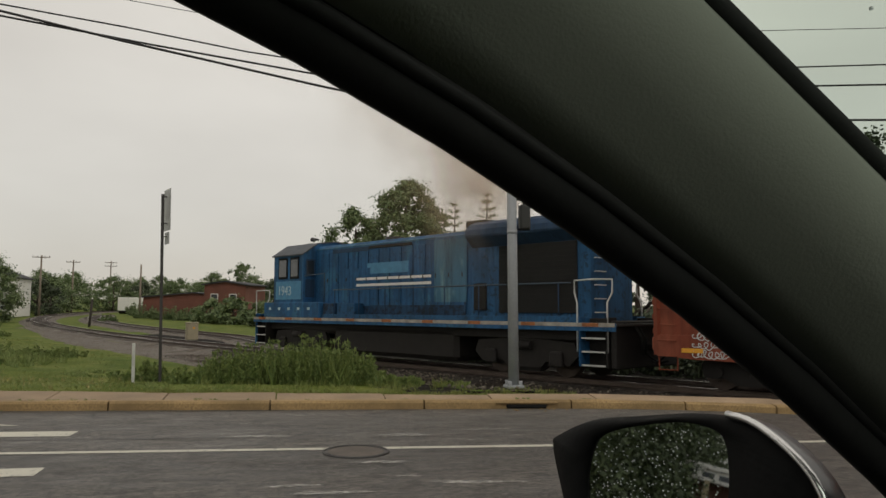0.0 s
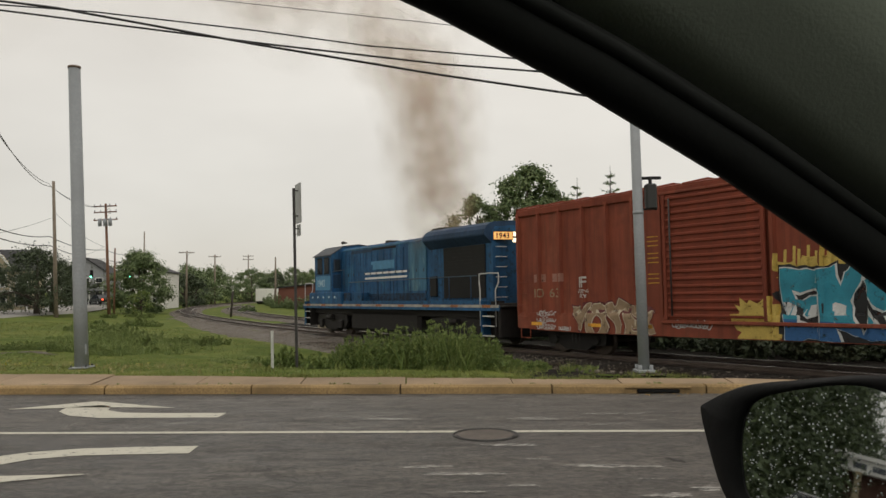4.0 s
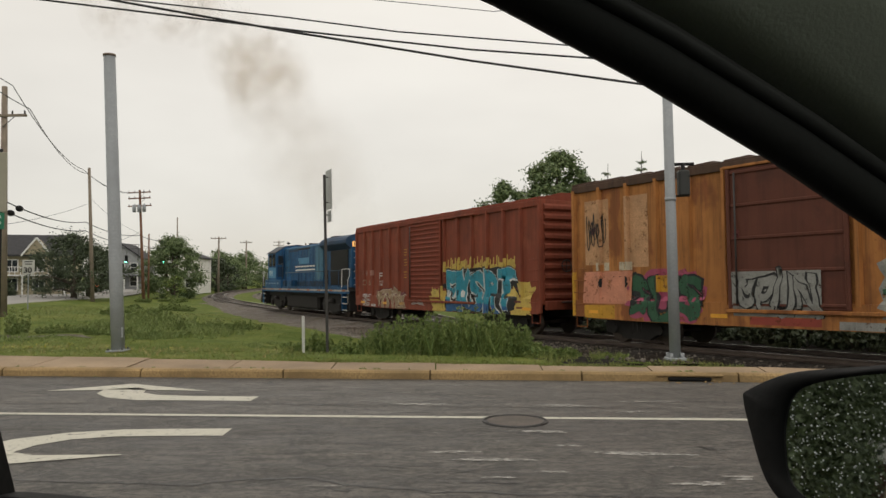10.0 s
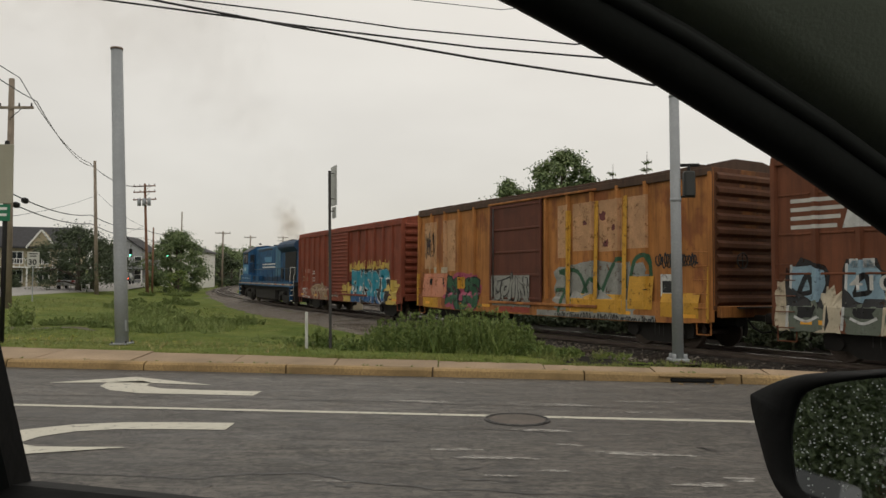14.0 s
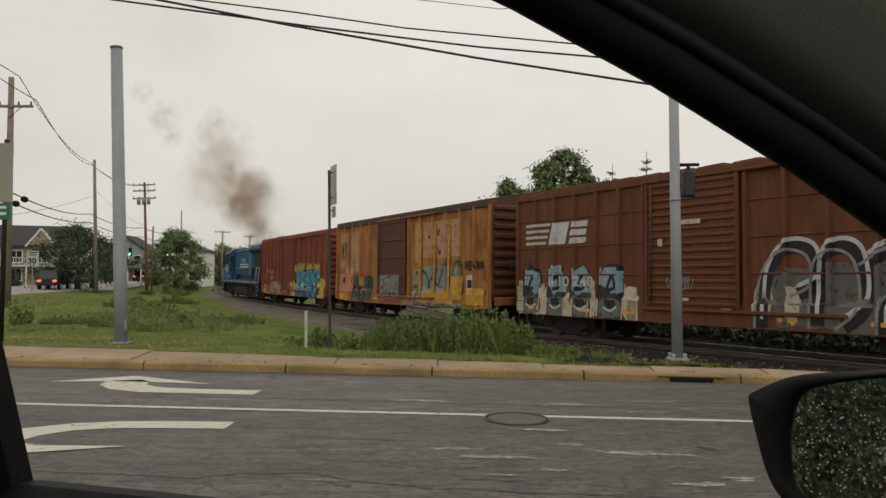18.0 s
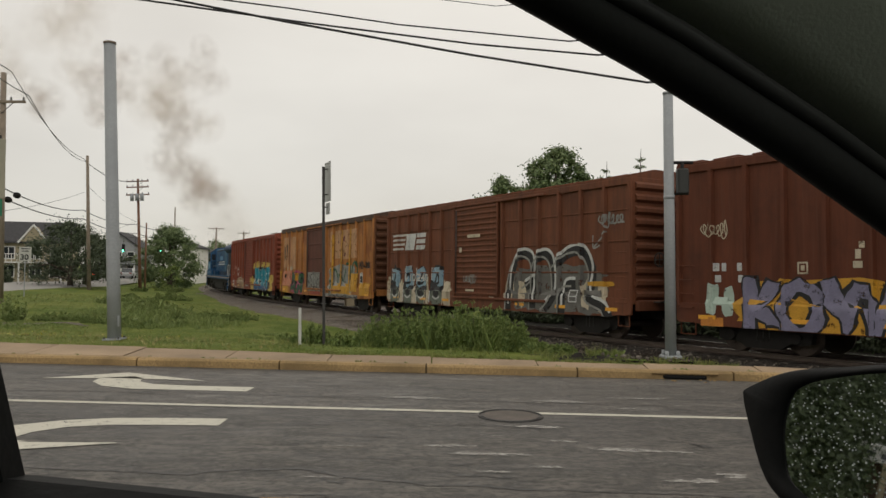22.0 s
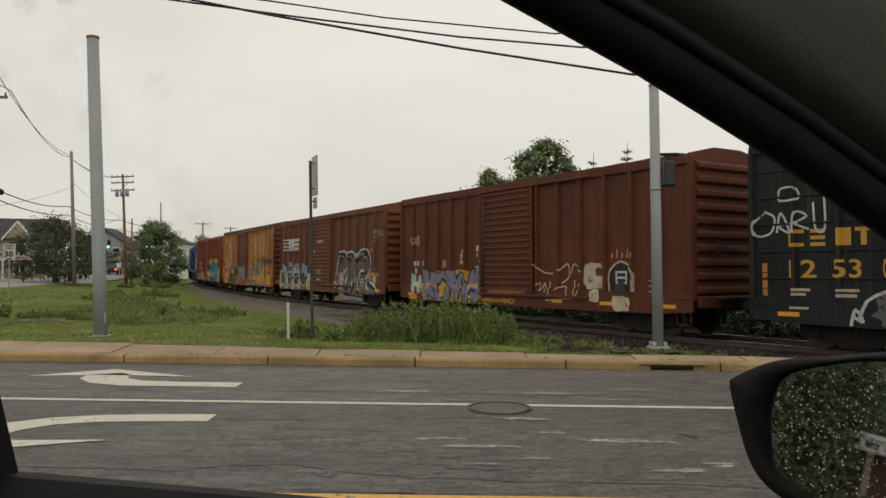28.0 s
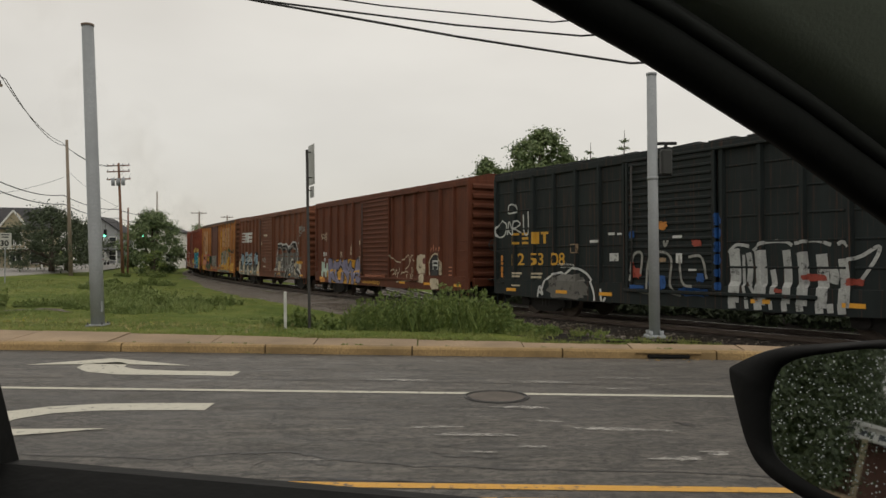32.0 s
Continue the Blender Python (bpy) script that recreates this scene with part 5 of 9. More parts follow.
# ---- the car the camera sits in ----
def cabin():
    car = empty("car_cabin", pose(0, 0, 0), "dark car cabin with driver's window and wing mirror", "car")
    w0, w1 = Vector((0.017, 0.452, 1.728)), Vector((0.48, 0.53, 1.451))
    d = (w1 - w0).normalized()

    def edge(u):
        """The window's curved upper edge, u metres ahead of the top."""
        x = 0.017 + 0.85 * u
        return Vector((x, 0.4497 + 0.135 * x + 0.069 * x * x, 1.735 - 0.42 * x - 0.36 * x * x))

    e0, e1 = Vector((0.319, 0.48, 1.787)), Vector((0.478, 0.48, 1.653))
    de = (e1 - e0).normalized()
    EDGE = Vector((0.50, 0.05, 0.86)).normalized()     # across the pillar, away from the window
    SPAN = [-0.75 + 0.11 * i for i in range(16)]
    # pillar trim, swept along the window's edge
    bm = bmesh.new()
    rows = []
    for i in range(17):
        u = -0.7 + 1.55 * i / 16
        a = edge(u) + EDGE * 0.024
        b = e0 + de * (u - 0.36)
        row = []
        for f, bulge in ((0.0, 0.0), (0.06, -0.012), (0.20, -0.028), (0.36, -0.046), (0.52, -0.052), (0.70, -0.042), (0.88, -0.021), (1.0, 0.0)):
            p = a.lerp(b, f)
            row.append(bm.verts.new(p + Vector((-0.25, 1.0, 0.1)).normalized() * bulge))
        rows.append(row)
    rim = bmesh.new()
    for r0, r1 in zip(rows, rows[1:]):
        for k in range(7):
            if k > 0:
                bm.faces.new((r0[k], r0[k + 1], r1[k + 1], r1[k]))
            else:
                rim.faces.new([rim.verts.new(v.co) for v in (r0[k], r0[k + 1], r1[k + 1], r1[k])])
    loose = [v for v in bm.verts if not v.link_faces]
    for v in loose:
        bm.verts.remove(v)
    bmesh.ops.remove_doubles(rim, verts=rim.verts[:], dist=0.0001)
    bmesh.ops.recalc_face_normals(rim, faces=rim.faces[:])
    md = part("pillar_gasket", rim, M_BLACK, car, "dark gasket along the door frame", True).modifiers.new("thick", "SOLIDIFY")
    md.thickness, md.offset = 0.012, 0
    bmesh.ops.recalc_face_normals(bm, faces=bm.faces[:])
    ob = part("pillar_trim", bm, M_TRIM, car, "grey-green fabric-grained pillar trim", True)
    md = ob.modifiers.new("thick", "SOLIDIFY")
    md.thickness, md.offset = 0.012, 0
    # black seal along the window's edge and along the windscreen
    part("window_seal", tubebm([edge(u) + EDGE * 0.015 for u in SPAN], 0.016, 10), M_RUBBER, car, smooth=True)
    part("door_frame", tubebm([edge(u) + EDGE * 0.030 + Vector((0.0, -0.012, 0.0)) for u in SPAN], 0.007, 8), M_BLACK, car, smooth=True)
    part("windscreen_seal", tubebm([e0 + de * u + Vector((0.01, 0.01, 0.012)) for u in (-1.2, -0.4, 0.2, 0.8)], 0.012, 8), M_RUBBER, car, smooth=True)
    # door: waist and rear frame
    bm = bmesh.new()
    prof = [(0.40, 1.00), (0.42, 1.30), (0.46, 1.36), (0.530, 1.382), (0.556, 1.378), (0.60, 1.32), (0.62, 0.9)]
    ends = []
    for x, dz in ((-1.0, 0.035), (-0.30, 0.016), (0.0, -0.010), (0.3, -0.035), (0.72, -0.075)):
        ends.append([bm.verts.new((x, y, z + (dz if z > 1.2 else 0))) for y, z in prof])
    for r0, r1 in zip(ends, ends[1:]):
        for k in range(len(prof) - 1):
            bm.faces.new((r0[k], r0[k + 1], r1[k + 1], r1[k]))
    bmesh.ops.recalc_face_normals(bm, faces=bm.faces[:])
    part("door_waist", bm, M_HOUSING, car, "black door top below the window")
    part("rear_frame", boxbm((-0.384, 0.488, 1.58), (0.115, 0.05, 0.62), 0.012, Matrix.Rotation(radians(-5.0), 4, "Y") @ Matrix.Rotation(radians(15.6), 4, "X")), M_HOUSING, car)
    part("rear_trim", boxbm((-0.69, 0.47, 1.55), (0.52, 0.05, 0.9), 0.012, Matrix.Rotation(radians(-5.0), 4, "Y") @ Matrix.Rotation(radians(15.6), 4, "X")), M_LINER, car)
    # shell that closes the cabin
    part("roof_liner", boxbm((-0.85, -0.35, 1.93), (2.0, 1.75, 0.05), 0.01), M_LINER, car)
    part("roof_rail", boxbm((-0.70, 0.42, 1.90), (1.5, 0.10, 0.14), 0.02), M_LINER, car)
    part("cabin_floor", boxbm((-0.4, -0.35, 0.45), (3.0, 1.9, 0.05)), M_LINER, car)
    part("seat_back", boxbm((-0.55, -0.1, 1.1), (0.18, 0.5, 0.75), 0.06), M_LINER, car)
    part("cabin_rear", boxbm((-1.85, -0.35, 1.2), (0.05, 1.75, 1.5)), M_LINER, car)
    # unseen far side and passenger seat, added to block light on the pillar
    part("far_door", boxbm((-0.4, -1.25, 0.98), (2.9, 0.06, 1.06)), M_LINER, car)
    part("far_roof_rail", boxbm((-0.75, -1.18, 1.86), (2.1, 0.12, 0.16), 0.02), M_LINER, car)
    part("far_pillar", boxbm((-0.45, -1.22, 1.65), (0.16, 0.07, 0.5), 0.02), M_LINER, car)
    part("passenger_seat", boxbm((-0.45, -0.85, 1.12), (0.18, 0.5, 0.8), 0.06), M_LINER, car)
    part("passenger_headrest", boxbm((-0.47, -0.85, 1.62), (0.12, 0.28, 0.2), 0.05), M_LINER, car)
    part("dashboard", boxbm((0.95, -0.35, 1.10), (0.6, 1.6, 0.35), 0.08), M_BLACK, car)
    part("bonnet", boxbm((1.7, -0.35, 0.95), (1.2, 1.7, 0.5), 0.12), M_BLACK, car)
    for dx in (-1.2, 1.75):
        for y in (-1.05, 0.42):
            part("wheel", tubebm([(dx, y - 0.1, 0.32), (dx, y + 0.1, 0.32)], 0.32, 18), M_RUBBER, car)
    part("door_skin", boxbm((-0.1, 0.64, 0.72), (3.4, 0.05, 0.85), 0.02), M_BLACK, car)
    # windscreen with rain on it
    ws = bmesh.new()
    wa, wb = e0 + de * -0.28, e0 + de * 0.75
    vs = [ws.verts.new(p) for p in (wa, wb, wb + Vector((0.25, -1.1, 0.0)), wa + Vector((0.05, -1.1, 0.0)))]
    ws.faces.new(vs)
    gl, nt, b = node_mat("tinted_windscreen")
    tr = nt.nodes.new("ShaderNodeBsdfTransparent")
    tr.inputs[0].default_value = (0.76, 0.86, 0.79, 1)
    mx = nt.nodes.new("ShaderNodeMixShader")
    b.inputs["Roughness"].default_value = 0.02
    b.inputs["Base Color"].default_value = (0.05, 0.06, 0.055, 1)
    mx.inputs[0].default_value = 0.06
    nt.links.new(tr.outputs[0], mx.inputs[1])
    nt.links.new(b.outputs[0], mx.inputs[2])
    nt.links.new(mx.outputs[0], nt.nodes["Material Output"].inputs["Surface"])
    screen = part("windscreen", ws, gl, car, "green-tinted windscreen with raindrops")
    screen.visible_shadow = False
    wr = random.Random(5)
    for k in range(90):
        p = wa.lerp(wb, wr.uniform(0.05, 0.8)) + Vector((0.15, -1.1, 0)) * wr.uniform(0.03, 0.4)
        bm = bmesh.new()
        bmesh.ops.create_icosphere(bm, subdivisions=1, radius=wr.uniform(0.0012, 0.003))
        bmesh.ops.translate(bm, verts=bm.verts[:], vec=p)
        part("raindrop", bm, M_DROP, screen)
    # wing mirror
    mc = Vector((0.377, 0.738, 1.372))
    n = Vector((-0.92, -0.36, 0.16)).normalized()
    xa = Vector((0, 0, 1)).cross(n).normalized()      # along the glass, towards the car's nose side
    ya = n.cross(xa)
    fr = Matrix((xa, ya, n)).transposed().to_4x4()
    base = Matrix.Translation(mc) @ fr
    mir = empty("wing_mirror", base, "", "")
    mir.parent = car
    def loop(corners, zz, grow=0.0, squeeze=1.0):
        """A closed smooth line through corners in the plane of the glass."""
        ps = [Vector((a, b, 0)) for a, b in corners]
        n_, out = len(ps), []
        c = sum(ps, Vector()) / n_
        for i in range(n_):
            p0, p1, p2, p3 = (ps[(i + q) % n_] for q in (-1, 0, 1, 2))
            for k in range(5):
                t = k / 5
                p = 0.5 * (2 * p1 + (p2 - p0) * t + (2 * p0 - 5 * p1 + 4 * p2 - p3) * t * t + (3 * p1 - p0 - 3 * p2 + p3) * t ** 3)
                p = c + (p - c) * squeeze + (p - c).normalized() * grow
                out.append(Vector((p.x, p.y, zz)))
        return out
    RIM = ((-0.117, 0.041), (-0.111, 0.053), (-0.06, 0.0765), (0.01, 0.0905), (0.09, 0.103), (0.15, 0.098), (0.21, 0.053), (0.215, -0.02), (0.16, -0.068), (0.06, -0.073), (-0.005, -0.066), (-0.05, -0.0555), (-0.077, -0.034), (-0.10, 0.005))
    GLASS = ((-0.052, 0.024), (-0.046, 0.052), (-0.028, 0.0665), (0.012, 0.079), (0.065, 0.090), (0.102, 0.088), (0.118, 0.074), (0.124, 0.03), (0.118, -0.02), (0.09, -0.048), (0.043, -0.052), (0.0, -0.046), (-0.036, -0.032), (-0.048, -0.004))
    rings = [loop(GLASS, -0.004), loop(GLASS, 0.006, 0.003), loop(RIM, 0.002, -0.004), loop(RIM, -0.004)]
    back = [loop(RIM, -0.004), loop(RIM, -0.03, 0.001), loop(RIM, -0.075, 0.0, 0.86), loop(RIM, -0.10, 0.0, 0.5)]
    for nm, sect, mat_, lab in (("housing", rings, M_HOUSING, "black mirror housing"), ("shell", back, M_SHELL, "glossy dark mirror shell")):
        bm = bmesh.new()
        vr = [[bm.verts.new(p) for p in r] for r in sect]
        m_ = len(vr[0])
        for r0, r1 in zip(vr, vr[1:]):
            for k in range(m_):
                bm.faces.new((r0[k], r0[(k + 1) % m_], r1[(k + 1) % m_], r1[k]))
        if nm == "shell":
            bm.faces.new(vr[-1])
        bmesh.ops.recalc_face_normals(bm, faces=bm.faces[:])
        part(nm, bm, mat_, mir, lab, True)
    bm = bmesh.new()
    bm.faces.new([bm.verts.new(p) for p in loop(GLASS, 0.001, 0.001)])
    gm, nt, b = node_mat("mirror_silver")
    b.inputs["Base Color"].default_value = (0.60, 0.62, 0.62, 1)
    b.inputs["Metallic"].default_value, b.inputs["Roughness"].default_value = 1.0, 0.02
    part("mirror_glass", bm, gm, mir, "silvered mirror glass with raindrops")
    rng = random.Random(8)
    bound = [p.xy for p in loop(GLASS, 0.0, -0.003)]
    def inside(x, y):
        hit = False
        for (x0, y0), (x1, y1) in zip(bound, bound[1:] + bound[:1]):
            if (y0 > y) != (y1 > y) and x < (x1 - x0) * (y - y0) / (y1 - y0) + x0:
                hit = not hit
        return hit
    for k in range(520):
        r = rng.uniform(0.0003, 0.0009) * (1.3 if k % 9 == 0 else 1.0)
        x, y = rng.uniform(-0.05, 0.12), rng.uniform(-0.05, 0.085)
        if not inside(x, y):
            continue
        bm = bmesh.new()
        bmesh.ops.create_icosphere(bm, subdivisions=1, radius=r)
        for v in bm.verts:
            v.co = Vector((v.co.x + x, v.co.y * 1.35 + y, v.co.z * 0.6 + 0.0015))
        part("raindrop", bm, M_DROP, mir)
    # bright metal strip, added to give the shell's outer edge its shine
    bm = bmesh.new()
    tube(bm, [Vector((p.x, p.y, 0.004)) for p in loop(RIM, 0.0, 0.001)[22:38]], 0.0035, 6)
    part("edge_shine_strip", bm, plain("bright_mirror_strip", (0.7, 0.7, 0.7), 0.25, 0.9, vary=0.05), mir, "bright strip added for the shine on the housing's edge")
    part("mirror_arm", tubebm([(0.09, -0.05, -0.03), (0.16, -0.09, -0.02), (0.24, -0.13, 0.05)], 0.03, 8), M_BLACK, mir)
    return car


M_SHELL = plain("glossy_dark_shell", (0.03, 0.031, 0.033), 0.28, vary=0.05, bmp=0.0)
M_DROP, drop_nt, drop_b = node_mat("water_drop")
drop_b.inputs["Base Color"].default_value = (0.75, 0.8, 0.8, 1)
drop_b.inputs["Roughness"].default_value, drop_b.inputs["Transmission Weight"].default_value, drop_b.inputs["IOR"].default_value = 0.03, 0.6, 1.33
cabin()


# ---- plants ----
def leaves_mesh(name, centres, per, size, spread, material, seed, long=1.0, upright=0.0):
    """Many small leaves round the centres (x, y, z, radius) as one mesh."""
    rng = np.random.default_rng(seed)
    c = np.array(centres, float)
    cnt = np.maximum(3, (per * (c[:, 3] / c[:, 3].mean()) ** 2).astype(int))
    idx = np.repeat(np.arange(len(c)), cnt)
    n = len(idx)
    d = rng.normal(size=(n, 3))
    d /= np.linalg.norm(d, axis=1)[:, None]
    r = np.minimum(np.abs(rng.normal(size=n)) * 0.62, 1.7)
    p = c[idx, :3] + d * (r * c[idx, 3])[:, None] * np.array([1, 1, spread])
    nrm = d + rng.normal(size=(n, 3)) * 0.9 + np.array([0, 0, 0.5])
    nrm /= np.linalg.norm(nrm, axis=1)[:, None]
    a = np.cross(nrm, rng.normal(size=(n, 3)))
    a /= np.linalg.norm(a, axis=1)[:, None]
    a += np.array([0, 0, upright])
    a /= np.linalg.norm(a, axis=1)[:, None]
    b = np.cross(nrm, a)
    b /= np.linalg.norm(b, axis=1)[:, None] + 1e-6
    s = size * (0.6 + 0.8 * rng.random(n))[:, None]
    a, b = a * s * long, b * s * 0.62
    v = np.stack([p - a, p - b * 0.9 + a * 0.1, p + a, p + b * 0.9 + a * 0.1], 1).reshape(-1, 3)
    me = bpy.data.meshes.new(name)
    me.from_pydata(v.tolist(), [], (np.arange(n * 4).reshape(-1, 4)).tolist())
    me.materials.append(material)
    return me


def tree(at, height, width, label, material=None, seed=1, leaf=0.16, density=34, trunk=0.4, clumps=40, name="tree", low=0.22, lean=0.0, gappy=0.3):
    rng = random.Random(seed)
    material = material or M_LEAF
    at = (at[0], at[1], ground_z(at[0], at[1]))
    clumps = int(clumps * 1.9)
    t = empty(name, pose(*at), label, "tree")
    bm = bmesh.new()
    r0 = 0.03 * height + 0.05
    top = Vector((lean, 0, height * 0.8))
    tube(bm, [(0, 0, -0.2), (0.03, 0, height * 0.2), (lean * 0.5, 0.05, height * 0.45), top], [r0 * 1.3, r0, r0 * 0.6, r0 * 0.15], 8)
    part("trunk", bm, M_BARK, t)
    cl = []
    for k in range(clumps):
        f = low + (1 - low) * (k + rng.random()) / clumps
        prof = math.sin(math.pi * min(1, 0.12 + 0.86 * (f - low) / (1 - low)) ** 0.8) ** 0.7
        a = rng.random() * 6.283
        rr = width / 2 * prof * (0.25 + 0.75 * math.sqrt(rng.random())) * rng.uniform(0.82, 1.22)
        cr = width * (0.05 + 0.10 * rng.random() ** 1.5)
        cl.append((math.cos(a) * rr + lean * f, math.sin(a) * rr, f * height * 0.95 - cr * 0.2, cr))
    for k in range(7):
        c = cl[(k * 5) % len(cl)]
        z0 = height * (0.18 + 0.06 * k)
        part("limb", tubebm([(lean * 0.3, 0, min(z0, c[2] * 0.8)), ((c[0] + 0) * 0.5, c[1] * 0.5, (z0 + c[2]) / 2), (c[0], c[1], c[2])], [r0 * 0.45, r0 * 0.3, r0 * 0.08], 6), M_BARK, t)
    me = leaves_mesh("crown", cl, density, leaf * 0.74, 0.75, material, seed)
    ob = new("crown", me)
    ob.parent = t
    return t


def conifer(at, height, seed):
    rng = random.Random(seed)
    t = empty("conifer", pose(*at), "thin young conifer with bare whorls of branches", "tree")
    part("trunk", tubebm([(0, 0, -0.2), (0, 0, height * 0.6), (0.05, 0, height)], [0.16, 0.09, 0.015], 6), M_BARK, t)
    cl = []
    for k in range(13):
        z = height * (0.30 + 0.052 * k)
        ln = (1 - z / height) * height * 0.24 + 0.15
        for q in range(5):
            a = rng.random() * 6.283
            e = Vector((math.cos(a) * ln, math.sin(a) * ln, z + ln * 0.35))
            part("branch", tubebm([(0, 0, z), e], [0.03, 0.01], 4), M_BARK, t)
            for f in (0.35, 0.6, 0.85, 1.0):
                cl.append((e.x * f, e.y * f, z + ln * 0.35 * f, 0.16 + 0.1 * (1 - f)))
    me = leaves_mesh("needles", cl, 6, 0.06, 0.7, M_LEAF, seed, long=1.6)
    new("needles", me).parent = t


def bush(at, rx, ry, h, label, seed, material=None, n=30, leaf=0.05, density=60, name="bush", long=1.4, upright=0.0, thin=1.0):
    rng = random.Random(seed)
    b = empty(name, pose(*at), label, "bush")
    cl = []
    bm = bmesh.new()
    for k in range(n):
        a, r = rng.random() * 6.283, math.sqrt(rng.random())
        x, y = math.cos(a) * r * rx, math.sin(a) * r * ry
        hh = h * (0.45 + 0.62 * rng.random() ** 1.5) * (1 - 0.45 * r * r) * (1.0 if thin == 1.0 else 1.08)
        tube(bm, [(x * 0.8, y * 0.8, -0.05), (x * 0.9, y * 0.9, hh * 0.5), (x, y, hh)], [0.012, 0.009, 0.004], 4)
        for f in (0.25, 0.5, 0.75, 1.0):
            cl.append((x * (0.8 + 0.2 * f), y * (0.8 + 0.2 * f), hh * f, h * 0.17 * thin * (1.15 - 0.5 * f)))
    part("stalk", bm, M_WEED if name == "weed_clump" else M_BARK, b)
    me = leaves_mesh("foliage", cl, density, leaf, 1.0, material or M_WEED, seed, long=long, upright=upright)
    new("foliage", me).parent = b


# tall weeds at the edge of the sidewalk
for i, (x, y, rx, ry, h) in enumerate(((-1.15, 14.75, 0.42, 0.5, 0.55), (-0.65, 14.6, 0.5, 0.55, 0.70), (-0.1, 14.55, 0.55, 0.55, 0.72), (0.45, 14.4, 0.55, 0.6, 0.86), (0.95, 14.35, 0.5, 0.6, 0.80), (1.35, 14.1, 0.42, 0.5, 0.58))):
    bush((x, y, ground_z(x, y)), rx, ry, h, "dense green roadside weeds", 20 + i, name="weed_clump", n=130, leaf=0.013, density=64, long=1.9, upright=0.9, thin=0.5)
for i, (x, y, r, h) in enumerate(((-2.5, 15.6, 0.4, 0.40), (-2.0, 15.4, 0.3, 0.28), (1.75, 13.6, 0.3, 0.25), (2.2, 13.3, 0.3, 0.16), (-1.7, 14.5, 0.35, 0.3), (2.9, 13.1, 0.4, 0.12), (-3.0, 16.2, 0.35, 0.3))):
    bush((x, y, ground_z(x, y)), r, r, h, "low green weeds in gravel", 40 + i, name="weed_clump", n=22, leaf=0.022, density=30, long=2.6, upright=0.9)
tree((19.6, 22.0, -0.6), 8.6, 5.5, "leafy green tree across the railway", M_LEAFDARK, 21, 0.11, 70, clumps=46, low=0.2)
# hedge and small shop behind the car, seen in the wing mirror
for i in range(10):
    x, y = -38 - 3.9 * i, 18.8 + 0.35 * i
    bush((x, y, 0.0), 3.0, 2.2, 10.5 + 0.7 * i, "tall dark green roadside hedge", 300 + i, M_HEDGE, 44, 0.15, 130, "hedge", 1.2)
tree((-33.6, 69.5, -0.45), 6.2, 9.0, "dense dark green street tree", M_LEAFDARK, 3, 0.13, 130, clumps=60, low=0.16)
tree((-34.6, 74.5, -0.45), 5.4, 6.4, "dense dark green street tree", M_LEAFDARK, 4, 0.13, 150, clumps=44, low=0.25)
tree((-33.6, 95.0, -0.8), 8.0, 8.0, "broad green roadside tree", M_LEAF, 5, 0.15, 220, clumps=80, low=0.08)
tree((-31.6, 90.0, -0.8), 3.0, 3.2, "young light green tree", M_WEED, 6, 0.14, 40, clumps=22, low=0.05)
tree((11.6, 75.0, -1.0), 14.6, 8.0, "large green tree behind the railway", M_LEAF, 7, 0.2, 220, clumps=84, low=0.3)
tree((6.6, 75.0, -1.0), 12.6, 6.4, "broad green tree behind the railway", M_LEAF, 8, 0.18, 150, clumps=44, low=0.3)
tree((14.6, 75.5, -1.0), 12.2, 4.6, "broad green tree behind the railway", M_LEAF, 9, 0.18, 150, clumps=44, low=0.3)
tree((2.2, 76.0, -1.0), 9.0, 4.0, "thin green tree behind the railway", M_LEAF, 19, 0.2, 14, clumps=26, low=0.3)
# low trees not known here, added to keep the gap behind the locomotive dark
tree((13.5, 27.5, -0.7), 5.0, 5.0, "low dark tree added to fill the gap between vehicles", M_LEAFDARK, 31, 0.12, 60, clumps=30, low=0.05)
tree((18.5, 27.0, -0.7), 5.2, 5.4, "low dark tree added to fill the gap between vehicles", M_LEAFDARK, 32, 0.12, 60, clumps=30, low=0.05)
tree((9.5, 30.5, -0.7), 4.2, 4.6, "low dark tree added to fill the gap between vehicles", M_LEAFDARK, 33, 0.12, 60, clumps=30, low=0.05)
conifer((13.3, 60, -0.9), 11.3, 10)
conifer((16.0, 60, -0.9), 12.3, 11)
# tree line along the far side of the line
rr = random.Random(77)
for i, (x, y, h, w) in enumerate(((-39, 132, 6.5, 8), (-41, 146, 7.5, 9), (-43, 165, 8, 10), (-36, 172, 8.6, 9.5), (-31, 176, 7.5, 8), (-24, 168, 7.5, 8), (-14, 150, 9, 8), (-7, 122, 9.6, 9), (-2, 126, 7, 7), (-48, 190, 8, 12),
                                  (-58, 200, 9, 14), (-20, 190, 8, 12), (-66, 180, 8, 12), (-6, 92, 3.6, 4.5), (-2.5, 86, 3.0, 4.0), (-9, 96, 3.2, 4), (4, 110, 6, 7), (-45, 240, 9, 16), (-28, 235, 9, 16), (-80, 150, 9, 12), (-64, 110, 8, 9))):
    tree((x, y, -1.0), h * 0.92, w, "dark green tree in the far tree line", M_LEAF if i % 4 else M_LEAFDARK, 100 + i, 0.24, 110, clumps=34, low=0.06)


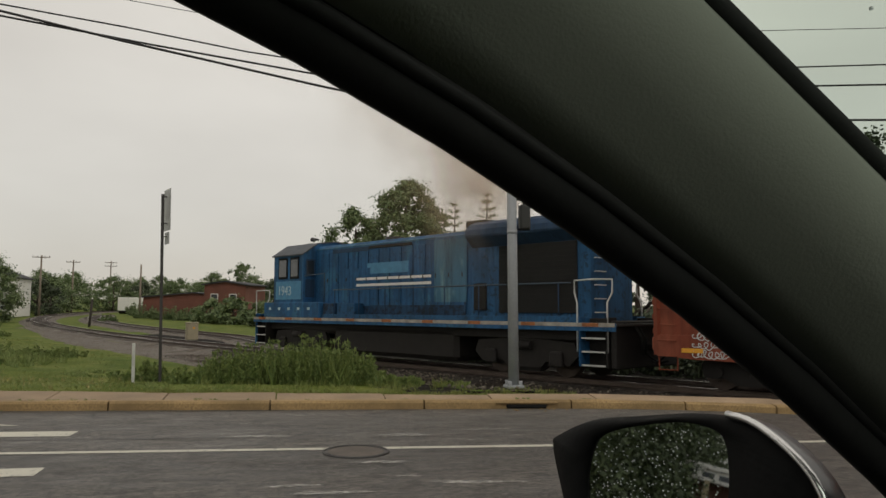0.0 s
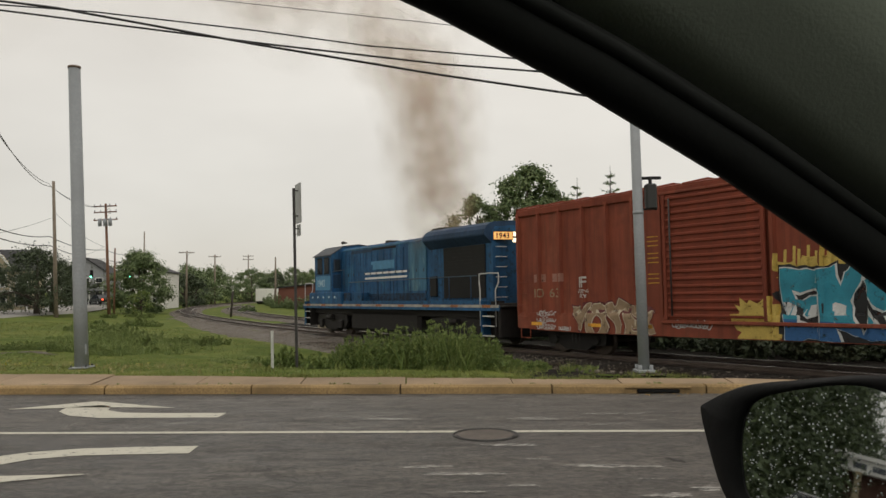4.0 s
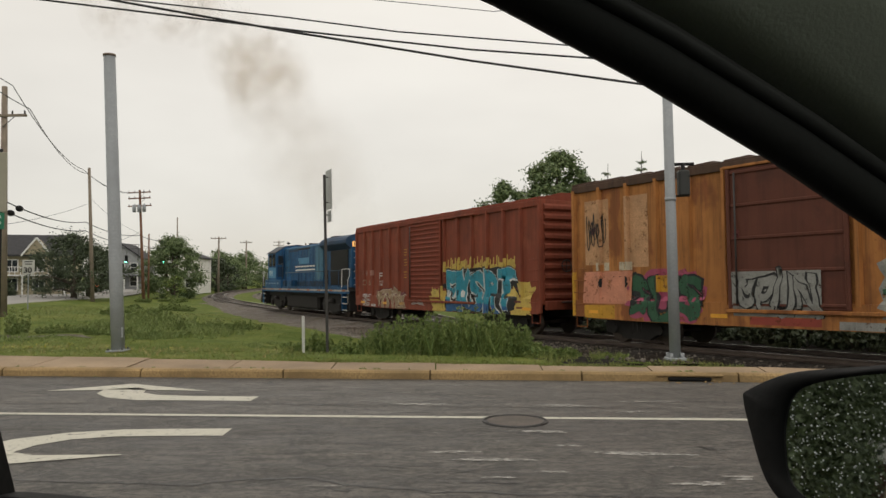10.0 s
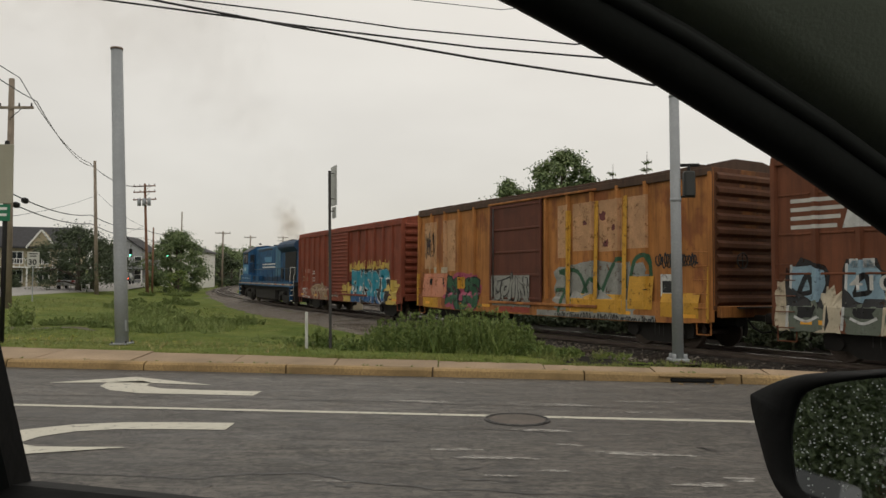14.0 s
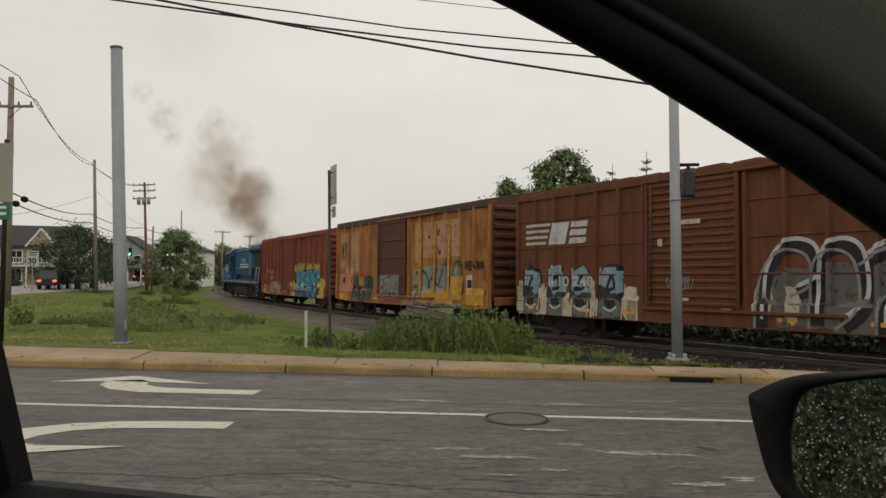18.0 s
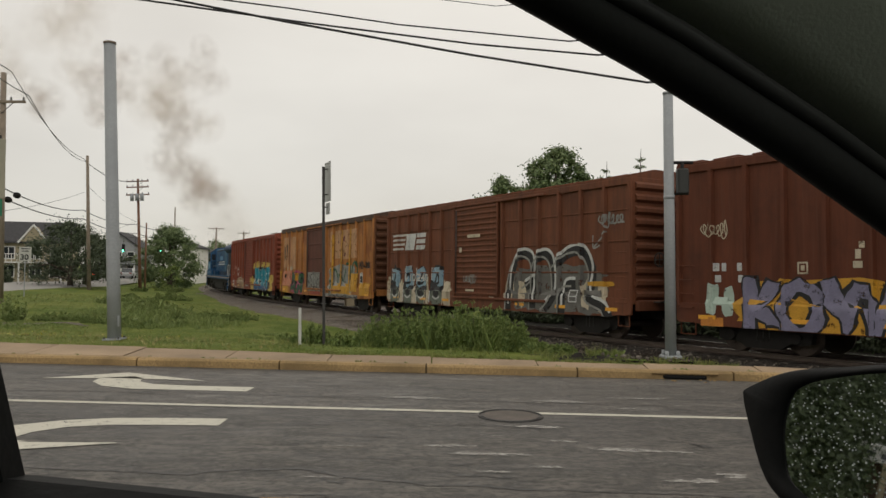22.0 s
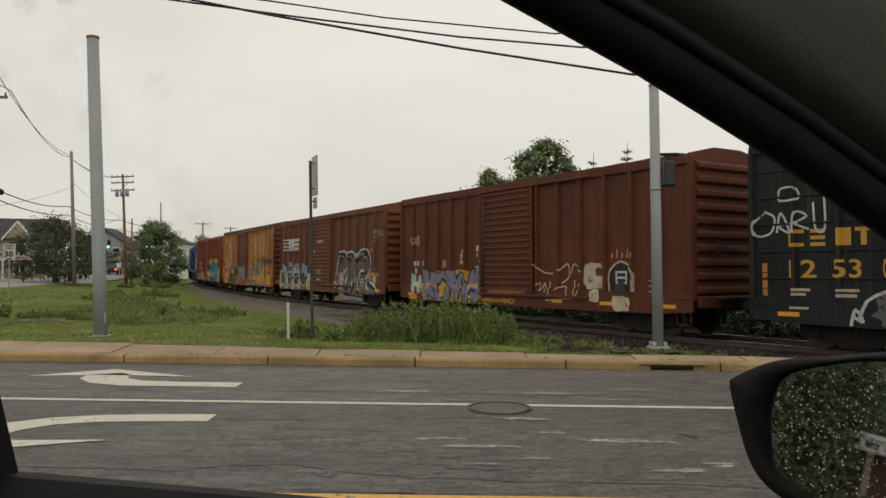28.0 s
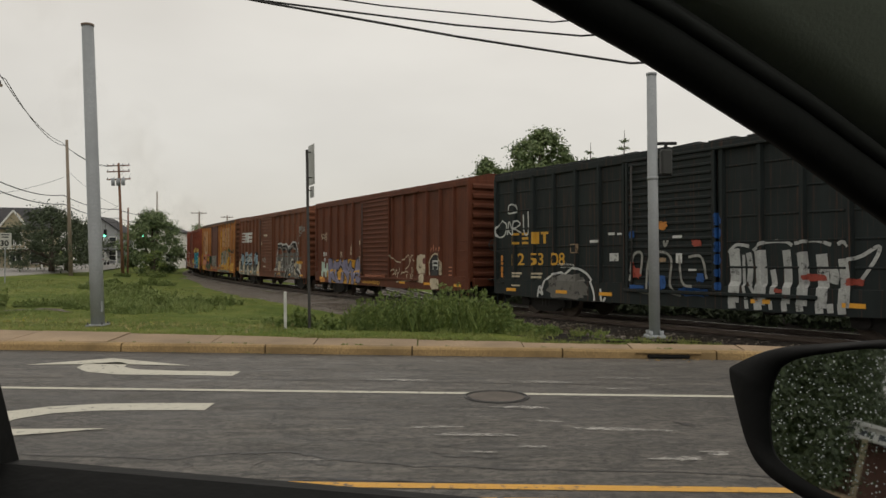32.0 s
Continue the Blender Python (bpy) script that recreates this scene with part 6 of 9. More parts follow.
for i in range(15):
    x, y = -78 + 8.2 * i + rr.uniform(-2, 2), 236 + rr.uniform(-14, 22)
    tree((x, y, -1.2), rr.uniform(8.5, 12.5), rr.uniform(10, 14), "green tree in the misty far tree line", M_LEAF, 160 + i, 0.34, 70, clumps=26, low=0.04)
for i, (x, y, r, h) in enumerate(((-16.5, 112, 2.4, 2.0), (-13.0, 108, 2.0, 1.6), (-20.5, 120, 2.2, 1.8), (-9.0, 103, 2.2, 2.2), (-24.0, 138, 3.0, 2.6), (-21.0, 98, 1.2, 0.9))):
    bush((x, y, ground_z(x, y)), r, r * 0.8, h, "rough green scrub beside the railway", 420 + i, M_LEAF, 36, 0.10, 40, "scrub", 1.4)
# undergrowth added on the far side, to darken the gaps below and between wagons
for i in range(20):
    s_ = -4.0 + 2.7 * i
    p, _a = track(s_, -6.4 + 0.8 * math.sin(i * 2.1))
    bush((p.x, p.y, ground_z(p.x, p.y)), 1.7, 1.5, 1.9 + 0.4 * math.sin(i * 1.3), "added dark undergrowth closing the gaps under the wagons", 440 + i, M_LEAFDARK, 44, 0.06, 44, "undergrowth", 1.4)


# ---- utility poles and wires ----
def utility_pole(at, h, label, material=None, arms=(), tanks=0, lean=0.0, r=0.15):
    g = ground_z(at[0], at[1])
    h, arms, at = h + at[2] - g, [(z + at[2] - g, w) for z, w in arms], (at[0], at[1], g)
    p = empty("utility_pole", pose(*at, 0, lean, 0), label, "utility pole", "poles along the street")
    part("shaft", tubebm([(0, 0, -0.3), (0, 0, h)], [r * 1.25, r * 0.8], 10), material or M_POLE, p)
    for z, w in arms:
        a = part("crossarm", boxbm((0, -0.14, z), (w, 0.10, 0.13), 0.01), material or M_POLE, p)
        for k in (-0.46, -0.2, 0.2, 0.46):
            part("insulator", tubebm([(w * k, -0.14, z + 0.06), (w * k, -0.14, z + 0.24)], [0.05, 0.035], 6), M_DARKSTEEL, a)
        part("brace", tubebm([(w * 0.25, -0.16, z - 0.06), (0, -0.16, z - 0.6)], 0.02, 4), M_DARKSTEEL, a)
    for k in range(tanks):
        x = -0.55 + 0.55 * k
        tk = part("transformer", tubebm([(x, -0.35, h - 2.5), (x, -0.35, h - 1.7)], 0.2, 10), M_GALV, p)
    return p


utility_pole((-21.9, 38.0, -0.2), 11.35, "weathered timber utility pole with a crossarm", arms=((9.85, 2.4),), lean=-0.5, r=0.17)
utility_pole((-30.4, 66.3, -0.4), 11.5, "weathered timber utility pole", lean=-2.2)
utility_pole((-33.0, 84.3, -0.5), 11.7, "brown timber utility pole with crossarms and transformers", M_POLERED, ((11.4, 2.5), (10.75, 2.5), (9.9, 2.6)), 3, lean=-2.6)
utility_pole((-37.6, 104.0, -0.6), 7.4, "far weathered timber utility pole", arms=((7.1, 2.2),))
utility_pole((-37.5, 128.0, -0.8), 9.0, "far weathered timber utility pole", arms=((8.7, 2.6),))
utility_pole((-38.5, 150.0, -0.8), 9.4, "far weathered timber utility pole", arms=((9.0, 2.4),))
utility_pole((-39.5, 185.0, -0.8), 11.0, "far weathered timber utility pole", arms=((10.6, 2.6), (9.8, 2.6)))
utility_pole((-22.8, 128.0, -0.9), 8.0, "far weathered timber utility pole")
utility_pole((-33.9, 88.0, -0.5), 7.0, "short timber service pole", M_POLERED, r=0.10)
utility_pole((-33.4, 96.0, -0.5), 9.5, "slim dark service pole", r=0.09)
utility_pole((-27.0, 17.5, 0.0), 11.0, "timber utility pole at the roadside", arms=((10.0, 2.4),))
utility_pole((30.0, 8.9, 0.0), 9.0, "timber utility pole at the roadside", arms=((8.0, 2.4),))


def cable(label, pts, r, sag=0.0, group="overhead wires", n=10):
    full = []
    for a, b in zip(pts, pts[1:]):
        a, b = Vector(a), Vector(b)
        for i in range(n):
            f = i / n
            full.append(a.lerp(b, f) - Vector((0, 0, sag * 4 * f * (1 - f))))
    full.append(Vector(pts[-1]))
    bm = bmesh.new()
    tube(bm, full, r, 5)
    tagged(part("overhead_wire", bm, M_WIRE), label, "wire", group)


# three heavy cables over the verge, from pole to pole
cable("thick black overhead cable", [(-27, 17.5, 9.9), (-7.55, 14.2, 6.80), (-2.48, 14, 6.11), (0.58, 14, 5.77), (2.91, 14, 5.60), (30, 8.9, 6.6)], 0.019, n=8)
cable("thick black overhead cable", [(-27, 17.5, 9.4), (-5.9, 14.2, 6.79), (-2.9, 14, 6.39), (-0.79, 14, 6.11), (2.38, 14, 5.85), (30, 8.9, 7.2)], 0.015, n=8)
cable("thick black overhead cable", [(-27, 17.5, 10.4), (-6.6, 14.2, 6.86), (-2.9, 14, 6.13), (0.58, 14, 5.56), (3.85, 14, 5.10), (30, 8.9, 5.6)], 0.023, n=8)
cable("thin black overhead wire", [(-27, 17.5, 10.6), (-1.85, 14, 6.78), (1.01, 14, 6.49), (30, 8.9, 7.8)], 0.007, n=8)
for dx, z0, z1, z2 in ((0.0, 11.2, 10.9, 10.9), (0.9, 10.0, 10.6, 11.0)):
    cable("thin overhead power line", [(-14 + dx, 10, z0 + 0.6), (-21.6 + dx, 38, z0), (-31.3 + dx * 0.3, 66.3, z1), (-33.9 + dx, 84.3, z2)], 0.022, 0.75)
for z0, z1, z2, s in ((5.35, 6.32, 6.1, 0.4), (4.85, 5.56, 5.1, 0.35)):
    cable("black cable along the street", [(-14, 10, z0 + 0.1), (-21.9, 38, z0), (-31.1, 66.3, z1), (-33.6, 84.3, z2), (-34.6, 100, z2 + 0.3)], 0.034, s)
for y0, z0 in ((39.4, 5.12), (38.6, 4.82)):
    bm = bmesh.new()
    tube(bm, [(-21.95, y0 - 0.05, z0 - 0.02), (-22.0, y0 + 0.2, z0 - 0.02)], [0.16, 0.16], 10)
    tagged(part("cable_reel", bm, M_BLACK, smooth=True), "small black coil of cable hung on the line", "cable coil", "overhead wires")
cable("thin black service wire", [(-31.0, 66.3, 7.9), (-24.5, 42, 4.4)], 0.014, 0.2)
cable("thin black service wire", [(-31.0, 66.3, 5.5), (-47.0, 84, 3.7)], 0.014, 0.3)
cable("thin black service wire", [(-30.9, 66.3, 8.6), (-33.6, 84.3, 6.4), (-44, 92, 5.0)], 0.014, 0.4)
cable("thin black service wire", [(-33.6, 84.3, 5.0), (-36.0, 90, 3.2), (-40.5, 110, 3.4)], 0.02, 0.4)


# ---- side street, buildings ----
STREET = ((-26.0, 14.5), (-28.5, 30), (-30.8, 51), (-32.4, 65), (-35.8, 80), (-40.6, 100), (-48, 130), (-60, 170))


def street_at(u, off=0.0):
    """A place on the side street, u metres from its corner, off metres from its near edge."""
    d = 0.0
    for (x0, y0), (x1, y1) in zip(STREET, STREET[1:]):
        seg = math.hypot(x1 - x0, y1 - y0)
        if u <= d + seg or (x1, y1) == STREET[-1]:
            f = (u - d) / seg
            ux, uy = (x1 - x0) / seg, (y1 - y0) / seg
            x, y = x0 + (x1 - x0) * f - uy * off, y0 + (y1 - y0) * f + ux * off
            return Vector((x, y, street_z(y))), math.atan2(uy, ux)
        d += seg


def street_z(y):
    return 0.02 - 0.43 * max(0.0, min(1.0, (y - 14) / 14))


def build_street():
    bm = bmesh.new()
    rows = []
    u = 0.0
    while u < 165:
        row = []
        for off, dz in ((-0.4, -0.4), (0.0, 0.02), (4.5, 0.08), (9.0, 0.02), (9.4, -0.4)):
            p, _ = street_at(u, off)
            row.append(bm.verts.new(p + Vector((0, 0, dz))))
        rows.append(row)
        u += 3.0
    for a, b in zip(rows, rows[1:]):
        for k in range(4):
            bm.faces.new((a[k], a[k + 1], b[k + 1], b[k]))
    bmesh.ops.recalc_face_normals(bm, faces=bm.faces[:])
    tagged(part("side_street", bm, plain("pale_street_asphalt", (0.30, 0.29, 0.275), 0.7, vary=0.15, scale=0.4)), "pale asphalt side street beyond the grass", "road", kind="structure")


build_street()
M_CREAM = plain("cream_siding", (0.34, 0.295, 0.20), 0.8, vary=0.12)
M_WHITEWALL = plain("white_siding", (0.78, 0.77, 0.73), 0.8, vary=0.10)
M_SHINGLE = plain("dark_shingle", (0.05, 0.05, 0.055), 0.9, vary=0.3, fine=12)
M_BRICKRED = plain("red_brick_wall", (0.175, 0.070, 0.050), 0.9, vary=0.25, scale=0.6, fine=6)
M_PANE = glassy("dark_window_glass")


def house(at, rz, w, d, h, roof_h, wall, label, wins=(), name="house", porch=False, storeys=2):
    b = empty(name, pose(*at, 0, 0, rz), label, "building")
    part("wall", boxbm((0, 0, h / 2), (w, d, h), 0.02), wall, b)
    bm = bmesh.new()
    e = 0.35
    prism(bm, [(-w / 2 - e, h - 0.1), (0, h + roof_h), (w / 2 + e, h - 0.1), (w / 2 + e, h + 0.08), (0, h + roof_h + 0.2), (-w / 2 - e, h + 0.08)], -d / 2 - e, d / 2 + e)
    part("roof", bm, M_SHINGLE, b)
    bm = bmesh.new()
    prism(bm, [(-w / 2, h - 0.02), (w / 2, h - 0.02), (0, h + roof_h)], -d / 2, d / 2)
    part("gable", bm, wall, b)
    for fx, fz, ww, wh in wins:
        wn_ = part("window", boxbm((fx * w / 2, -d / 2 - 0.02, fz * h), (ww + 0.2, 0.08, wh + 0.2), 0.01), M_LETTER, b)
        part("pane", boxbm((fx * w / 2, -d / 2 - 0.05, fz * h), (ww, 0.06, wh), 0.0), M_PANE, wn_)
        part("sash", boxbm((fx * w / 2, -d / 2 - 0.085, fz * h), (ww, 0.02, 0.06), 0.0), M_LETTER, wn_)
    if porch:
        part("porch_roof", boxbm((0, -d / 2 - 1.0, h * 0.45), (w, 2.0, 0.15)), M_SHINGLE, b)
        for k in range(4):
            part("porch_post", boxbm((-w / 2 + 0.2 + (w - 0.4) * k / 3, -d / 2 - 1.85, h * 0.22), (0.14, 0.14, h * 0.45)), M_LETTER, b)
    return b


WINS = ((-0.6, 0.72, 0.9, 1.3), (0.0, 0.72, 0.9, 1.3), (0.6, 0.72, 0.9, 1.3), (-0.6, 0.28, 0.9, 1.4), (0.6, 0.28, 0.9, 1.4))
def cream_house(at, rz, w, d, h):
    """Eaves towards the street, white-trimmed gablet, balcony along the front."""
    b = empty("house", pose(*at, 0, 0, rz), "cream two-storey house with a white balcony rail and dark roof", "building")
    part("wall", boxbm((0, 0, h / 2), (w, d, h), 0.02), M_CREAM, b)
    bm = bmesh.new()
    prism(bm, [(-d / 2 - 0.5, h - 0.1), (0, h + 2.2), (d / 2 + 0.5, h - 0.1), (d / 2 + 0.5, h + 0.1), (0, h + 2.42), (-d / 2 - 0.5, h + 0.1)], -w / 2 - 0.4, w / 2 + 0.4)
    for v in bm.verts:
        v.co = Vector((v.co.y, v.co.x, v.co.z))
    bmesh.ops.recalc_face_normals(bm, faces=bm.faces[:])
    part("roof", bm, M_SHINGLE, b)
    for gx in (-w * 0.22, w * 0.26):
        bm = bmesh.new()
        prism(bm, [(gx - 1.3, h + 0.1), (gx, h + 1.75), (gx + 1.3, h + 0.1)], -d / 2 - 0.55, -d / 2 + 1.2)
        g = part("gablet", bm, M_CREAM, b)
        for sg in (-1, 1):
            part("barge_board", tubebm([(gx + sg * 1.5, -d / 2 - 0.62, h - 0.05), (gx, -d / 2 - 0.62, h + 1.9)], 0.11, 4), M_LETTER, g, "white barge board")
    for fx in (-0.72, -0.30, 0.12, 0.54, 0.86):
        for z, wh in ((h * 0.74, 1.2), (h * 0.28, 1.2)):
            wn_ = part("window", boxbm((fx * w / 2, -d / 2 - 0.02, z), (1.25, 0.08, wh + 0.2), 0.01), M_LETTER, b)
            part("pane", boxbm((fx * w / 2, -d / 2 - 0.05, z), (1.05, 0.06, wh), 0.0), M_PANE, wn_)
            part("sash", boxbm((fx * w / 2, -d / 2 - 0.085, z), (0.06, 0.02, wh), 0.0), M_LETTER, wn_)
    part("balcony_floor", boxbm((0, -d / 2 - 0.6, h * 0.5), (w, 1.2, 0.14)), M_LETTER, b)
    part("balcony_rail", boxbm((0, -d / 2 - 1.15, h * 0.5 + 0.9), (w, 0.07, 0.08)), M_LETTER, b)
    for k in range(24):
        part("baluster", boxbm((-w / 2 + 0.1 + (w - 0.2) * k / 23, -d / 2 - 1.15, h * 0.5 + 0.48), (0.07, 0.05, 0.85)), M_LETTER, b)
    for k in range(4):
        part("porch_post", boxbm((-w / 2 + 0.1 + (w - 0.2) * k / 3, -d / 2 - 1.12, h * 0.25), (0.14, 0.14, h * 0.5)), M_LETTER, b)
    return b


cream_house((-47.8, 85, -0.46), 14, 12.6, 7, 4.3)
cream_house((-61.0, 81, -0.46), 14, 11, 7, 4.1)
for i, x in enumerate((-44.2, -41.8, -47.5)):
    bush((x * 1.05, 76.5 + 0.3 * i, -0.46), 0.9, 0.8, 1.7, "round dark shrub before the house", 240 + i, M_LEAFDARK, 30, 0.09, 40, "shrub")
house((-48.6, 118, -0.46), 8, 6, 8, 4.6, 2.2, plain("grey_siding", (0.30, 0.31, 0.32), 0.8), "grey two-storey house with a porch", WINS, porch=True)
house((-41.2, 122.5, -1.2), 4, 6.0, 9, 5.6, 1.1, M_WHITEWALL, "white two-storey house beside the railway", ((0.55, 0.75, 0.8, 1.2), (0.55, 0.3, 0.8, 1.2), (-0.3, 0.75, 0.8, 1.2)))
house((-13.0, 132, -1.28), -18, 17, 10, 3.2, 0.7, M_BRICKRED, "long low red brick building", ((0.8, 0.5, 1.0, 1.2),), "brick_building")
house((-7.2, 114, -1.28), -18, 6, 8, 5.0, 0.4, M_BRICKRED, "red brick building with a flat roof", ((-0.5, 0.6, 0.9, 1.3), (0.4, 0.6, 0.9, 1.3)), "brick_building")
bm_t = empty("white_trailer", pose(-29.0, 155.8, -1.27, 0, 0, 70), "white box trailer parked beside the railway", "trailer")
part("body", boxbm((0, 0, 1.9), (6.5, 2.4, 2.5), 0.05), M_WHITEWALL, bm_t)
part("chassis", boxbm((0, 0, 0.55), (6.2, 1.4, 0.25)), M_DARKSTEEL, bm_t)
for dx in (-2.4, -1.4, 2.2):
    part("wheel", tubebm([(dx, -1.15, 0.45), (dx, 1.15, 0.45)], 0.45, 14), M_RUBBER, bm_t)
ub = empty("relay_cabinet", pose(-6.0, 52.3, ground_z(-6.0, 52.3), 0, 0, 20), "small cream relay cabinet beside the railway", "cabinet")
part("body", boxbm((0, 0, 0.55), (0.70, 0.6, 1.1), 0.03), M_CREAM, ub)
part("door", boxbm((0, -0.31, 0.56), (0.60, 0.02, 0.96), 0.006), M_CREAM, ub)
part("notice", boxbm((0.05, -0.325, 0.82), (0.16, 0.01, 0.12)), M_REFLECT, ub, "small yellow notice")
part("lid", boxbm((0, 0, 1.14), (0.78, 0.68, 0.08), 0.02), M_CREAM, ub)
lp = empty("leaning_post", pose(-19.0, 80.7, ground_z(-19.0, 80.7), 0, 4, 0), "dark timber post leaning between the tracks", "post")
part("post", tubebm([(0, 0, -0.2), (0, 0, 2.7)], [0.13, 0.11], 8), M_TIE, lp)


# ---- signs ----
def speed_sign():
    p = empty("speed_sign", pose(-25.0, 46.0, ground_z(-25.0, 46.0), 0, 0, 26), "white speed limit sign on a thin post", "sign")
    part("post", boxbm((0, 0, 1.2), (0.06, 0.05, 2.9), 0.005), M_GALV, p)
    pl = part("plate", boxbm((0, -0.04, 2.58), (0.66, 0.02, 0.86), 0.008), plain("dull_sign_white", (0.5, 0.5, 0.47), 0.6, vary=0.12), p)
    lettering("number", "30", 0.46, M_BLACK, pl, pose(-0.27, -0.056, 2.24), 0.003, 0.012)
    for z, w in ((2.90, 0.44), (2.76, 0.36)):
        part("line_of_text", boxbm((0, -0.056, z), (w, 0.006, 0.06)), M_BLACK, pl)


def street_sign():
    p = empty("street_sign", pose(-8.50, 14.58, 0.12, 0, 0, 0), "dark signpost with a white plate and a small green plate", "sign")
    part("post", tubebm([(0, 0, -0.1), (0, 0, 3.9)], 0.045, 10), M_BLACK, p)
    part("plate", boxbm((-0.14, -0.06, 3.25), (0.62, 0.02, 1.15), 0.01), plain("sign_back_grey", (0.30, 0.29, 0.22), 0.5, vary=0.1), p, "pale grey sign plate")
    part("green_plate", boxbm((-0.10, -0.06, 2.50), (0.46, 0.02, 0.32), 0.005), plain("green_sign", (0.01, 0.16, 0.08), 0.5, vary=0.1), p, "small green sign plate")
    for z in (2.58, 2.46):
        part("line_of_text", boxbm((-0.08, -0.074, z), (0.3, 0.006, 0.05)), M_LETTER, p)


def traffic_signal(at, lit):
    p = empty("traffic_signal", pose(*at), "hanging traffic signal showing green", "traffic light", "street signals")
    part("housing", boxbm((0, 0, -0.5), (0.32, 0.3, 1.0), 0.03), M_BLACK, p)
    part("hanger", tubebm([(0, 0, 0), (0, 0, 0.9)], 0.02, 5), M_DARKSTEEL, p)
    for k in range(3):
        part("lens", tubebm([(0, -0.14, -0.18 - 0.32 * k), (0, -0.20, -0.18 - 0.32 * k)], 0.12, 12), lit if k == 2 else M_RUBBER, p)


speed_sign()
street_sign()
M_GREENLIT = glow("lit_green_lens", (0.15, 1.0, 0.55), 5.0)
traffic_signal((-39.8, 96, 4.2), M_GREENLIT)
traffic_signal((-35.0, 96, 4.2), M_GREENLIT)
cable("thin wire holding the signals", [(-47, 98, 5.6), (-39.8, 96, 5.1), (-35.0, 96, 5.1), (-34.6, 100, 6.2)], 0.02, 0.05)


def shop():
    b = empty("roadside_shop", pose(-60.0, 17.6, 0.15, 0, 0, 70), "small brown shop with a white fascia and posts", "building")
    part("wall", boxbm((0, 2.0, 2.3), (6.0, 3.4, 4.6), 0.02), plain("brown_shop_wall", (0.12, 0.06, 0.045), 0.85), b)
    part("fascia", boxbm((0, -0.3, 4.5), (7.0, 1.4, 0.9), 0.02), M_LETTER, b, "white fascia board")
    for k in range(5):
        part("line_of_text", boxbm((-2.4 + 1.2 * k, -1.01, 4.5), (0.85, 0.02, 0.4)), S_FASCIA, b)
    part("roof", boxbm((0, 1.2, 5.1), (7.4, 4.8, 0.3), 0.02), M_LETTER, b)
    for k in (-3.0, 0.0, 3.0):
        part("post", boxbm((k, -0.85, 2.0), (0.4, 0.4, 4.2), 0.01), M_CREAM, b)


S_FASCIA = plain("dark_fascia_paint", (0.06, 0.07, 0.09), 0.6)
shop()


# ---- cars on the side street ----
def street_car(paint, label, name="car", suv=False, lit=True):
    """x ahead; lamps glow by their material."""
    c = empty(name, pose(0, 0, 0), label, "car", "cars on the side street")
    bm = bmesh.new()
    z1 = 0.95 if suv else 0.85
    prism(bm, [(-2.2, 0.35), (-2.25, z1 - 0.1), (-2.1, z1), (1.0, z1), (2.05, z1 - 0.12), (2.25, 0.65), (2.2, 0.35)], -0.88, 0.88)
    bmesh.ops.bevel(bm, geom=bm.edges[:], offset=0.06, segments=2, affect="EDGES")
    part("body", bm, paint, c)
    bm = bmesh.new()
    zt = 1.62 if suv else 1.42
    lo = [(-2.0 if suv else -1.6, -0.82), (1.05, -0.82), (1.05, 0.82), (-2.0 if suv else -1.6, 0.82)]
    hi = [(-1.85 if suv else -1.0, -0.64), (0.35, -0.64), (0.35, 0.64), (-1.85 if suv else -1.0, 0.64)]
    a = [bm.verts.new((x, y, z1 - 0.02)) for x, y in lo]
    b = [bm.verts.new((x, y, zt)) for x, y in hi]
    for k in range(4):
        bm.faces.new((a[k], a[(k + 1) % 4], b[(k + 1) % 4], b[k]))
    bm.faces.new(b)
    bmesh.ops.recalc_face_normals(bm, faces=bm.faces[:])
    part("glasshouse", bm, M_PANE, c, "dark glass")
    part("roof", boxbm((-0.35 if not suv else -0.75, 0, zt + 0.02), (1.35 if not suv else 2.15, 1.26, 0.05), 0.02), paint, c)
    for dx in (-1.35, 1.4):
        for y in (-0.8, 0.8):
            w = part("wheel", tubebm([(dx, y - 0.11, 0.33), (dx, y + 0.11, 0.33)], 0.33, 16), M_RUBBER, c)
            part("rim", tubebm([(dx, y - 0.12, 0.33), (dx, y + 0.12, 0.33)], 0.19, 12), M_GALV, w)
    for y in (-0.62, 0.62):
        part("headlight", boxbm((2.2, y, 0.66), (0.12, 0.36, 0.16), 0.03), M_HEADLIT, c)
        part("tail_lamp", boxbm((-2.22, y, 0.75), (0.1, 0.3, 0.18), 0.03), M_TAILLIT if lit else M_TAILOFF, c)
    return c


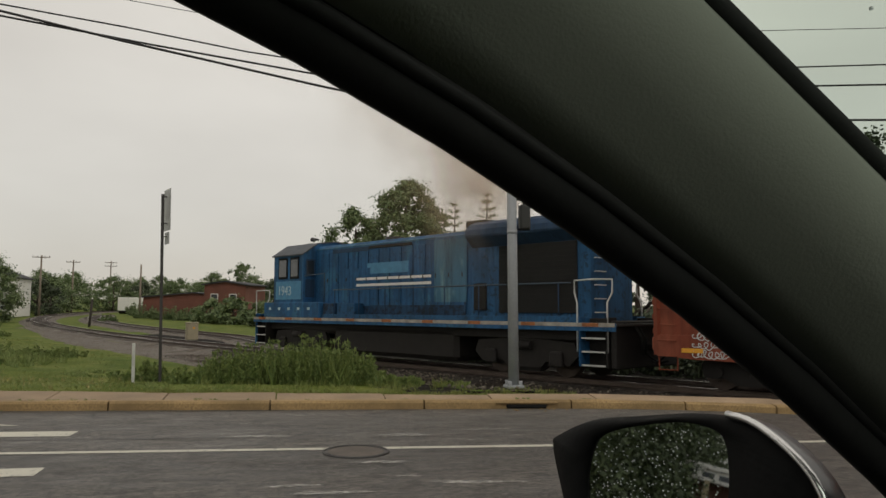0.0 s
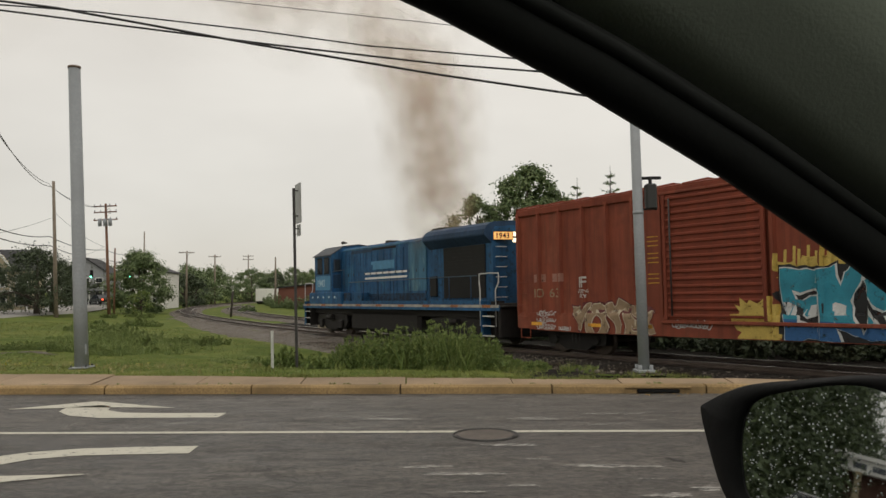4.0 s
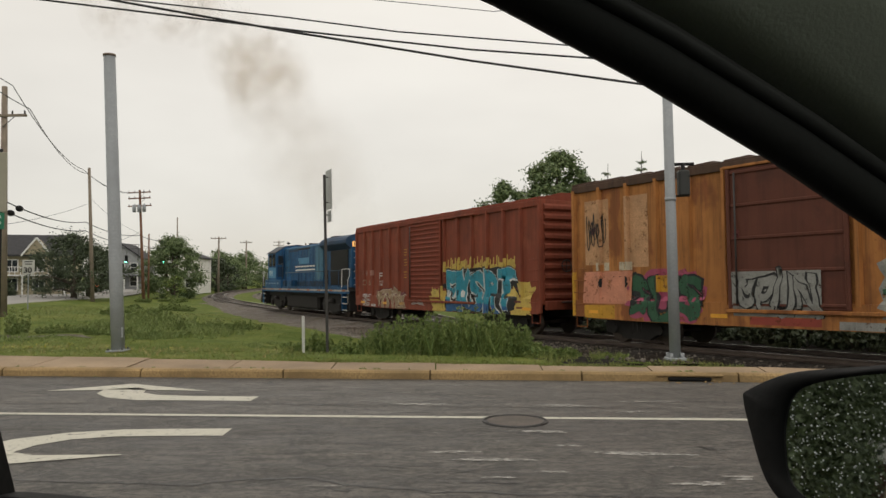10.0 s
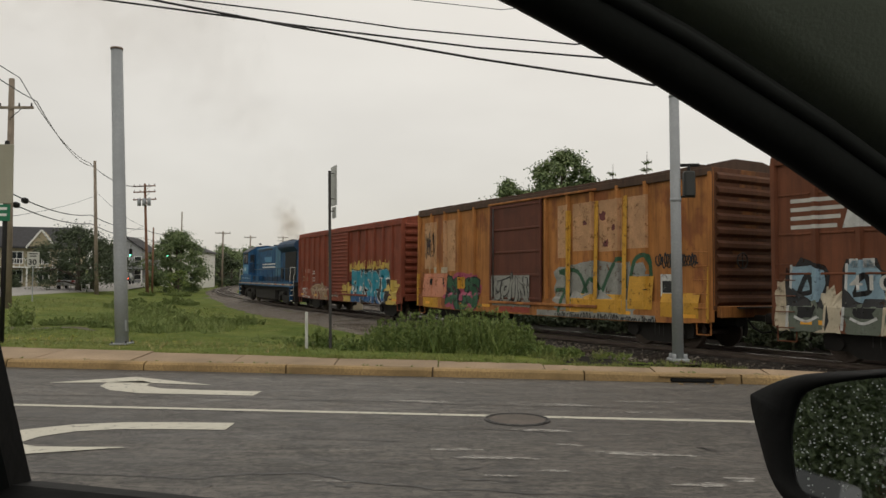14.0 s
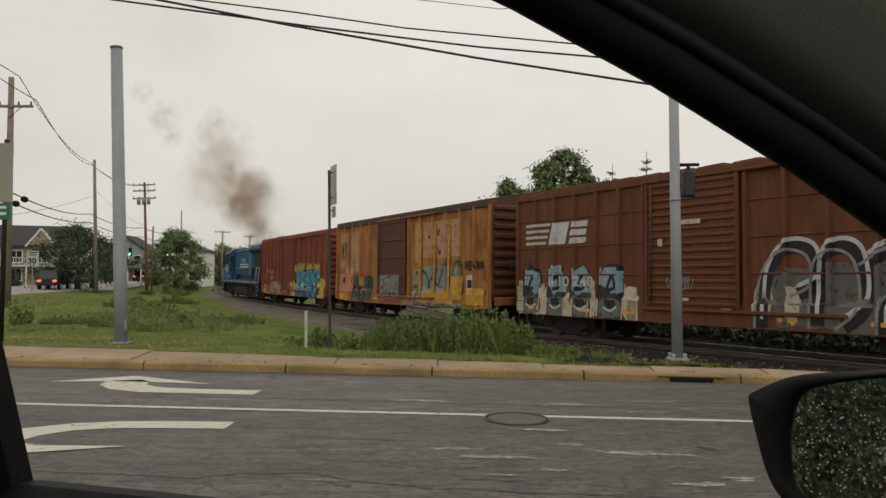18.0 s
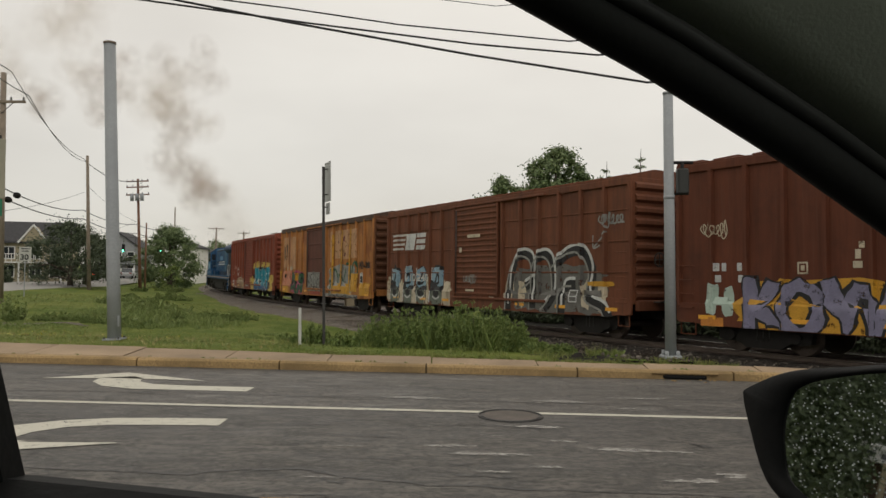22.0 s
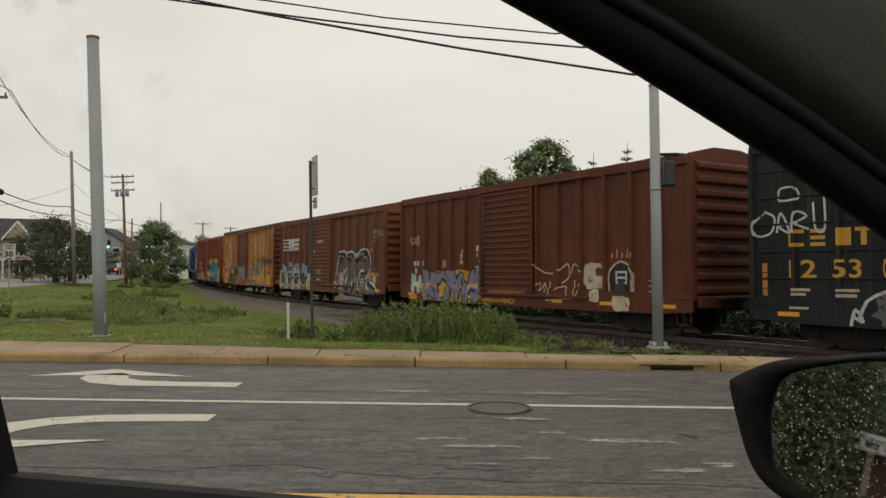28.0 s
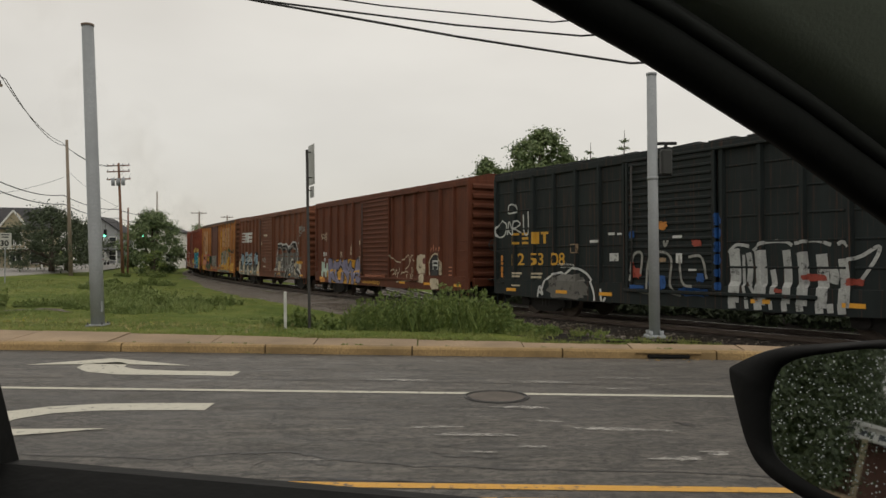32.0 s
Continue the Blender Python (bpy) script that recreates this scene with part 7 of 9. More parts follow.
M_HEADLIT = glow("lit_headlight", (1.0, 0.93, 0.78), 4.0)
M_TAILOFF = plain("red_lamp_plastic", (0.22, 0.02, 0.015), 0.3, vary=0.1)
M_TAILLIT = glow("lit_tail_lamp", (1.0, 0.10, 0.04), 2.5)
P_SILVER = plain("silver_car_paint", (0.42, 0.43, 0.44), 0.3, 0.4, vary=0.05)
P_DARK = plain("dark_car_paint", (0.02, 0.022, 0.028), 0.25, vary=0.1)
P_WHITE = plain("white_car_paint", (0.65, 0.65, 0.64), 0.3, vary=0.05)
CARS = []
for paint, label, suv, off, legs in (
        (P_DARK, "dark car driving away with red tail lamps", False, 2.3, ((0, 2), (3, 14), (5, 49), (5.6, 60), (6, 65), (7, 71), (8, 77), (9, 80), (12, 84), (14, 92), (20, 112), (32, 152))),
        (P_SILVER, "silver saloon car driving away up the street", False, 2.3, ((0, -5), (9, -4), (10.5, 16), (12, 48), (12.5, 51), (13, 55), (13.5, 59.5), (14, 63), (16, 74), (18, 85), (20, 94), (26, 112), (32, 144))),
        (P_DARK, "dark tall car driving away with glowing lamps", True, 2.3, ((0, -12), (12, -11), (14, -3), (15.6, 30), (16.6, 45.5), (17.2, 50), (18, 57), (19, 64), (20, 70), (21, 77), (22, 81), (24, 86), (28, 100), (32, 130))),
        (P_SILVER, "silver tall car driving away up the street", True, 2.3, ((0, -19), (20, -18), (22.5, 0), (25, 49), (26, 60), (27.6, 72), (29, 80), (32, 92))),
        (P_DARK, "dark car waiting at the signals with red lamps", False, 2.3, ((0, 103), (7, 103), (8, 105), (10, 120), (12, 146), (16, 180), (32, 184))),
        (P_WHITE, "white car with lit headlights", False, 6.6, ((0, 139), (9, 137), (20, 134), (28, 130), (30, 120), (32, 104)))):
    CARS.append((street_car(paint, label, suv=suv, lit=paint is not P_SILVER), off, legs))

# ---- grass ----
def grass():
    rng = np.random.default_rng(12)
    n = 80000
    x = rng.uniform(-17, 8, n)
    d = rng.random(n) ** 1.7 * 13
    y = np.array([walk_y(v) for v in x]) + 0.02 + d
    z = np.array([ground_z(a, b) for a, b in zip(x, y)])
    hgt = (0.012 + 0.034 * rng.random(n)) * (1 + 0.04 * d)
    # nothing grows on the ballast
    pts = np.array([track(s, 0)[0][:2] for s in np.arange(5, 45, 1.0)])
    dist = np.min(np.hypot(x[:, None] - pts[None, :, 0], y[:, None] - pts[None, :, 1]), axis=1)
    wy = np.array([walk_y(v) for v in x])
    ok = (dist > 4.2) & ~((x > 1.2) & (y > wy + 0.25 + 0.5 * rng.random(n)))
    x, y, z, hgt = x[ok], y[ok], z[ok], hgt[ok]
    n = len(x)
    a = rng.random(n) * 6.283
    w = 0.004 + 0.007 * rng.random(n)
    lean = rng.normal(size=(n, 2)) * 0.03
    p = np.stack([x, y, z - 0.01], 1)
    side = np.stack([np.cos(a) * w, np.sin(a) * w, np.zeros(n)], 1)
    tip = p + np.stack([lean[:, 0], lean[:, 1], hgt], 1)
    v = np.stack([p - side, p + side, tip], 1).reshape(-1, 3)
    me = bpy.data.meshes.new("grass")
    me.from_pydata(v.tolist(), [], np.arange(n * 3).reshape(-1, 3).tolist())
    me.materials.append(M_GRASS)
    tagged(new("grass", me), "short green grass along the sidewalk", "grass", kind="stuff")


grass()


def meadow():
    """Coarser grass on the open ground behind the verge."""
    rng = np.random.default_rng(44)
    n = 60000
    x, y = rng.uniform(-27, 4, n), 14.5 + 40 * rng.random(n) ** 1.4
    pts = np.array([track(s, 0)[0][:2] for s in np.arange(5, 90, 1.0)])
    dist = np.min(np.hypot(x[:, None] - pts[None, :, 0], y[:, None] - pts[None, :, 1]), axis=1)
    street = np.interp(y, [p[1] for p in STREET], [p[0] for p in STREET])
    ok = (dist > 5.2) & (x > street + 0.8) & (x < np.interp(y, [14, 60], [1.0, -14.0]))
    x, y = x[ok], y[ok]
    n = len(x)
    z = np.array([ground_z(a, b) for a, b in zip(x, y)])
    h = (0.012 + 0.04 * rng.random(n)) * (0.7 + 0.02 * y)
    a = rng.random(n) * 6.283
    w = (0.006 + 0.008 * rng.random(n)) * (0.5 + 0.03 * y)
    p = np.stack([x, y, z - 0.01], 1)
    side = np.stack([np.cos(a) * w, np.sin(a) * w, np.zeros(n)], 1)
    tip = p + np.stack([rng.normal(size=n) * 0.06, rng.normal(size=n) * 0.06, h], 1)
    v = np.stack([p - side, p + side, tip], 1).reshape(-1, 3)
    me = bpy.data.meshes.new("meadow_grass")
    me.from_pydata(v.tolist(), [], np.arange(n * 3).reshape(-1, 3).tolist())
    me.materials.append(M_GRASS)
    tagged(new("meadow_grass", me), "uneven green grass on open ground", "grass", kind="stuff")


meadow()


def gravel_bed():
    """Dark cinders and stones between the ballast and the grass."""
    for s0, s1, stone in ((9.0, 31.0, M_CINDERSHADE), (31.0, 96.0, M_GRAVEL)):
        bm = bmesh.new()
        rows = []
        s = s0
        while s <= s1:
            row = []
            wide = 4.9 - 2.2 * smooth01((s - 58) / 30) + 5.0 * smooth01((36 - s) / 10) + 0.7 * noise.noise((s * 0.4, 3.0, 0))
            for j in range(7):
                o = 2.0 + (wide - 2.0) * j / 6
                p, _ = track(s, o)
                if p.y < walk_y(p.x) + 0.25:
                    p.y = walk_y(p.x) + 0.25
                row.append(bm.verts.new((p.x, p.y, max(ground_z(p.x, p.y) + 0.035, rail_z(s) - 0.45 if j == 0 else -9) - (0.05 if j == 6 else 0))))
            rows.append(row)
            s += 0.5
        for a, b in zip(rows, rows[1:]):
            for j in range(6):
                bm.faces.new((a[j], a[j + 1], b[j + 1], b[j]))
        bmesh.ops.recalc_face_normals(bm, faces=bm.faces[:])
        tagged(part("gravel", bm, stone, smooth=True), "dark gravel and cinders beside the railway" if stone is M_CINDERSHADE else "grey-brown gravel bank beside the railway", "gravel", kind="structure")
    rng = np.random.default_rng(31)
    vs, fs = [], []
    base = np.array([(1, 0, 0), (-1, 0, 0), (0, 1, 0), (0, -1, 0), (0, 0, 0.8), (0, 0, -0.8)], float)
    tri = ((0, 2, 4), (2, 1, 4), (1, 3, 4), (3, 0, 4), (2, 0, 5), (1, 2, 5), (3, 1, 5), (0, 3, 5))
    for _ in range(7500):
        s = rng.uniform(12, 48)
        o = rng.uniform(1.3, 8.5 if s < 32 else 4.2)
        p, _a = track(s, o)
        if p.y < walk_y(p.x) + 0.3:
            continue
        z = max(ground_z(p.x, p.y) + 0.04, rail_z(s) - 0.15 - 0.16 * max(0, o - 1.3) if o < 2.4 else -9)
        r = rng.uniform(0.02, 0.055)
        n0 = len(vs)
        vs.extend((base * r * rng.uniform(0.6, 1.2, 3) + rng.normal(size=(6, 3)) * r * 0.15 + np.array([p.x, p.y, z])).tolist())
        fs.extend([tuple(n0 + q for q in f) for f in tri])
    me = bpy.data.meshes.new("loose_stones")
    me.from_pydata(vs, [], fs)
    me.materials.append(M_BALLASTSHADE)
    me.materials[0] = M_GRAVEL
    tagged(new("loose_stones", me), "loose grey stones beside the railway", "stones", kind="stuff")


gravel_bed()


# ---- kerb drain, tufts in the joints, flowers ----
def kerb_drain():
    d = empty("storm_drain", pose(3.62, kerb_y(3.62) - 0.008, -0.012, 0, 0, -5.5), "dark storm drain slot under the worn kerb", "drain")
    # solid dark block stands in for the shaded hollow of the slot
    part("slot_shade_block", boxbm((0, 0, 0.050), (0.62, 0.03, 0.066), 0.02), M_RUBBER, d)
    part("lip", boxbm((0, -0.004, 0.100), (0.95, 0.05, 0.040), 0.014), M_KERB, d)
    part("apron", boxbm((0.05, -0.18, 0.004), (1.15, 0.30, 0.012), 0.004), M_TAR, d)
    rng = random.Random(3)
    for k in range(9):
        bm = bmesh.new()
        bmesh.ops.create_icosphere(bm, subdivisions=1, radius=rng.uniform(0.012, 0.03))
        for v in bm.verts:
            v.co = Vector((v.co.x + rng.uniform(-0.003, 0.003), v.co.y, v.co.z * 0.6))
        part("rubble", bm, M_KERB, d).matrix_basis = pose(rng.uniform(-0.6, 0.7), rng.uniform(-0.3, -0.06), 0.016)


def blades(name, label, spots, seed, material, wide=1.0):
    """Tufts of grass: spots are (x, y, z, radius, height, count)."""
    rng = np.random.default_rng(seed)
    vs = []
    for x, y, z, r, h, n in spots:
        a, q = rng.random(n) * 6.283, np.sqrt(rng.random(n)) * r
        p = np.stack([x + np.cos(a) * q, y + np.sin(a) * q, np.full(n, z - 0.01)], 1)
        t = rng.random(n) * 6.283
        w = (0.004 + 0.005 * rng.random(n)) * wide
        side = np.stack([np.cos(t) * w, np.sin(t) * w, np.zeros(n)], 1)
        lean = rng.normal(size=(n, 2)) * 0.35 * h
        tip = p + np.stack([lean[:, 0], lean[:, 1], h * (0.4 + 0.8 * rng.random(n))], 1)
        vs.append(np.stack([p - side, p + side, tip], 1).reshape(-1, 3))
    v = np.concatenate(vs)
    me = bpy.data.meshes.new(name)
    me.from_pydata(v.tolist(), [], np.arange(len(v)).reshape(-1, 3).tolist())
    me.materials.append(material)
    tagged(new(name, me), label, "grass", kind="stuff")


def tufts():
    rng = random.Random(91)
    spots = []
    for _ in range(150):
        x = -2 + 11 * rng.random() ** 1.5
        y = walk_y(x) + abs(rng.gauss(0.05, 0.14))
        spots.append((x, y, ground_z(x, y), rng.uniform(0.04, 0.14), rng.uniform(0.03, 0.10), 40))
    for _ in range(60):
        x = rng.uniform(-3, 8)
        y = walk_y(x) + rng.uniform(0.2, 2.2)
        spots.append((x, y, ground_z(x, y) + 0.03, rng.uniform(0.05, 0.2), rng.uniform(0.04, 0.14), 34))
    for _ in range(45):
        x = rng.uniform(1.4, 9.5)
        y = walk_y(x) + 0.2 + abs(rng.gauss(0, 1.3))
        spots.append((x, y, ground_z(x, y) + 0.03, rng.uniform(0.08, 0.26), rng.uniform(0.05, 0.2), 40))
    blades("verge_tufts", "tufts of grass at the back of the sidewalk", spots, 5, M_GRASS)
    spots = []
    for _ in range(70):
        x = rng.uniform(-12, 8)
        k = rng.choice((0.02, 0.195, 0.195, 0.2))
        spots.append((x, kerb_y(x) + k, 0.0 if k < 0.1 else 0.115, rng.uniform(0.02, 0.07), rng.uniform(0.015, 0.045), 26))
    blades("joint_tufts", "small green tufts in the kerb joints", spots, 6, M_WEED)
    # dandelions and dry stems in the grass
    spots = []
    for _ in range(500):
        x, d = rng.uniform(-17, -2.5), rng.random() ** 1.3 * 11
        y = walk_y(x) + 0.1 + d
        spots.append((x, y, ground_z(x, y) + 0.05, 0.02, 0.09, 4))
    blades("dry_stems", "thin straw-coloured stems in the grass", spots, 7, leaf_mat("dry_stem", (0.30, 0.24, 0.10), (0.42, 0.36, 0.16)))


def weed_patches():
    rng = random.Random(17)
    # broad-leaved weeds in drifts over the open ground
    clumps = [(-15.9, 28.5, 0.55, 0.95)]
    for cx, cy, rx, ry, h, m in ((-11.2, 29.0, 1.5, 1.6, 0.55, 6), (-10.2, 33.0, 2.0, 2.4, 0.70, 9), (-13.6, 36.5, 2.2, 2.6, 0.75, 9), (-14.4, 30.0, 1.8, 1.4, 0.5, 5), (-17.0, 44.0, 2.6, 3.5, 0.9, 8), (-21.5, 58.0, 2.4, 5.0, 0.9, 6), (-29.0, 80.0, 2.0, 4.0, 1.1, 5)):
        for _ in range(m):
            a, r = rng.random() * 6.283, math.sqrt(rng.random())
            clumps.append((cx + math.cos(a) * r * rx, cy + math.sin(a) * r * ry, rng.uniform(0.5, 1.0), h * rng.uniform(0.35, 0.8) * (1.1 - 0.5 * r)))
    for i, (x, y, r, h) in enumerate(clumps):
        bush((x, y, ground_z(x, y)), r, r * 0.9, h, "leafy green weeds standing in the grass", 500 + i, M_MEADOW, n=24, leaf=0.020 + 0.0005 * y, density=26, name="weed_clump", long=2.0, upright=0.7, thin=0.9)
    bm = bmesh.new()
    prev = None
    for i in range(13):
        x = -17.2 + 0.4 * i
        y = 27.6 + 0.5 * math.sin(i * 0.9)
        e = (0.25 + 0.35 * rng.random()) * math.sin(math.pi * (i + 0.4) / 13)
        q = [bm.verts.new((x, y + o, ground_z(x, y + o) + 0.02)) for o in (-e, e)]
        if prev:
            bm.faces.new((prev[0], q[0], q[1], prev[1]))
        prev = q
    tagged(part("bare_earth", bm, M_GRAVEL, smooth=True), "bare stony earth showing through the grass", "ground", kind="structure")
    spots = []
    for _ in range(160):
        x, y = rng.gauss(-12.3, 2.6), rng.uniform(17, 25)
        spots.append((x, y, ground_z(x, y) + 0.05, 0.05, 0.06, 3))
    blades("wild_flowers", "small yellow wild flowers in the grass", spots, 10, leaf_mat("yellow_petal", (0.5, 0.42, 0.05), (0.62, 0.58, 0.2)), 3.0)
    spots = []
    for cx, cy, rx, ry, h, m in ((-10.5, 31.0, 2.6, 4.0, 0.30, 110), (-13.5, 34.0, 2.6, 4.0, 0.32, 110), (-15.2, 26.5, 2.2, 1.5, 0.16, 60), (-5.6, 26.5, 1.4, 1.2, 0.12, 40)):
        for _ in range(m):
            a, r = rng.random() * 6.283, math.sqrt(rng.random())
            x, y = cx + math.cos(a) * r * rx, cy + math.sin(a) * r * ry
            spots.append((x, y, ground_z(x, y), rng.uniform(0.12, 0.3), h * rng.uniform(0.6, 1.5) * (1.1 - 0.6 * r), 40))
    blades("weed_patch", "rough green weeds standing in the grass", spots, 8, M_MEADOW, 2.4)
    spots = []
    for _ in range(190):
        x = rng.uniform(-1.5, 1.55)
        y = 14.75 - 0.22 * (x + 1.2) + rng.gauss(0, 0.24)
        hh = (0.62 + 0.2 * math.exp(-((x - 0.6) / 0.5) ** 2)) * rng.uniform(0.45, 1.12) * (1 - 0.3 * abs(x) / 1.6)
        spots.append((x, y, ground_z(x, y), 0.10, hh, 16))
    blades("weed_patch", "tall wispy weeds at the sidewalk edge", spots, 9, M_WEED, 1.5)


kerb_drain()
tufts()
weed_patches()


# ---- lettering and graffiti on the wagons ----
def spray(name, col, vary=0.22):
    """Sprayed paint, worn through in places."""
    m = plain(name, col, 0.6, vary=vary, scale=2.5, fine=30, bmp=0.05)
    nt = m.node_tree
    out, b = nt.nodes["Material Output"], nt.nodes["Principled BSDF"]
    gone = ramp(nt, noise_node(nt, 4.5, 7.0, 0.72), 0.55, 0.69, c1=(0.8, 0.8, 0.8, 1))
    mx = nt.nodes.new("ShaderNodeMixShader")
    tr = nt.nodes.new("ShaderNodeBsdfTransparent")
    nt.links.new(gone, mx.inputs[0])
    nt.links.new(b.outputs[0], mx.inputs[1])
    nt.links.new(tr.outputs[0], mx.inputs[2])
    nt.links.new(mx.outputs[0], out.inputs["Surface"])
    return m


S_TEAL = spray("teal_spray", (0.02, 0.24, 0.33))
S_BLUE = spray("blue_spray", (0.02, 0.10, 0.26))
S_BLACK = spray("black_spray", (0.008, 0.008, 0.009))
S_YELLOW = spray("yellow_spray", (0.55, 0.40, 0.09))
S_WHITE = spray("white_spray", (0.55, 0.56, 0.55))
S_SILVER = spray("silver_spray", (0.27, 0.27, 0.25), 0.35)
S_BEIGE = spray("beige_spray", (0.29, 0.20, 0.12))
S_MAROON = spray("maroon_spray", (0.12, 0.02, 0.02))
S_PINK = spray("pink_spray", (0.34, 0.06, 0.12))
S_SALMON = spray("salmon_paint", (0.55, 0.22, 0.13))
S_GREEN = spray("green_spray", (0.02, 0.085, 0.04))
S_PURPLE = spray("purple_grey_spray", (0.19, 0.18, 0.27))
S_LIGHTBLUE = spray("light_blue_spray", (0.24, 0.36, 0.44))
S_GREY = spray("grey_spray", (0.12, 0.115, 0.105))
S_CREAM = spray("cream_spray", (0.52, 0.45, 0.33))
S_ORANGE = spray("orange_spray", (0.52, 0.20, 0.03))
S_YELLOWPAINT = spray("yellow_wagon_paint", (0.52, 0.27, 0.02))
S_TAN = spray("tan_primer", (0.47, 0.26, 0.13), 0.3)
S_RED = spray("red_spray", (0.30, 0.05, 0.03))
S_DEEPBLUE = spray("deep_blue_spray", (0.01, 0.07, 0.25))
S_MINT = spray("mint_spray", (0.42, 0.52, 0.45))


S_STENCIL = plain("white_stencil_paint", (0.52, 0.51, 0.48), 0.6, vary=0.2)


def wrap(name, bm, wagon, material, lift, label=""):
    """Lays flat paint, drawn in metres from the wagon's front and over the rail, on its ribbed side."""
    car, h, hw, fx, floor = wagon
    info = SIDES[car.name]
    bmesh.ops.bisect_plane(bm, geom=bm.verts[:] + bm.edges[:] + bm.faces[:], plane_co=(0, 0, floor - 0.40), plane_no=(0, 0, 1), clear_inner=True)
    xs = sorted({v.co.x for v in bm.verts})
    lo, hi = xs[0], xs[-1]
    for p in info["posts"]:
        d = h - p
        if lo - 0.1 < d < hi + 0.1:
            for o in (-0.075, -0.045, 0.045, 0.075):
                bmesh.ops.bisect_plane(bm, geom=bm.verts[:] + bm.edges[:] + bm.faces[:], plane_co=(d + o, 0, 0), plane_no=(1, 0, 0))
    zc = floor + 0.165
    bmesh.ops.bisect_plane(bm, geom=bm.verts[:] + bm.edges[:] + bm.faces[:], plane_co=(0, 0, zc), plane_no=(0, 0, 1))
    d0, d1 = info["door"]
    for dd in (d0, d1):
        bmesh.ops.bisect_plane(bm, geom=bm.verts[:] + bm.edges[:] + bm.faces[:], plane_co=(dd, 0, 0), plane_no=(1, 0, 0))
    for v in bm.verts:
        d, z = v.co.x, v.co.z
        y = 0.0
        if d0 - 1e-4 <= d <= d1 + 1e-4 and z > floor:
            y = info["door_y"]
        else:
            for p in info["posts"]:
                q = abs(d - (h - p))
                if q < 0.0755:
                    y = max(y, 0.10 * min(1.0, (0.075 - q) / 0.03))
        if z < zc + 1e-4:
            y = max(y, 0.08)
        v.co = Vector((h - d, hw + y + lift, z))
    bmesh.ops.recalc_face_normals(bm, faces=bm.faces[:])
    up = sum(f.normal.y * f.calc_area() for f in bm.faces)
    if up < 0:
        bmesh.ops.reverse_faces(bm, faces=bm.faces[:])
    return part(name, bm, material, car, label)


def rect(bm, d0, z0, d1, z1, slant=0.0):
    vs = [bm.verts.new(p) for p in ((d0, 0, z0), (d1, 0, z0), (d1 + slant, 0, z1), (d0 + slant, 0, z1))]
    bm.faces.new(vs)


def patchbm(*rects):
    bm = bmesh.new()
    for r in rects:
        rect(bm, *r)
    return bm


def patches(name, rects, wagon, material, lift):
    """Separate painted bars."""
    for r in rects:
        wrap(name, patchbm(r), wagon, material, lift)


def blob(d0, z0, d1, z1, seed, n=26, rough=0.16):
    """An uneven sprayed patch filling a box."""
    rng = random.Random(seed)
    bm = bmesh.new()
    c = bm.verts.new(((d0 + d1) / 2, 0, (z0 + z1) / 2))
    ring = []
    for i in range(n):
        a = 2 * math.pi * i / n
        k = 1 - rough * rng.random()
        cc, ss = math.cos(a), math.sin(a)
        ring.append(bm.verts.new(((d0 + d1) / 2 + (d1 - d0) / 2 * k * math.copysign(abs(cc) ** 0.6, cc), 0, (z0 + z1) / 2 + (z1 - z0) / 2 * k * math.copysign(abs(ss) ** 0.6, ss))))
    for i in range(n):
        bm.faces.new((c, ring[i], ring[(i + 1) % n]))
    return bm


def letters(text, d0, z0, d1, z1, fat=0.0, shear=0.0, wild=0.0):
    """Letters of the built-in font, stretched to fill a box."""
    cu = bpy.data.curves.new("letters", "FONT")
    cu.body, cu.size, cu.offset, cu.resolution_u = text, 1.0, fat, 3
    tmp = bpy.data.objects.new("letters", cu)
    me = bpy.data.meshes.new_from_object(tmp)
    bpy.data.objects.remove(tmp)
    bpy.data.curves.remove(cu)
    bm = bmesh.new()
    bm.from_mesh(me)
    bpy.data.meshes.remove(me)
    x = [v.co.x for v in bm.verts]
    y = [v.co.y for v in bm.verts]
    xa, xb, ya, yb = min(x), max(x), min(y), max(y)
    for v in bm.verts:
        f, g = (v.co.x - xa) / (xb - xa), (v.co.y - ya) / (yb - ya)
        v.co = Vector((d0 + (d1 - d0) * f + shear * g, 0, z0 + (z1 - z0) * g))
    if wild:
        geo = lambda: bm.verts[:] + bm.edges[:] + bm.faces[:]
        for k in range(1, int((d1 - d0) / 0.16)):
            bmesh.ops.bisect_plane(bm, geom=geo(), plane_co=(d0 + 0.16 * k, 0, 0), plane_no=(1, 0, 0))
        for k in range(1, 6):
            bmesh.ops.bisect_plane(bm, geom=geo(), plane_co=(0, 0, z0 + (z1 - z0) * k / 6), plane_no=(0, 0, 1))
        for v in bm.verts:
            x, z = v.co.x, v.co.z
            v.co.x += wild * (0.9 * noise.noise((x * 1.1, z * 1.6, 3.0)) + 0.35 * noise.noise((x * 4.0, z * 4.0, 5.0)))
            v.co.z += wild * (1.1 * noise.noise((x * 1.3, z * 1.2, 9.0)) + 0.35 * noise.noise((x * 4.0, z * 4.0, 1.0)))
    return bm


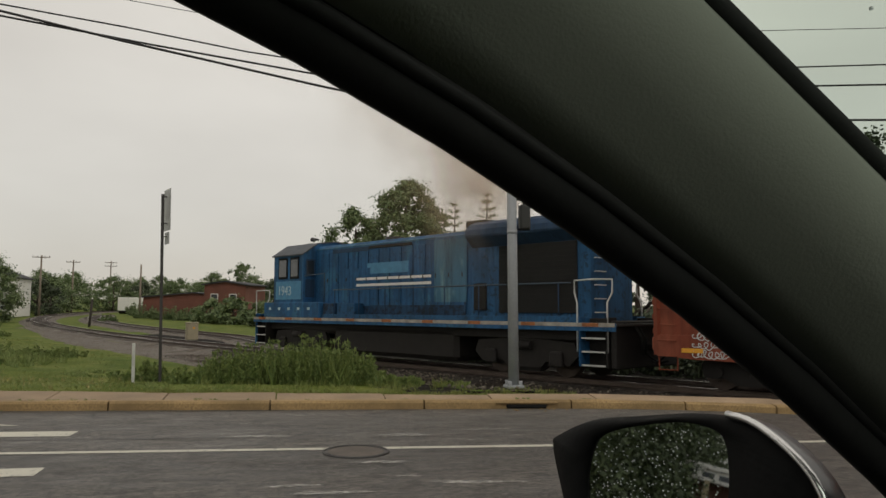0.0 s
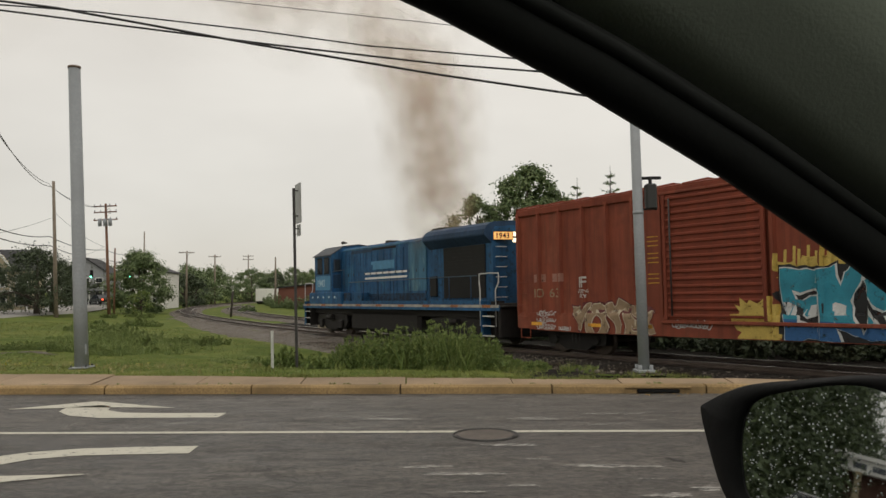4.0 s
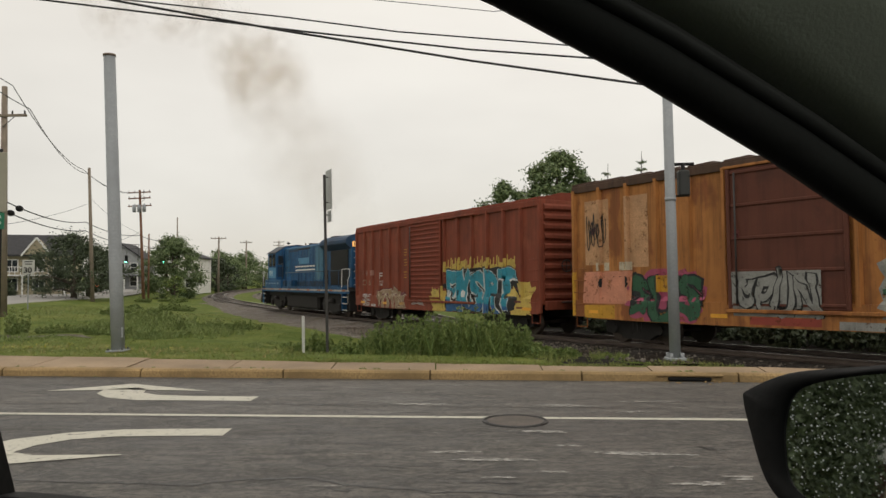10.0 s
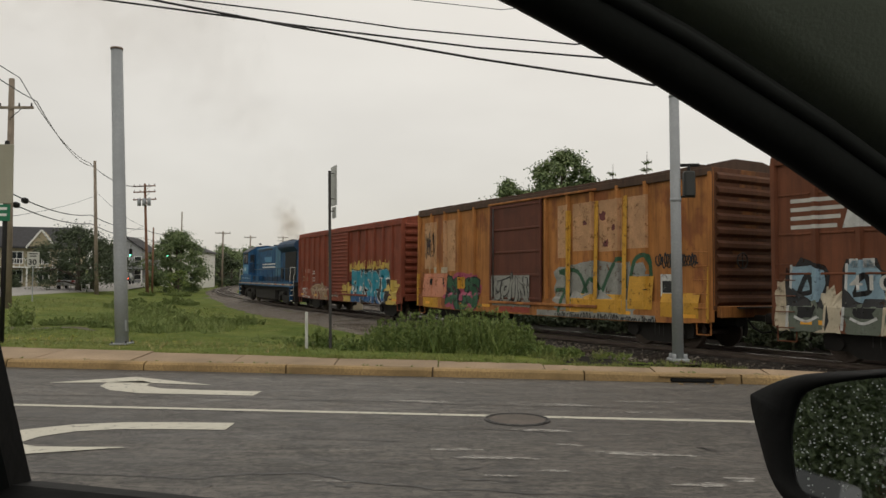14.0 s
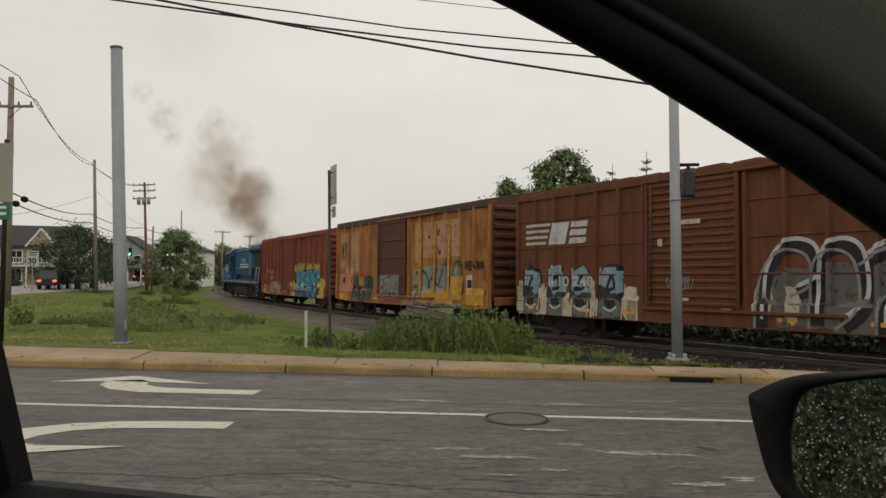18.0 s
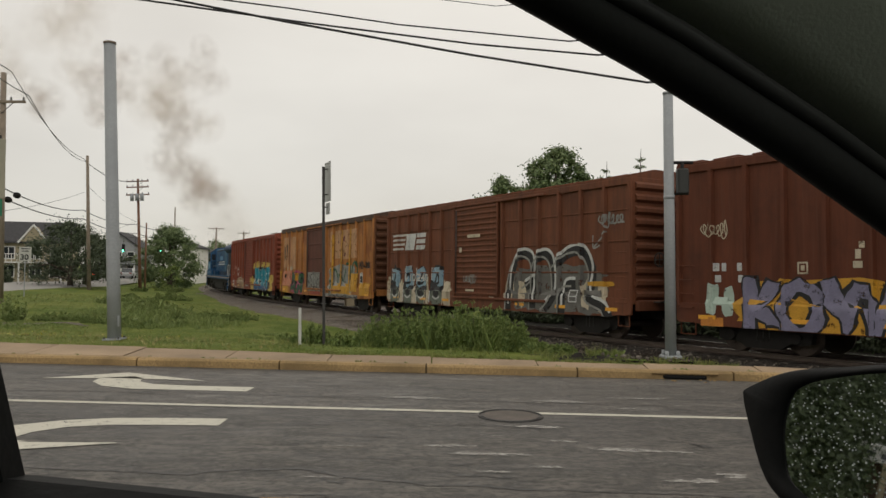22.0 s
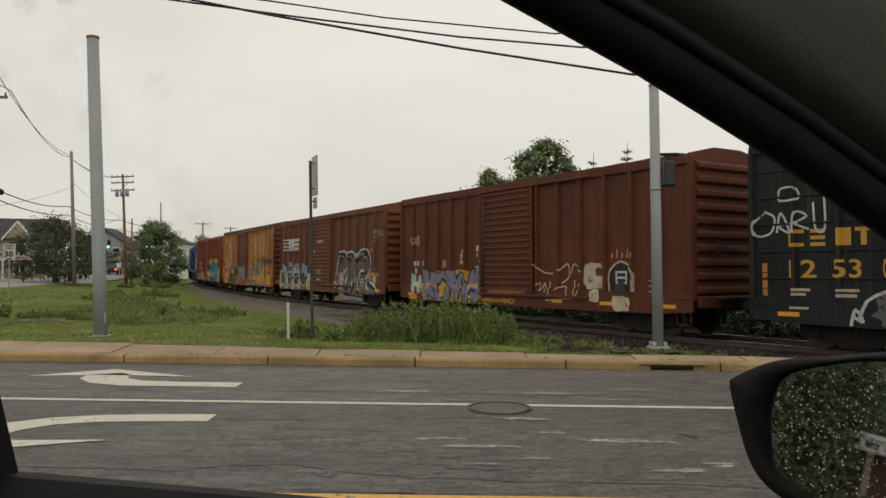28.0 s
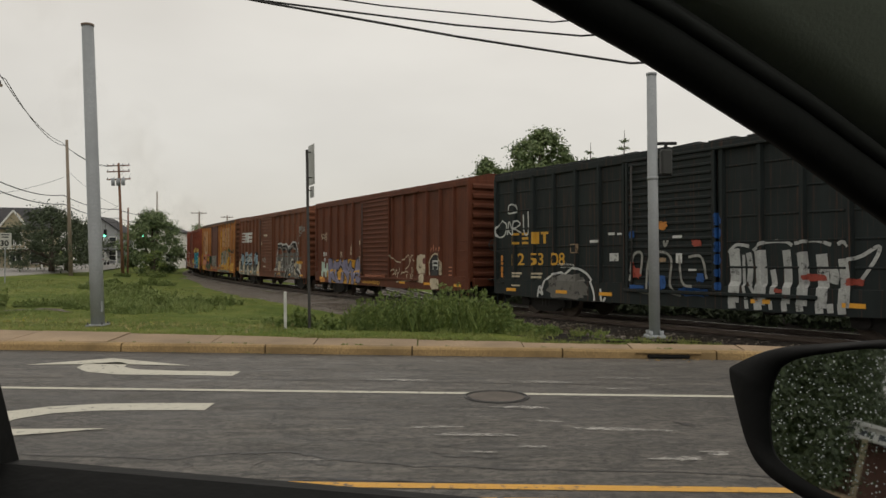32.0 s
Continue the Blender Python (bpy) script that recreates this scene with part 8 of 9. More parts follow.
def stroke(pts, w, fine_n=5):
    """A sprayed line through points."""
    ps = [Vector((a, 0, b)) for a, b in pts]
    fine = []
    n = len(ps)
    for i in range(n - 1):
        p0, p1, p2, p3 = ps[max(i - 1, 0)], ps[i], ps[i + 1], ps[min(i + 2, n - 1)]
        for k in range(fine_n):
            t = k / fine_n
            fine.append(0.5 * (2 * p1 + (p2 - p0) * t + (2 * p0 - 5 * p1 + 4 * p2 - p3) * t * t + (3 * p1 - p0 - 3 * p2 + p3) * t ** 3))
    fine.append(ps[-1])
    bm = bmesh.new()
    last = None
    for i, p in enumerate(fine):
        d = fine[min(i + 1, len(fine) - 1)] - fine[max(i - 1, 0)]
        s = Vector((-d.z, 0, d.x)).normalized() * w / 2 if d.length > 1e-6 else Vector((0, 0, w / 2))
        a, b = bm.verts.new(p - s), bm.verts.new(p + s)
        if last:
            bm.faces.new((last[0], a, b, last[1]))
        last = (a, b)
    return bm


def tag(wagon, material, d0, z0, d1, z1, seed, w=0.045, n=9, lift=0.012, name="tag"):
    """A quick looping scribble."""
    rng = random.Random(seed)
    pts = []
    m = n * 3
    th, rad, squash = 0.0, (d1 - d0) / n * 1.1, 1.0
    for i in range(m):
        f = i / (m - 1)
        if i % 4 == 0:
            squash = rng.uniform(0.35, 1.0)
        th += rng.uniform(0.7, 2.2)
        pts.append((d0 + (d1 - d0) * f + rad * math.cos(th) * 0.8, (z0 + z1) / 2 + (z1 - z0) * 0.5 * squash * math.sin(th)))
    wrap(name, stroke(pts, w * 0.8, 3), wagon, material, lift)


WILD = 0.26


def big_letters(wagon, text, d0, z0, d1, z1, fill, edge, rim=None, fat=0.03, e=0.09, lift=0.008, shear=0.0, name="graffiti", label=""):
    """Block letters with an outline, and a thin bright rim."""
    m = e
    wrap(name, letters(text, d0 - m, z0 - m, d1 + m, z1 + m, fat + 0.05, shear, WILD), wagon, edge, lift)
    if rim:
        wrap(name, letters(text, d0 - m * 0.3, z0 - m * 0.3, d1 + m * 0.3, z1 + m * 0.3, fat + 0.022, shear, WILD), wagon, rim, lift + 0.003)
    wrap(name, letters(text, d0, z0, d1, z1, fat, shear, WILD), wagon, fill, lift + 0.006, label)


# first wagon: blue piece with yellow flames
W = wagon_1
wrap("graffiti", blob(7.9, 0.40, 9.4, 1.70, 1, 40, 0.35), W, S_YELLOW, 0.006)
wrap("graffiti", blob(13.4, 0.50, 15.2, 1.95, 2, 40, 0.3), W, S_YELLOW, 0.006)
for k in range(9):
    x = 9.3 + 0.55 * k
    wrap("graffiti", blob(x - 0.32, 2.05, x + 0.32, 2.52 + 0.09 * (k % 3), 10 + k, 20, 0.45), W, S_YELLOW, 0.006)
    for q in range(3):
        xx = x - 0.25 + 0.22 * q
        wrap("graffiti", stroke(((xx, 2.3), (xx + 0.03, 2.66 + 0.07 * ((k + q) % 3))), 0.07), W, S_YELLOW, 0.006)
wrap("graffiti", blob(8.95, 0.40, 14.25, 2.44, 3, 44, 0.12), W, S_BLACK, 0.010)
big_letters(W, "EKSRT", 9.2, 0.66, 14.05, 2.30, S_TEAL, S_BLACK, S_WHITE, 0.05, 0.06, 0.014, label="teal sprayed letters with a black edge")
low = letters("EKSRT", 9.2, 0.66, 14.05, 2.30, 0.05, 0.0, WILD)
bmesh.ops.bisect_plane(low, geom=low.verts[:] + low.edges[:] + low.faces[:], plane_co=(11.5, 0, 1.05), plane_no=(0.05, 0, 1), clear_outer=True)
wrap("graffiti", low, W, S_BLUE, 0.024)
wrap("graffiti", patchbm((13.7, 1.55, 14.1, 1.62), (14.0, 1.3, 14.4, 1.38), (14.0, 1.1, 14.4, 1.17), (14.1, 0.9, 14.5, 0.96)), W, S_MAROON, 0.012)
big_letters(W, "VOYER", 2.45, 0.60, 5.7, 1.48, S_BEIGE, S_MAROON, S_CREAM, 0.06, 0.07, 0.008, label="beige sprayed letters")
wrap("car_number", letters("10", 0.75, 1.72, 1.2, 2.0, 0.01), W, S_BEIGE, 0.006)
wrap("car_number", letters("63", 1.45, 1.72, 1.95, 2.0, 0.01), W, S_BEIGE, 0.006)
patches("faded_mark", ((0.75, 2.2, 1.0, 2.45), (1.1, 2.2, 1.3, 2.45), (1.6, 2.2, 1.8, 2.45), (1.9, 2.2, 2.1, 2.45)), W, spray("faded_white", (0.33, 0.16, 0.12)), 0.006)
wrap("stencil", letters("PF", 2.75, 2.0, 3.05, 2.32, 0.02), W, S_STENCIL, 0.006)
wrap("stencil", letters("LOADING", 2.7, 1.84, 3.12, 1.95, 0.02), W, S_STENCIL, 0.006)
wrap("stencil", letters("ONLY", 2.76, 1.70, 3.05, 1.81, 0.02), W, S_STENCIL, 0.006)
for k in range(3):
    tag(W, S_WHITE, 0.95, 0.72 + 0.2 * k, 1.75, 0.92 + 0.2 * k, 30 + k, 0.03)
tag(W, S_WHITE, 1.95, 0.7, 2.4, 0.85, 34, 0.03)
tag(W, S_WHITE, 6.2, 0.85, 7.3, 1.1, 35, 0.03, 14)
for z in (3.05, 2.6, 2.05):
    for k in range(3):
        wrap("stencil_box", patchbm((5.35, z + 0.12 * k, 5.75, z + 0.12 * k + 0.03)), W, S_YELLOWPAINT, 0.006)

# second wagon: pale panels, yellow posts, green and pink piece
W = wagon_2
for d0, d1, z0 in ((0.5, 1.5, 2.3), (2.1, 3.0, 2.2), (9.4, 10.0, 2.55), (10.15, 11.2, 2.75), (11.35, 12.35, 2.7), (12.55, 13.4, 2.75)):
    wrap("pale_panel", patchbm((d0, z0, d1, 4.25)), W, S_TAN, 0.004)
wrap("painted_panel", patchbm((0.45, 1.15, 2.4, 2.10)), W, S_SALMON, 0.006)
wrap("painted_panel", patchbm((0.5, 0.72, 1.75, 1.10)), W, S_YELLOWPAINT, 0.006)
wrap("car_number", letters("26", 0.85, 1.62, 1.40, 1.95, 0.03), W, M_BLACK, 0.022)
wrap("car_number", letters("093", 1.55, 1.62, 2.3, 1.95, 0.03), W, M_BLACK, 0.022)
patches("faded_mark", ((0.95, 2.12, 1.15, 2.36), (1.3, 2.12, 1.5, 2.36), (1.9, 2.12, 2.1, 2.36), (2.2, 2.12, 2.4, 2.36)), W, S_CREAM, 0.012)
wrap("graffiti", blob(2.1, 0.60, 5.0, 2.15, 7, 40, 0.25), W, S_PINK, 0.008)
big_letters(W, "SUS", 2.35, 0.72, 4.75, 1.98, S_GREEN, S_BLACK, None, 0.05, 0.06, 0.014, label="green sprayed letters on pink")
wrap("stencil_box", patchbm((3.35, 1.5, 3.75, 1.95)), W, S_YELLOWPAINT, 0.03)
wrap("graffiti", patchbm((5.75, 0.92, 8.05, 2.0)), W, S_SILVER, 0.006)
big_letters(W, "UPUN", 5.85, 1.02, 8.0, 1.92, S_SILVER, S_BLACK, None, 0.03, 0.03, 0.010, label="silver sprayed letters with black edges")
wrap("graffiti", patchbm((6.2, 0.72, 8.0, 0.90)), W, S_RED, 0.012)
wrap("graffiti", blob(9.0, 0.70, 13.55, 2.45, 9, 40, 0.16), W, S_SILVER, 0.007)
wrap("graffiti", patchbm((8.4, 0.50, 13.7, 0.86)), W, S_SILVER, 0.009)
for pts in (((9.5, 0.8), (9.9, 1.9), (9.5, 2.1), (10.4, 2.1), (10.9, 1.3)), ((10.4, 1.0), (11.0, 1.9), (11.6, 1.2), (11.2, 0.9)), ((11.5, 1.5), (12.0, 2.3), (12.4, 2.4), (12.5, 1.6)), ((12.7, 1.9), (12.9, 2.45), (13.4, 2.5), (13.5, 1.8)), ((9.3, 1.5), (9.8, 1.5), (10.3, 1.1))):
    wrap("graffiti", stroke(pts, 0.13), W, S_GREEN, 0.012)
for d0, z0, d1, z1, s in ((9.7, 1.1, 10.9, 1.95, 11), (11.0, 1.2, 11.9, 1.95, 12), (12.8, 1.9, 13.4, 2.35, 13)):
    wrap("graffiti", blob(d0, z0, d1, z1, s), W, S_SILVER, 0.010)
for d, z1 in ((10.02, 4.05), (11.28, 4.25), (12.50, 4.3)):
    wrap("painted_post", patchbm((d - 0.085, 0.85, d + 0.085, z1)), W, S_YELLOWPAINT, 0.018)
patches("painted_panel", ((10.15, 0.88, 11.2, 1.42), (11.35, 0.88, 12.4, 1.42)), W, S_YELLOWPAINT, 0.016)
wrap("painted_panel", patchbm((12.65, 1.02, 13.6, 1.95)), W, S_YELLOWPAINT, 0.020)
wrap("line_of_text", patchbm(*[(12.8, 1.80 - 0.12 * k, 13.05 + 0.35 * ((k * 7) % 3) / 2, 1.83 - 0.12 * k) for k in range(5)]), W, S_BLACK, 0.026)
wrap("painted_panel", patchbm((13.9, 0.85, 15.2, 1.5)), W, S_YELLOWPAINT, 0.012)
wrap("placard", patchbm((13.85, 1.40, 14.45, 2.0)), W, S_WHITE, 0.018)
wrap("placard_mark", patchbm((13.92, 1.5, 14.38, 1.82)), W, S_BLACK, 0.024)
for k, (d0, d1) in enumerate(((13.7, 14.3), (14.5, 15.1))):
    tag(W, S_BLACK, d0, 2.15, d1, 2.6, 50 + k, 0.05)
for k in range(7):
    tag(W, S_BLACK, 9.4 + 0.62 * k, 0.52, 9.95 + 0.62 * k, 0.85, 60 + k, 0.05, 7)
for k, (d, z, s) in enumerate(((11.5, 3.75, 0.16), (11.65, 2.95, 0.12), (10.7, 3.6, 0.1), (12.0, 3.4, 0.1), (5.9, 2.9, 0.12), (0.8, 3.3, 0.14))):
    wrap("rust_patch", blob(d - s, z - s, d + s * 1.4, z + s * 1.2, 70 + k, 12, 0.5), W, S_MAROON, 0.010)
tag(W, S_BLACK, 0.6, 2.7, 1.35, 3.9, 77, 0.04, 12)
wrap("yellow_edge", patchbm((0.02, 0.75, 0.13, 2.1)), W, S_YELLOWPAINT, 0.02)
wrap("yellow_edge", patchbm((15.45, 0.75, 15.56, 2.2)), W, S_YELLOWPAINT, 0.02)

# third wagon: white bars, numbers, silver piece
W = wagon_3
for k in range(4):
    wrap("company_mark", patchbm((0.45, 3.0 + 0.2 * k, 1.75 - 0.08 * (3 - k), 3.09 + 0.2 * k)), W, S_STENCIL, 0.006)
wrap("company_mark", patchbm((1.62, 2.98, 2.45, 3.68, 0.22)), W, S_WHITE, 0.006)
patches("company_mark", ((2.62, 2.98, 3.4, 3.16, 0.05), (2.66, 3.24, 3.42, 3.42, 0.05), (2.72, 3.5, 3.48, 3.68, 0.05)), W, S_WHITE, 0.006)
for num, d in (("410", 1.75), ("240", 2.85)):
    wrap("car_number", letters(num, d, 1.62, d + 0.9, 1.95, 0.015), W, S_STENCIL, 0.02)
patches("faded_mark", ((1.75, 2.1, 1.98, 2.3), (2.05, 2.1, 2.28, 2.3)), W, S_WHITE, 0.012)
S_GREYGREEN = spray("grey_green_spray", (0.12, 0.14, 0.11))
for k, (d0, d1) in enumerate(((0.05, 0.5), (0.9, 1.7), (2.4, 2.9), (3.5, 4.0), (4.95, 5.62), (5.2, 5.7))):
    wrap("graffiti", blob(d0, 0.5, d1, 2.0 - 0.25 * (k % 3), 14 + k, 22, 0.35), W, S_CREAM, 0.006)
for k, (d0, d1) in enumerate(((0.25, 1.38), (1.5, 2.62), (2.72, 3.74), (3.87, 5.19))):
    wrap("graffiti", blob(d0, 0.52, d1, 2.38, 140 + k, 15, 0.28), W, S_BLACK, 0.009)
    wrap("graffiti", blob(d0 + 0.09, 1.25, d1 - 0.09, 2.28, 144 + k, 13, 0.28), W, S_LIGHTBLUE, 0.012)
    wrap("graffiti", blob(d0 + 0.08, 0.60, d1 - 0.08, 1.42, 148 + k, 15, 0.30), W, S_GREYGREEN, 0.0135)
    m = (d0 + d1) / 2
    wrap("graffiti", stroke(((m - 0.2, 1.55), (m, 1.95), (m + 0.1, 1.6), (m - 0.25, 1.52)), 0.11), W, S_BLACK, 0.015)
    wrap("graffiti", blob(m - 0.3, 0.95, m + 0.3, 1.32, 152 + k, 12, 0.4), W, S_BLACK, 0.0155)
    wrap("graffiti", stroke(((m - 0.28, 1.02), (m, 0.92), (m + 0.28, 1.04)), 0.06), W, S_WHITE, 0.017)
    wrap("graffiti", stroke(((d0 + 0.1, 0.75), (d0 + 0.16, 1.5), (d0 + 0.2, 2.2)), 0.06), W, S_WHITE, 0.017)
    wrap("graffiti", stroke(((d1 - 0.2, 0.6), (d1 - 0.15, 1.1), (d1 - 0.1, 1.7)), 0.05), W, S_CREAM, 0.017)
wrap("graffiti", blob(9.25, 0.60, 14.9, 2.3, 17, 46, 0.2), W, S_GREY, 0.006)
for pts in (((9.6, 0.7), (9.7, 1.9), (10.2, 2.55), (10.9, 2.45), (11.0, 1.8), (10.5, 1.5)), ((11.0, 0.8), (11.05, 2.2), (11.5, 2.55), (12.0, 2.3), (12.1, 1.3), (11.6, 0.8)), ((12.1, 2.2), (12.8, 2.6), (13.5, 2.6), (13.9, 2.0), (13.8, 1.2), (14.5, 0.9), (14.7, 0.6)), ((12.5, 0.7), (12.6, 1.5), (13.1, 1.6))):
    wrap("graffiti", stroke(pts, 0.32), W, S_BLACK, 0.010)
    wrap("graffiti", stroke([(a, b + 0.20) for a, b in pts], 0.10), W, S_WHITE, 0.013)
    wrap("graffiti", stroke([(a - 0.2, b - 0.05) for a, b in pts], 0.07), W, S_SILVER, 0.0135)
for d0, d1, s in ((9.3, 9.9, 18), (14.1, 14.6, 19), (10.2, 10.6, 25), (13.4, 13.9, 26)):
    wrap("graffiti", blob(d0, 0.75, d1, 1.8, s, 16, 0.3), W, S_CREAM, 0.009)
wrap("graffiti", patchbm((12.85, 1.05, 13.25, 1.09), (12.85, 1.4, 13.25, 1.44), (12.85, 1.05, 12.89, 1.44), (13.21, 1.05, 13.25, 1.44), (12.85, 1.22, 13.25, 1.26)), W, S_WHITE, 0.02)
wrap("graffiti", blob(13.6, 1.55, 14.9, 1.72, 27), W, S_YELLOWPAINT, 0.02)
tag(W, S_SILVER, 14.2, 3.3, 15.2, 3.8, 80, 0.07, 10)
wrap("graffiti", stroke(((14.5, 3.2), (13.95, 2.75)), 0.06), W, S_SILVER, 0.01)
wrap("graffiti", stroke(((13.9, 3.1), (13.92, 2.72), (14.2, 2.8)), 0.05), W, S_SILVER, 0.01)
tag(W, S_SILVER, 6.8, 1.55, 7.6, 1.95, 81, 0.04, 10)
patches("white_patch", ((6.45, 2.75, 6.62, 2.95), (6.9, 1.28, 7.5, 1.36), (8.5, 1.0, 8.8, 1.12), (7.0, 3.3, 7.9, 3.42)), W, S_CREAM, 0.008)

# fourth wagon: purple-grey piece, pale figures
W = wagon_4
wrap("graffiti", blob(1.6, 0.50, 6.3, 1.85, 21, 44, 0.18), W, S_YELLOWPAINT, 0.006)
big_letters(W, "KOWS", 1.95, 0.55, 6.1, 1.78, S_PURPLE, S_BLACK, None, 0.06, 0.05, 0.010, label="purple-grey sprayed letters")
wrap("graffiti", blob(0.85, 0.85, 1.25, 1.75, 22, 14, 0.2), W, S_MINT, 0.008)
wrap("graffiti", blob(1.35, 0.85, 1.7, 1.65, 23, 14, 0.2), W, S_MINT, 0.008)
wrap("graffiti", patchbm((1.1, 1.15, 1.5, 1.35)), W, S_MINT, 0.0085)
wrap("graffiti", patchbm((0.75, 0.62, 1.4, 0.84)), W, S_ORANGE, 0.008)
patches("faded_mark", ((1.1, 2.0, 1.25, 2.2), (1.32, 2.0, 1.45, 2.2), (1.75, 2.0, 1.88, 2.2), (1.12, 1.72, 1.3, 1.9), (1.78, 1.72, 1.92, 1.9)), W, S_WHITE, 0.008)
patches("white_patch", ((4.55, 2.05, 4.75, 2.2), (4.6, 2.25, 4.72, 2.45), (4.68, 2.48, 4.8, 2.62), (5.65, 2.5, 5.95, 2.72), (5.68, 2.3, 5.9, 2.44), (5.6, 1.72, 5.95, 1.98), (6.0, 2.1, 6.1, 2.2)), W, S_CREAM, 0.008)
patches("stencil_box", ((3.3, 1.92, 3.55, 1.96), (3.3, 2.16, 3.55, 2.2), (3.3, 1.92, 3.34, 2.2), (3.51, 1.92, 3.55, 2.2), (3.38, 2.0, 3.47, 2.12)), W, S_CREAM, 0.008)
tag(W, S_CREAM, 0.75, 2.8, 1.5, 3.3, 82, 0.035, 10)
for k in range(5):
    tag(W, S_SALMON, 6.6 + 0.4 * k, 0.98, 7.1 + 0.4 * k, 1.15, 83 + k, 0.025, 8)
tag(W, S_YELLOWPAINT, 6.2, 0.68, 8.0, 0.85, 89, 0.05, 14)
for pts in (((9.1, 2.0), (9.5, 1.75), (10.0, 1.7)), ((9.2, 1.3), (9.35, 1.4), (9.4, 1.15), (9.6, 1.4), (9.65, 1.1)), ((9.8, 1.0), (9.85, 1.45)), ((10.1, 1.2), (10.6, 1.3), (10.7, 0.95)), ((10.3, 1.8), (10.7, 2.0), (10.75, 1.6), (10.4, 1.4)), ((10.85, 1.7), (11.0, 2.0), (11.35, 1.75)), ((11.0, 1.5), (11.05, 0.95), (11.3, 1.4)), ((9.7, 0.85), (11.3, 0.95), (11.8, 0.9))):
    wrap("graffiti", stroke(pts, 0.045), W, S_CREAM, 0.010)
wrap("graffiti", blob(11.35, 1.2, 12.35, 2.05, 24, 22, 0.15), W, S_CREAM, 0.008)
wrap("graffiti", blob(11.7, 0.85, 12.15, 1.25, 28, 14, 0.2), W, S_CREAM, 0.008)
wrap("graffiti", blob(11.9, 1.62, 12.25, 1.9, 29, 12, 0.2), W, S_MAROON, 0.011)
wrap("graffiti", blob(12.5, 1.15, 13.45, 2.0, 31, 24, 0.08), W, S_BLACK, 0.008)
wrap("graffiti", stroke(((12.5, 1.2), (12.5, 1.75), (12.95, 2.05), (13.4, 1.8), (13.45, 1.2)), 0.06), W, S_CREAM, 0.012)
wrap("graffiti", patchbm((12.75, 1.4, 13.2, 1.46), (12.75, 1.72, 13.2, 1.78), (12.75, 1.4, 12.81, 1.78), (13.14, 1.4, 13.2, 1.78), (12.75, 1.56, 13.2, 1.62)), W, S_WHITE, 0.012)
wrap("graffiti", blob(12.6, 0.62, 13.4, 1.1, 32, 18, 0.2), W, S_CREAM, 0.008)
for k in range(5):
    wrap("graffiti", stroke(((12.6 + 0.2 * k, 2.15), (12.62 + 0.2 * k, 2.3 + 0.1 * (k % 2))), 0.05), W, S_SALMON, 0.008)
patches("stencil_box", ((14.0, 1.2, 14.35, 1.24), (14.0, 1.35, 14.35, 1.39), (14.0, 1.5, 14.35, 1.54)), W, S_SALMON, 0.008)

# fifth wagon: yellow numbers, white and blue pieces
W = wagon_5
NUM = plain("yellow_number_paint", (0.55, 0.30, 0.03), 0.6, vary=0.15)
patches("company_mark", ((0.92, 2.32, 1.28, 2.40), (0.92, 2.62, 1.28, 2.70), (0.92, 2.32, 1.02, 2.70), (1.42, 2.32, 1.75, 2.40), (1.42, 2.47, 1.75, 2.55), (1.42, 2.62, 1.75, 2.70), (2.02, 2.32, 2.30, 2.70), (2.5, 2.32, 2.62, 2.70), (2.38, 2.62, 2.74, 2.70)), W, NUM, 0.006)
wrap("car_number", letters("12", 0.92, 1.62, 1.55, 2.02, 0.012), W, NUM, 0.006)
wrap("car_number", letters("53", 1.90, 1.62, 2.50, 2.02, 0.012), W, NUM, 0.006)
wrap("car_number", letters("08", 2.92, 1.62, 3.50, 2.02, 0.012), W, NUM, 0.006)
patches("line_of_text", ((0.95, 1.32, 1.4, 1.38), (0.95, 1.22, 1.3, 1.28), (1.95, 1.32, 2.45, 1.38), (1.95, 1.2, 2.4, 1.27), (0.95, 0.92, 1.4, 0.97)), W, S_CREAM, 0.006)
wrap("yellow_edge", patchbm((0.28, 1.2, 0.40, 1.95)), W, S_ORANGE, 0.006)
for pts in (((0.35, 3.1), (0.1, 2.9), (0.15, 2.6), (0.5, 2.65), (0.6, 3.0), (0.35, 3.15)), ((0.65, 2.65), (0.75, 3.1), (0.95, 2.65), (0.7, 2.8), (1.0, 2.85)), ((1.05, 2.65), (1.1, 3.1), (1.35, 3.0), (1.1, 2.85), (1.4, 2.7)), ((1.5, 3.3), (1.55, 2.7), (1.75, 2.7), (1.75, 3.4)), ((0.7, 3.4), (0.75, 3.65), (1.1, 3.65), (1.15, 3.4), (0.7, 3.38))):
    wrap("tag", stroke(pts, 0.05), W, S_WHITE, 0.012)
for pts in (((2.45, 0.7), (2.7, 1.2), (3.3, 1.4), (3.5, 1.35), (3.9, 1.55), (4.5, 1.35), (4.8, 0.9), (4.85, 0.5)), ((2.3, 0.6), (2.4, 0.95), (2.55, 0.7), (2.35, 0.8)), ((5.1, 0.95), (5.15, 0.55), (5.3, 0.7))):
    wrap("tag", stroke(pts, 0.07), W, S_WHITE, 0.012)
wrap("graffiti", blob(2.6, 0.55, 4.7, 1.4, 36, 30, 0.25), W, S_GREY, 0.006)
tag(W, S_WHITE, 3.2, 1.55, 4.0, 1.7, 91, 0.025, 12)
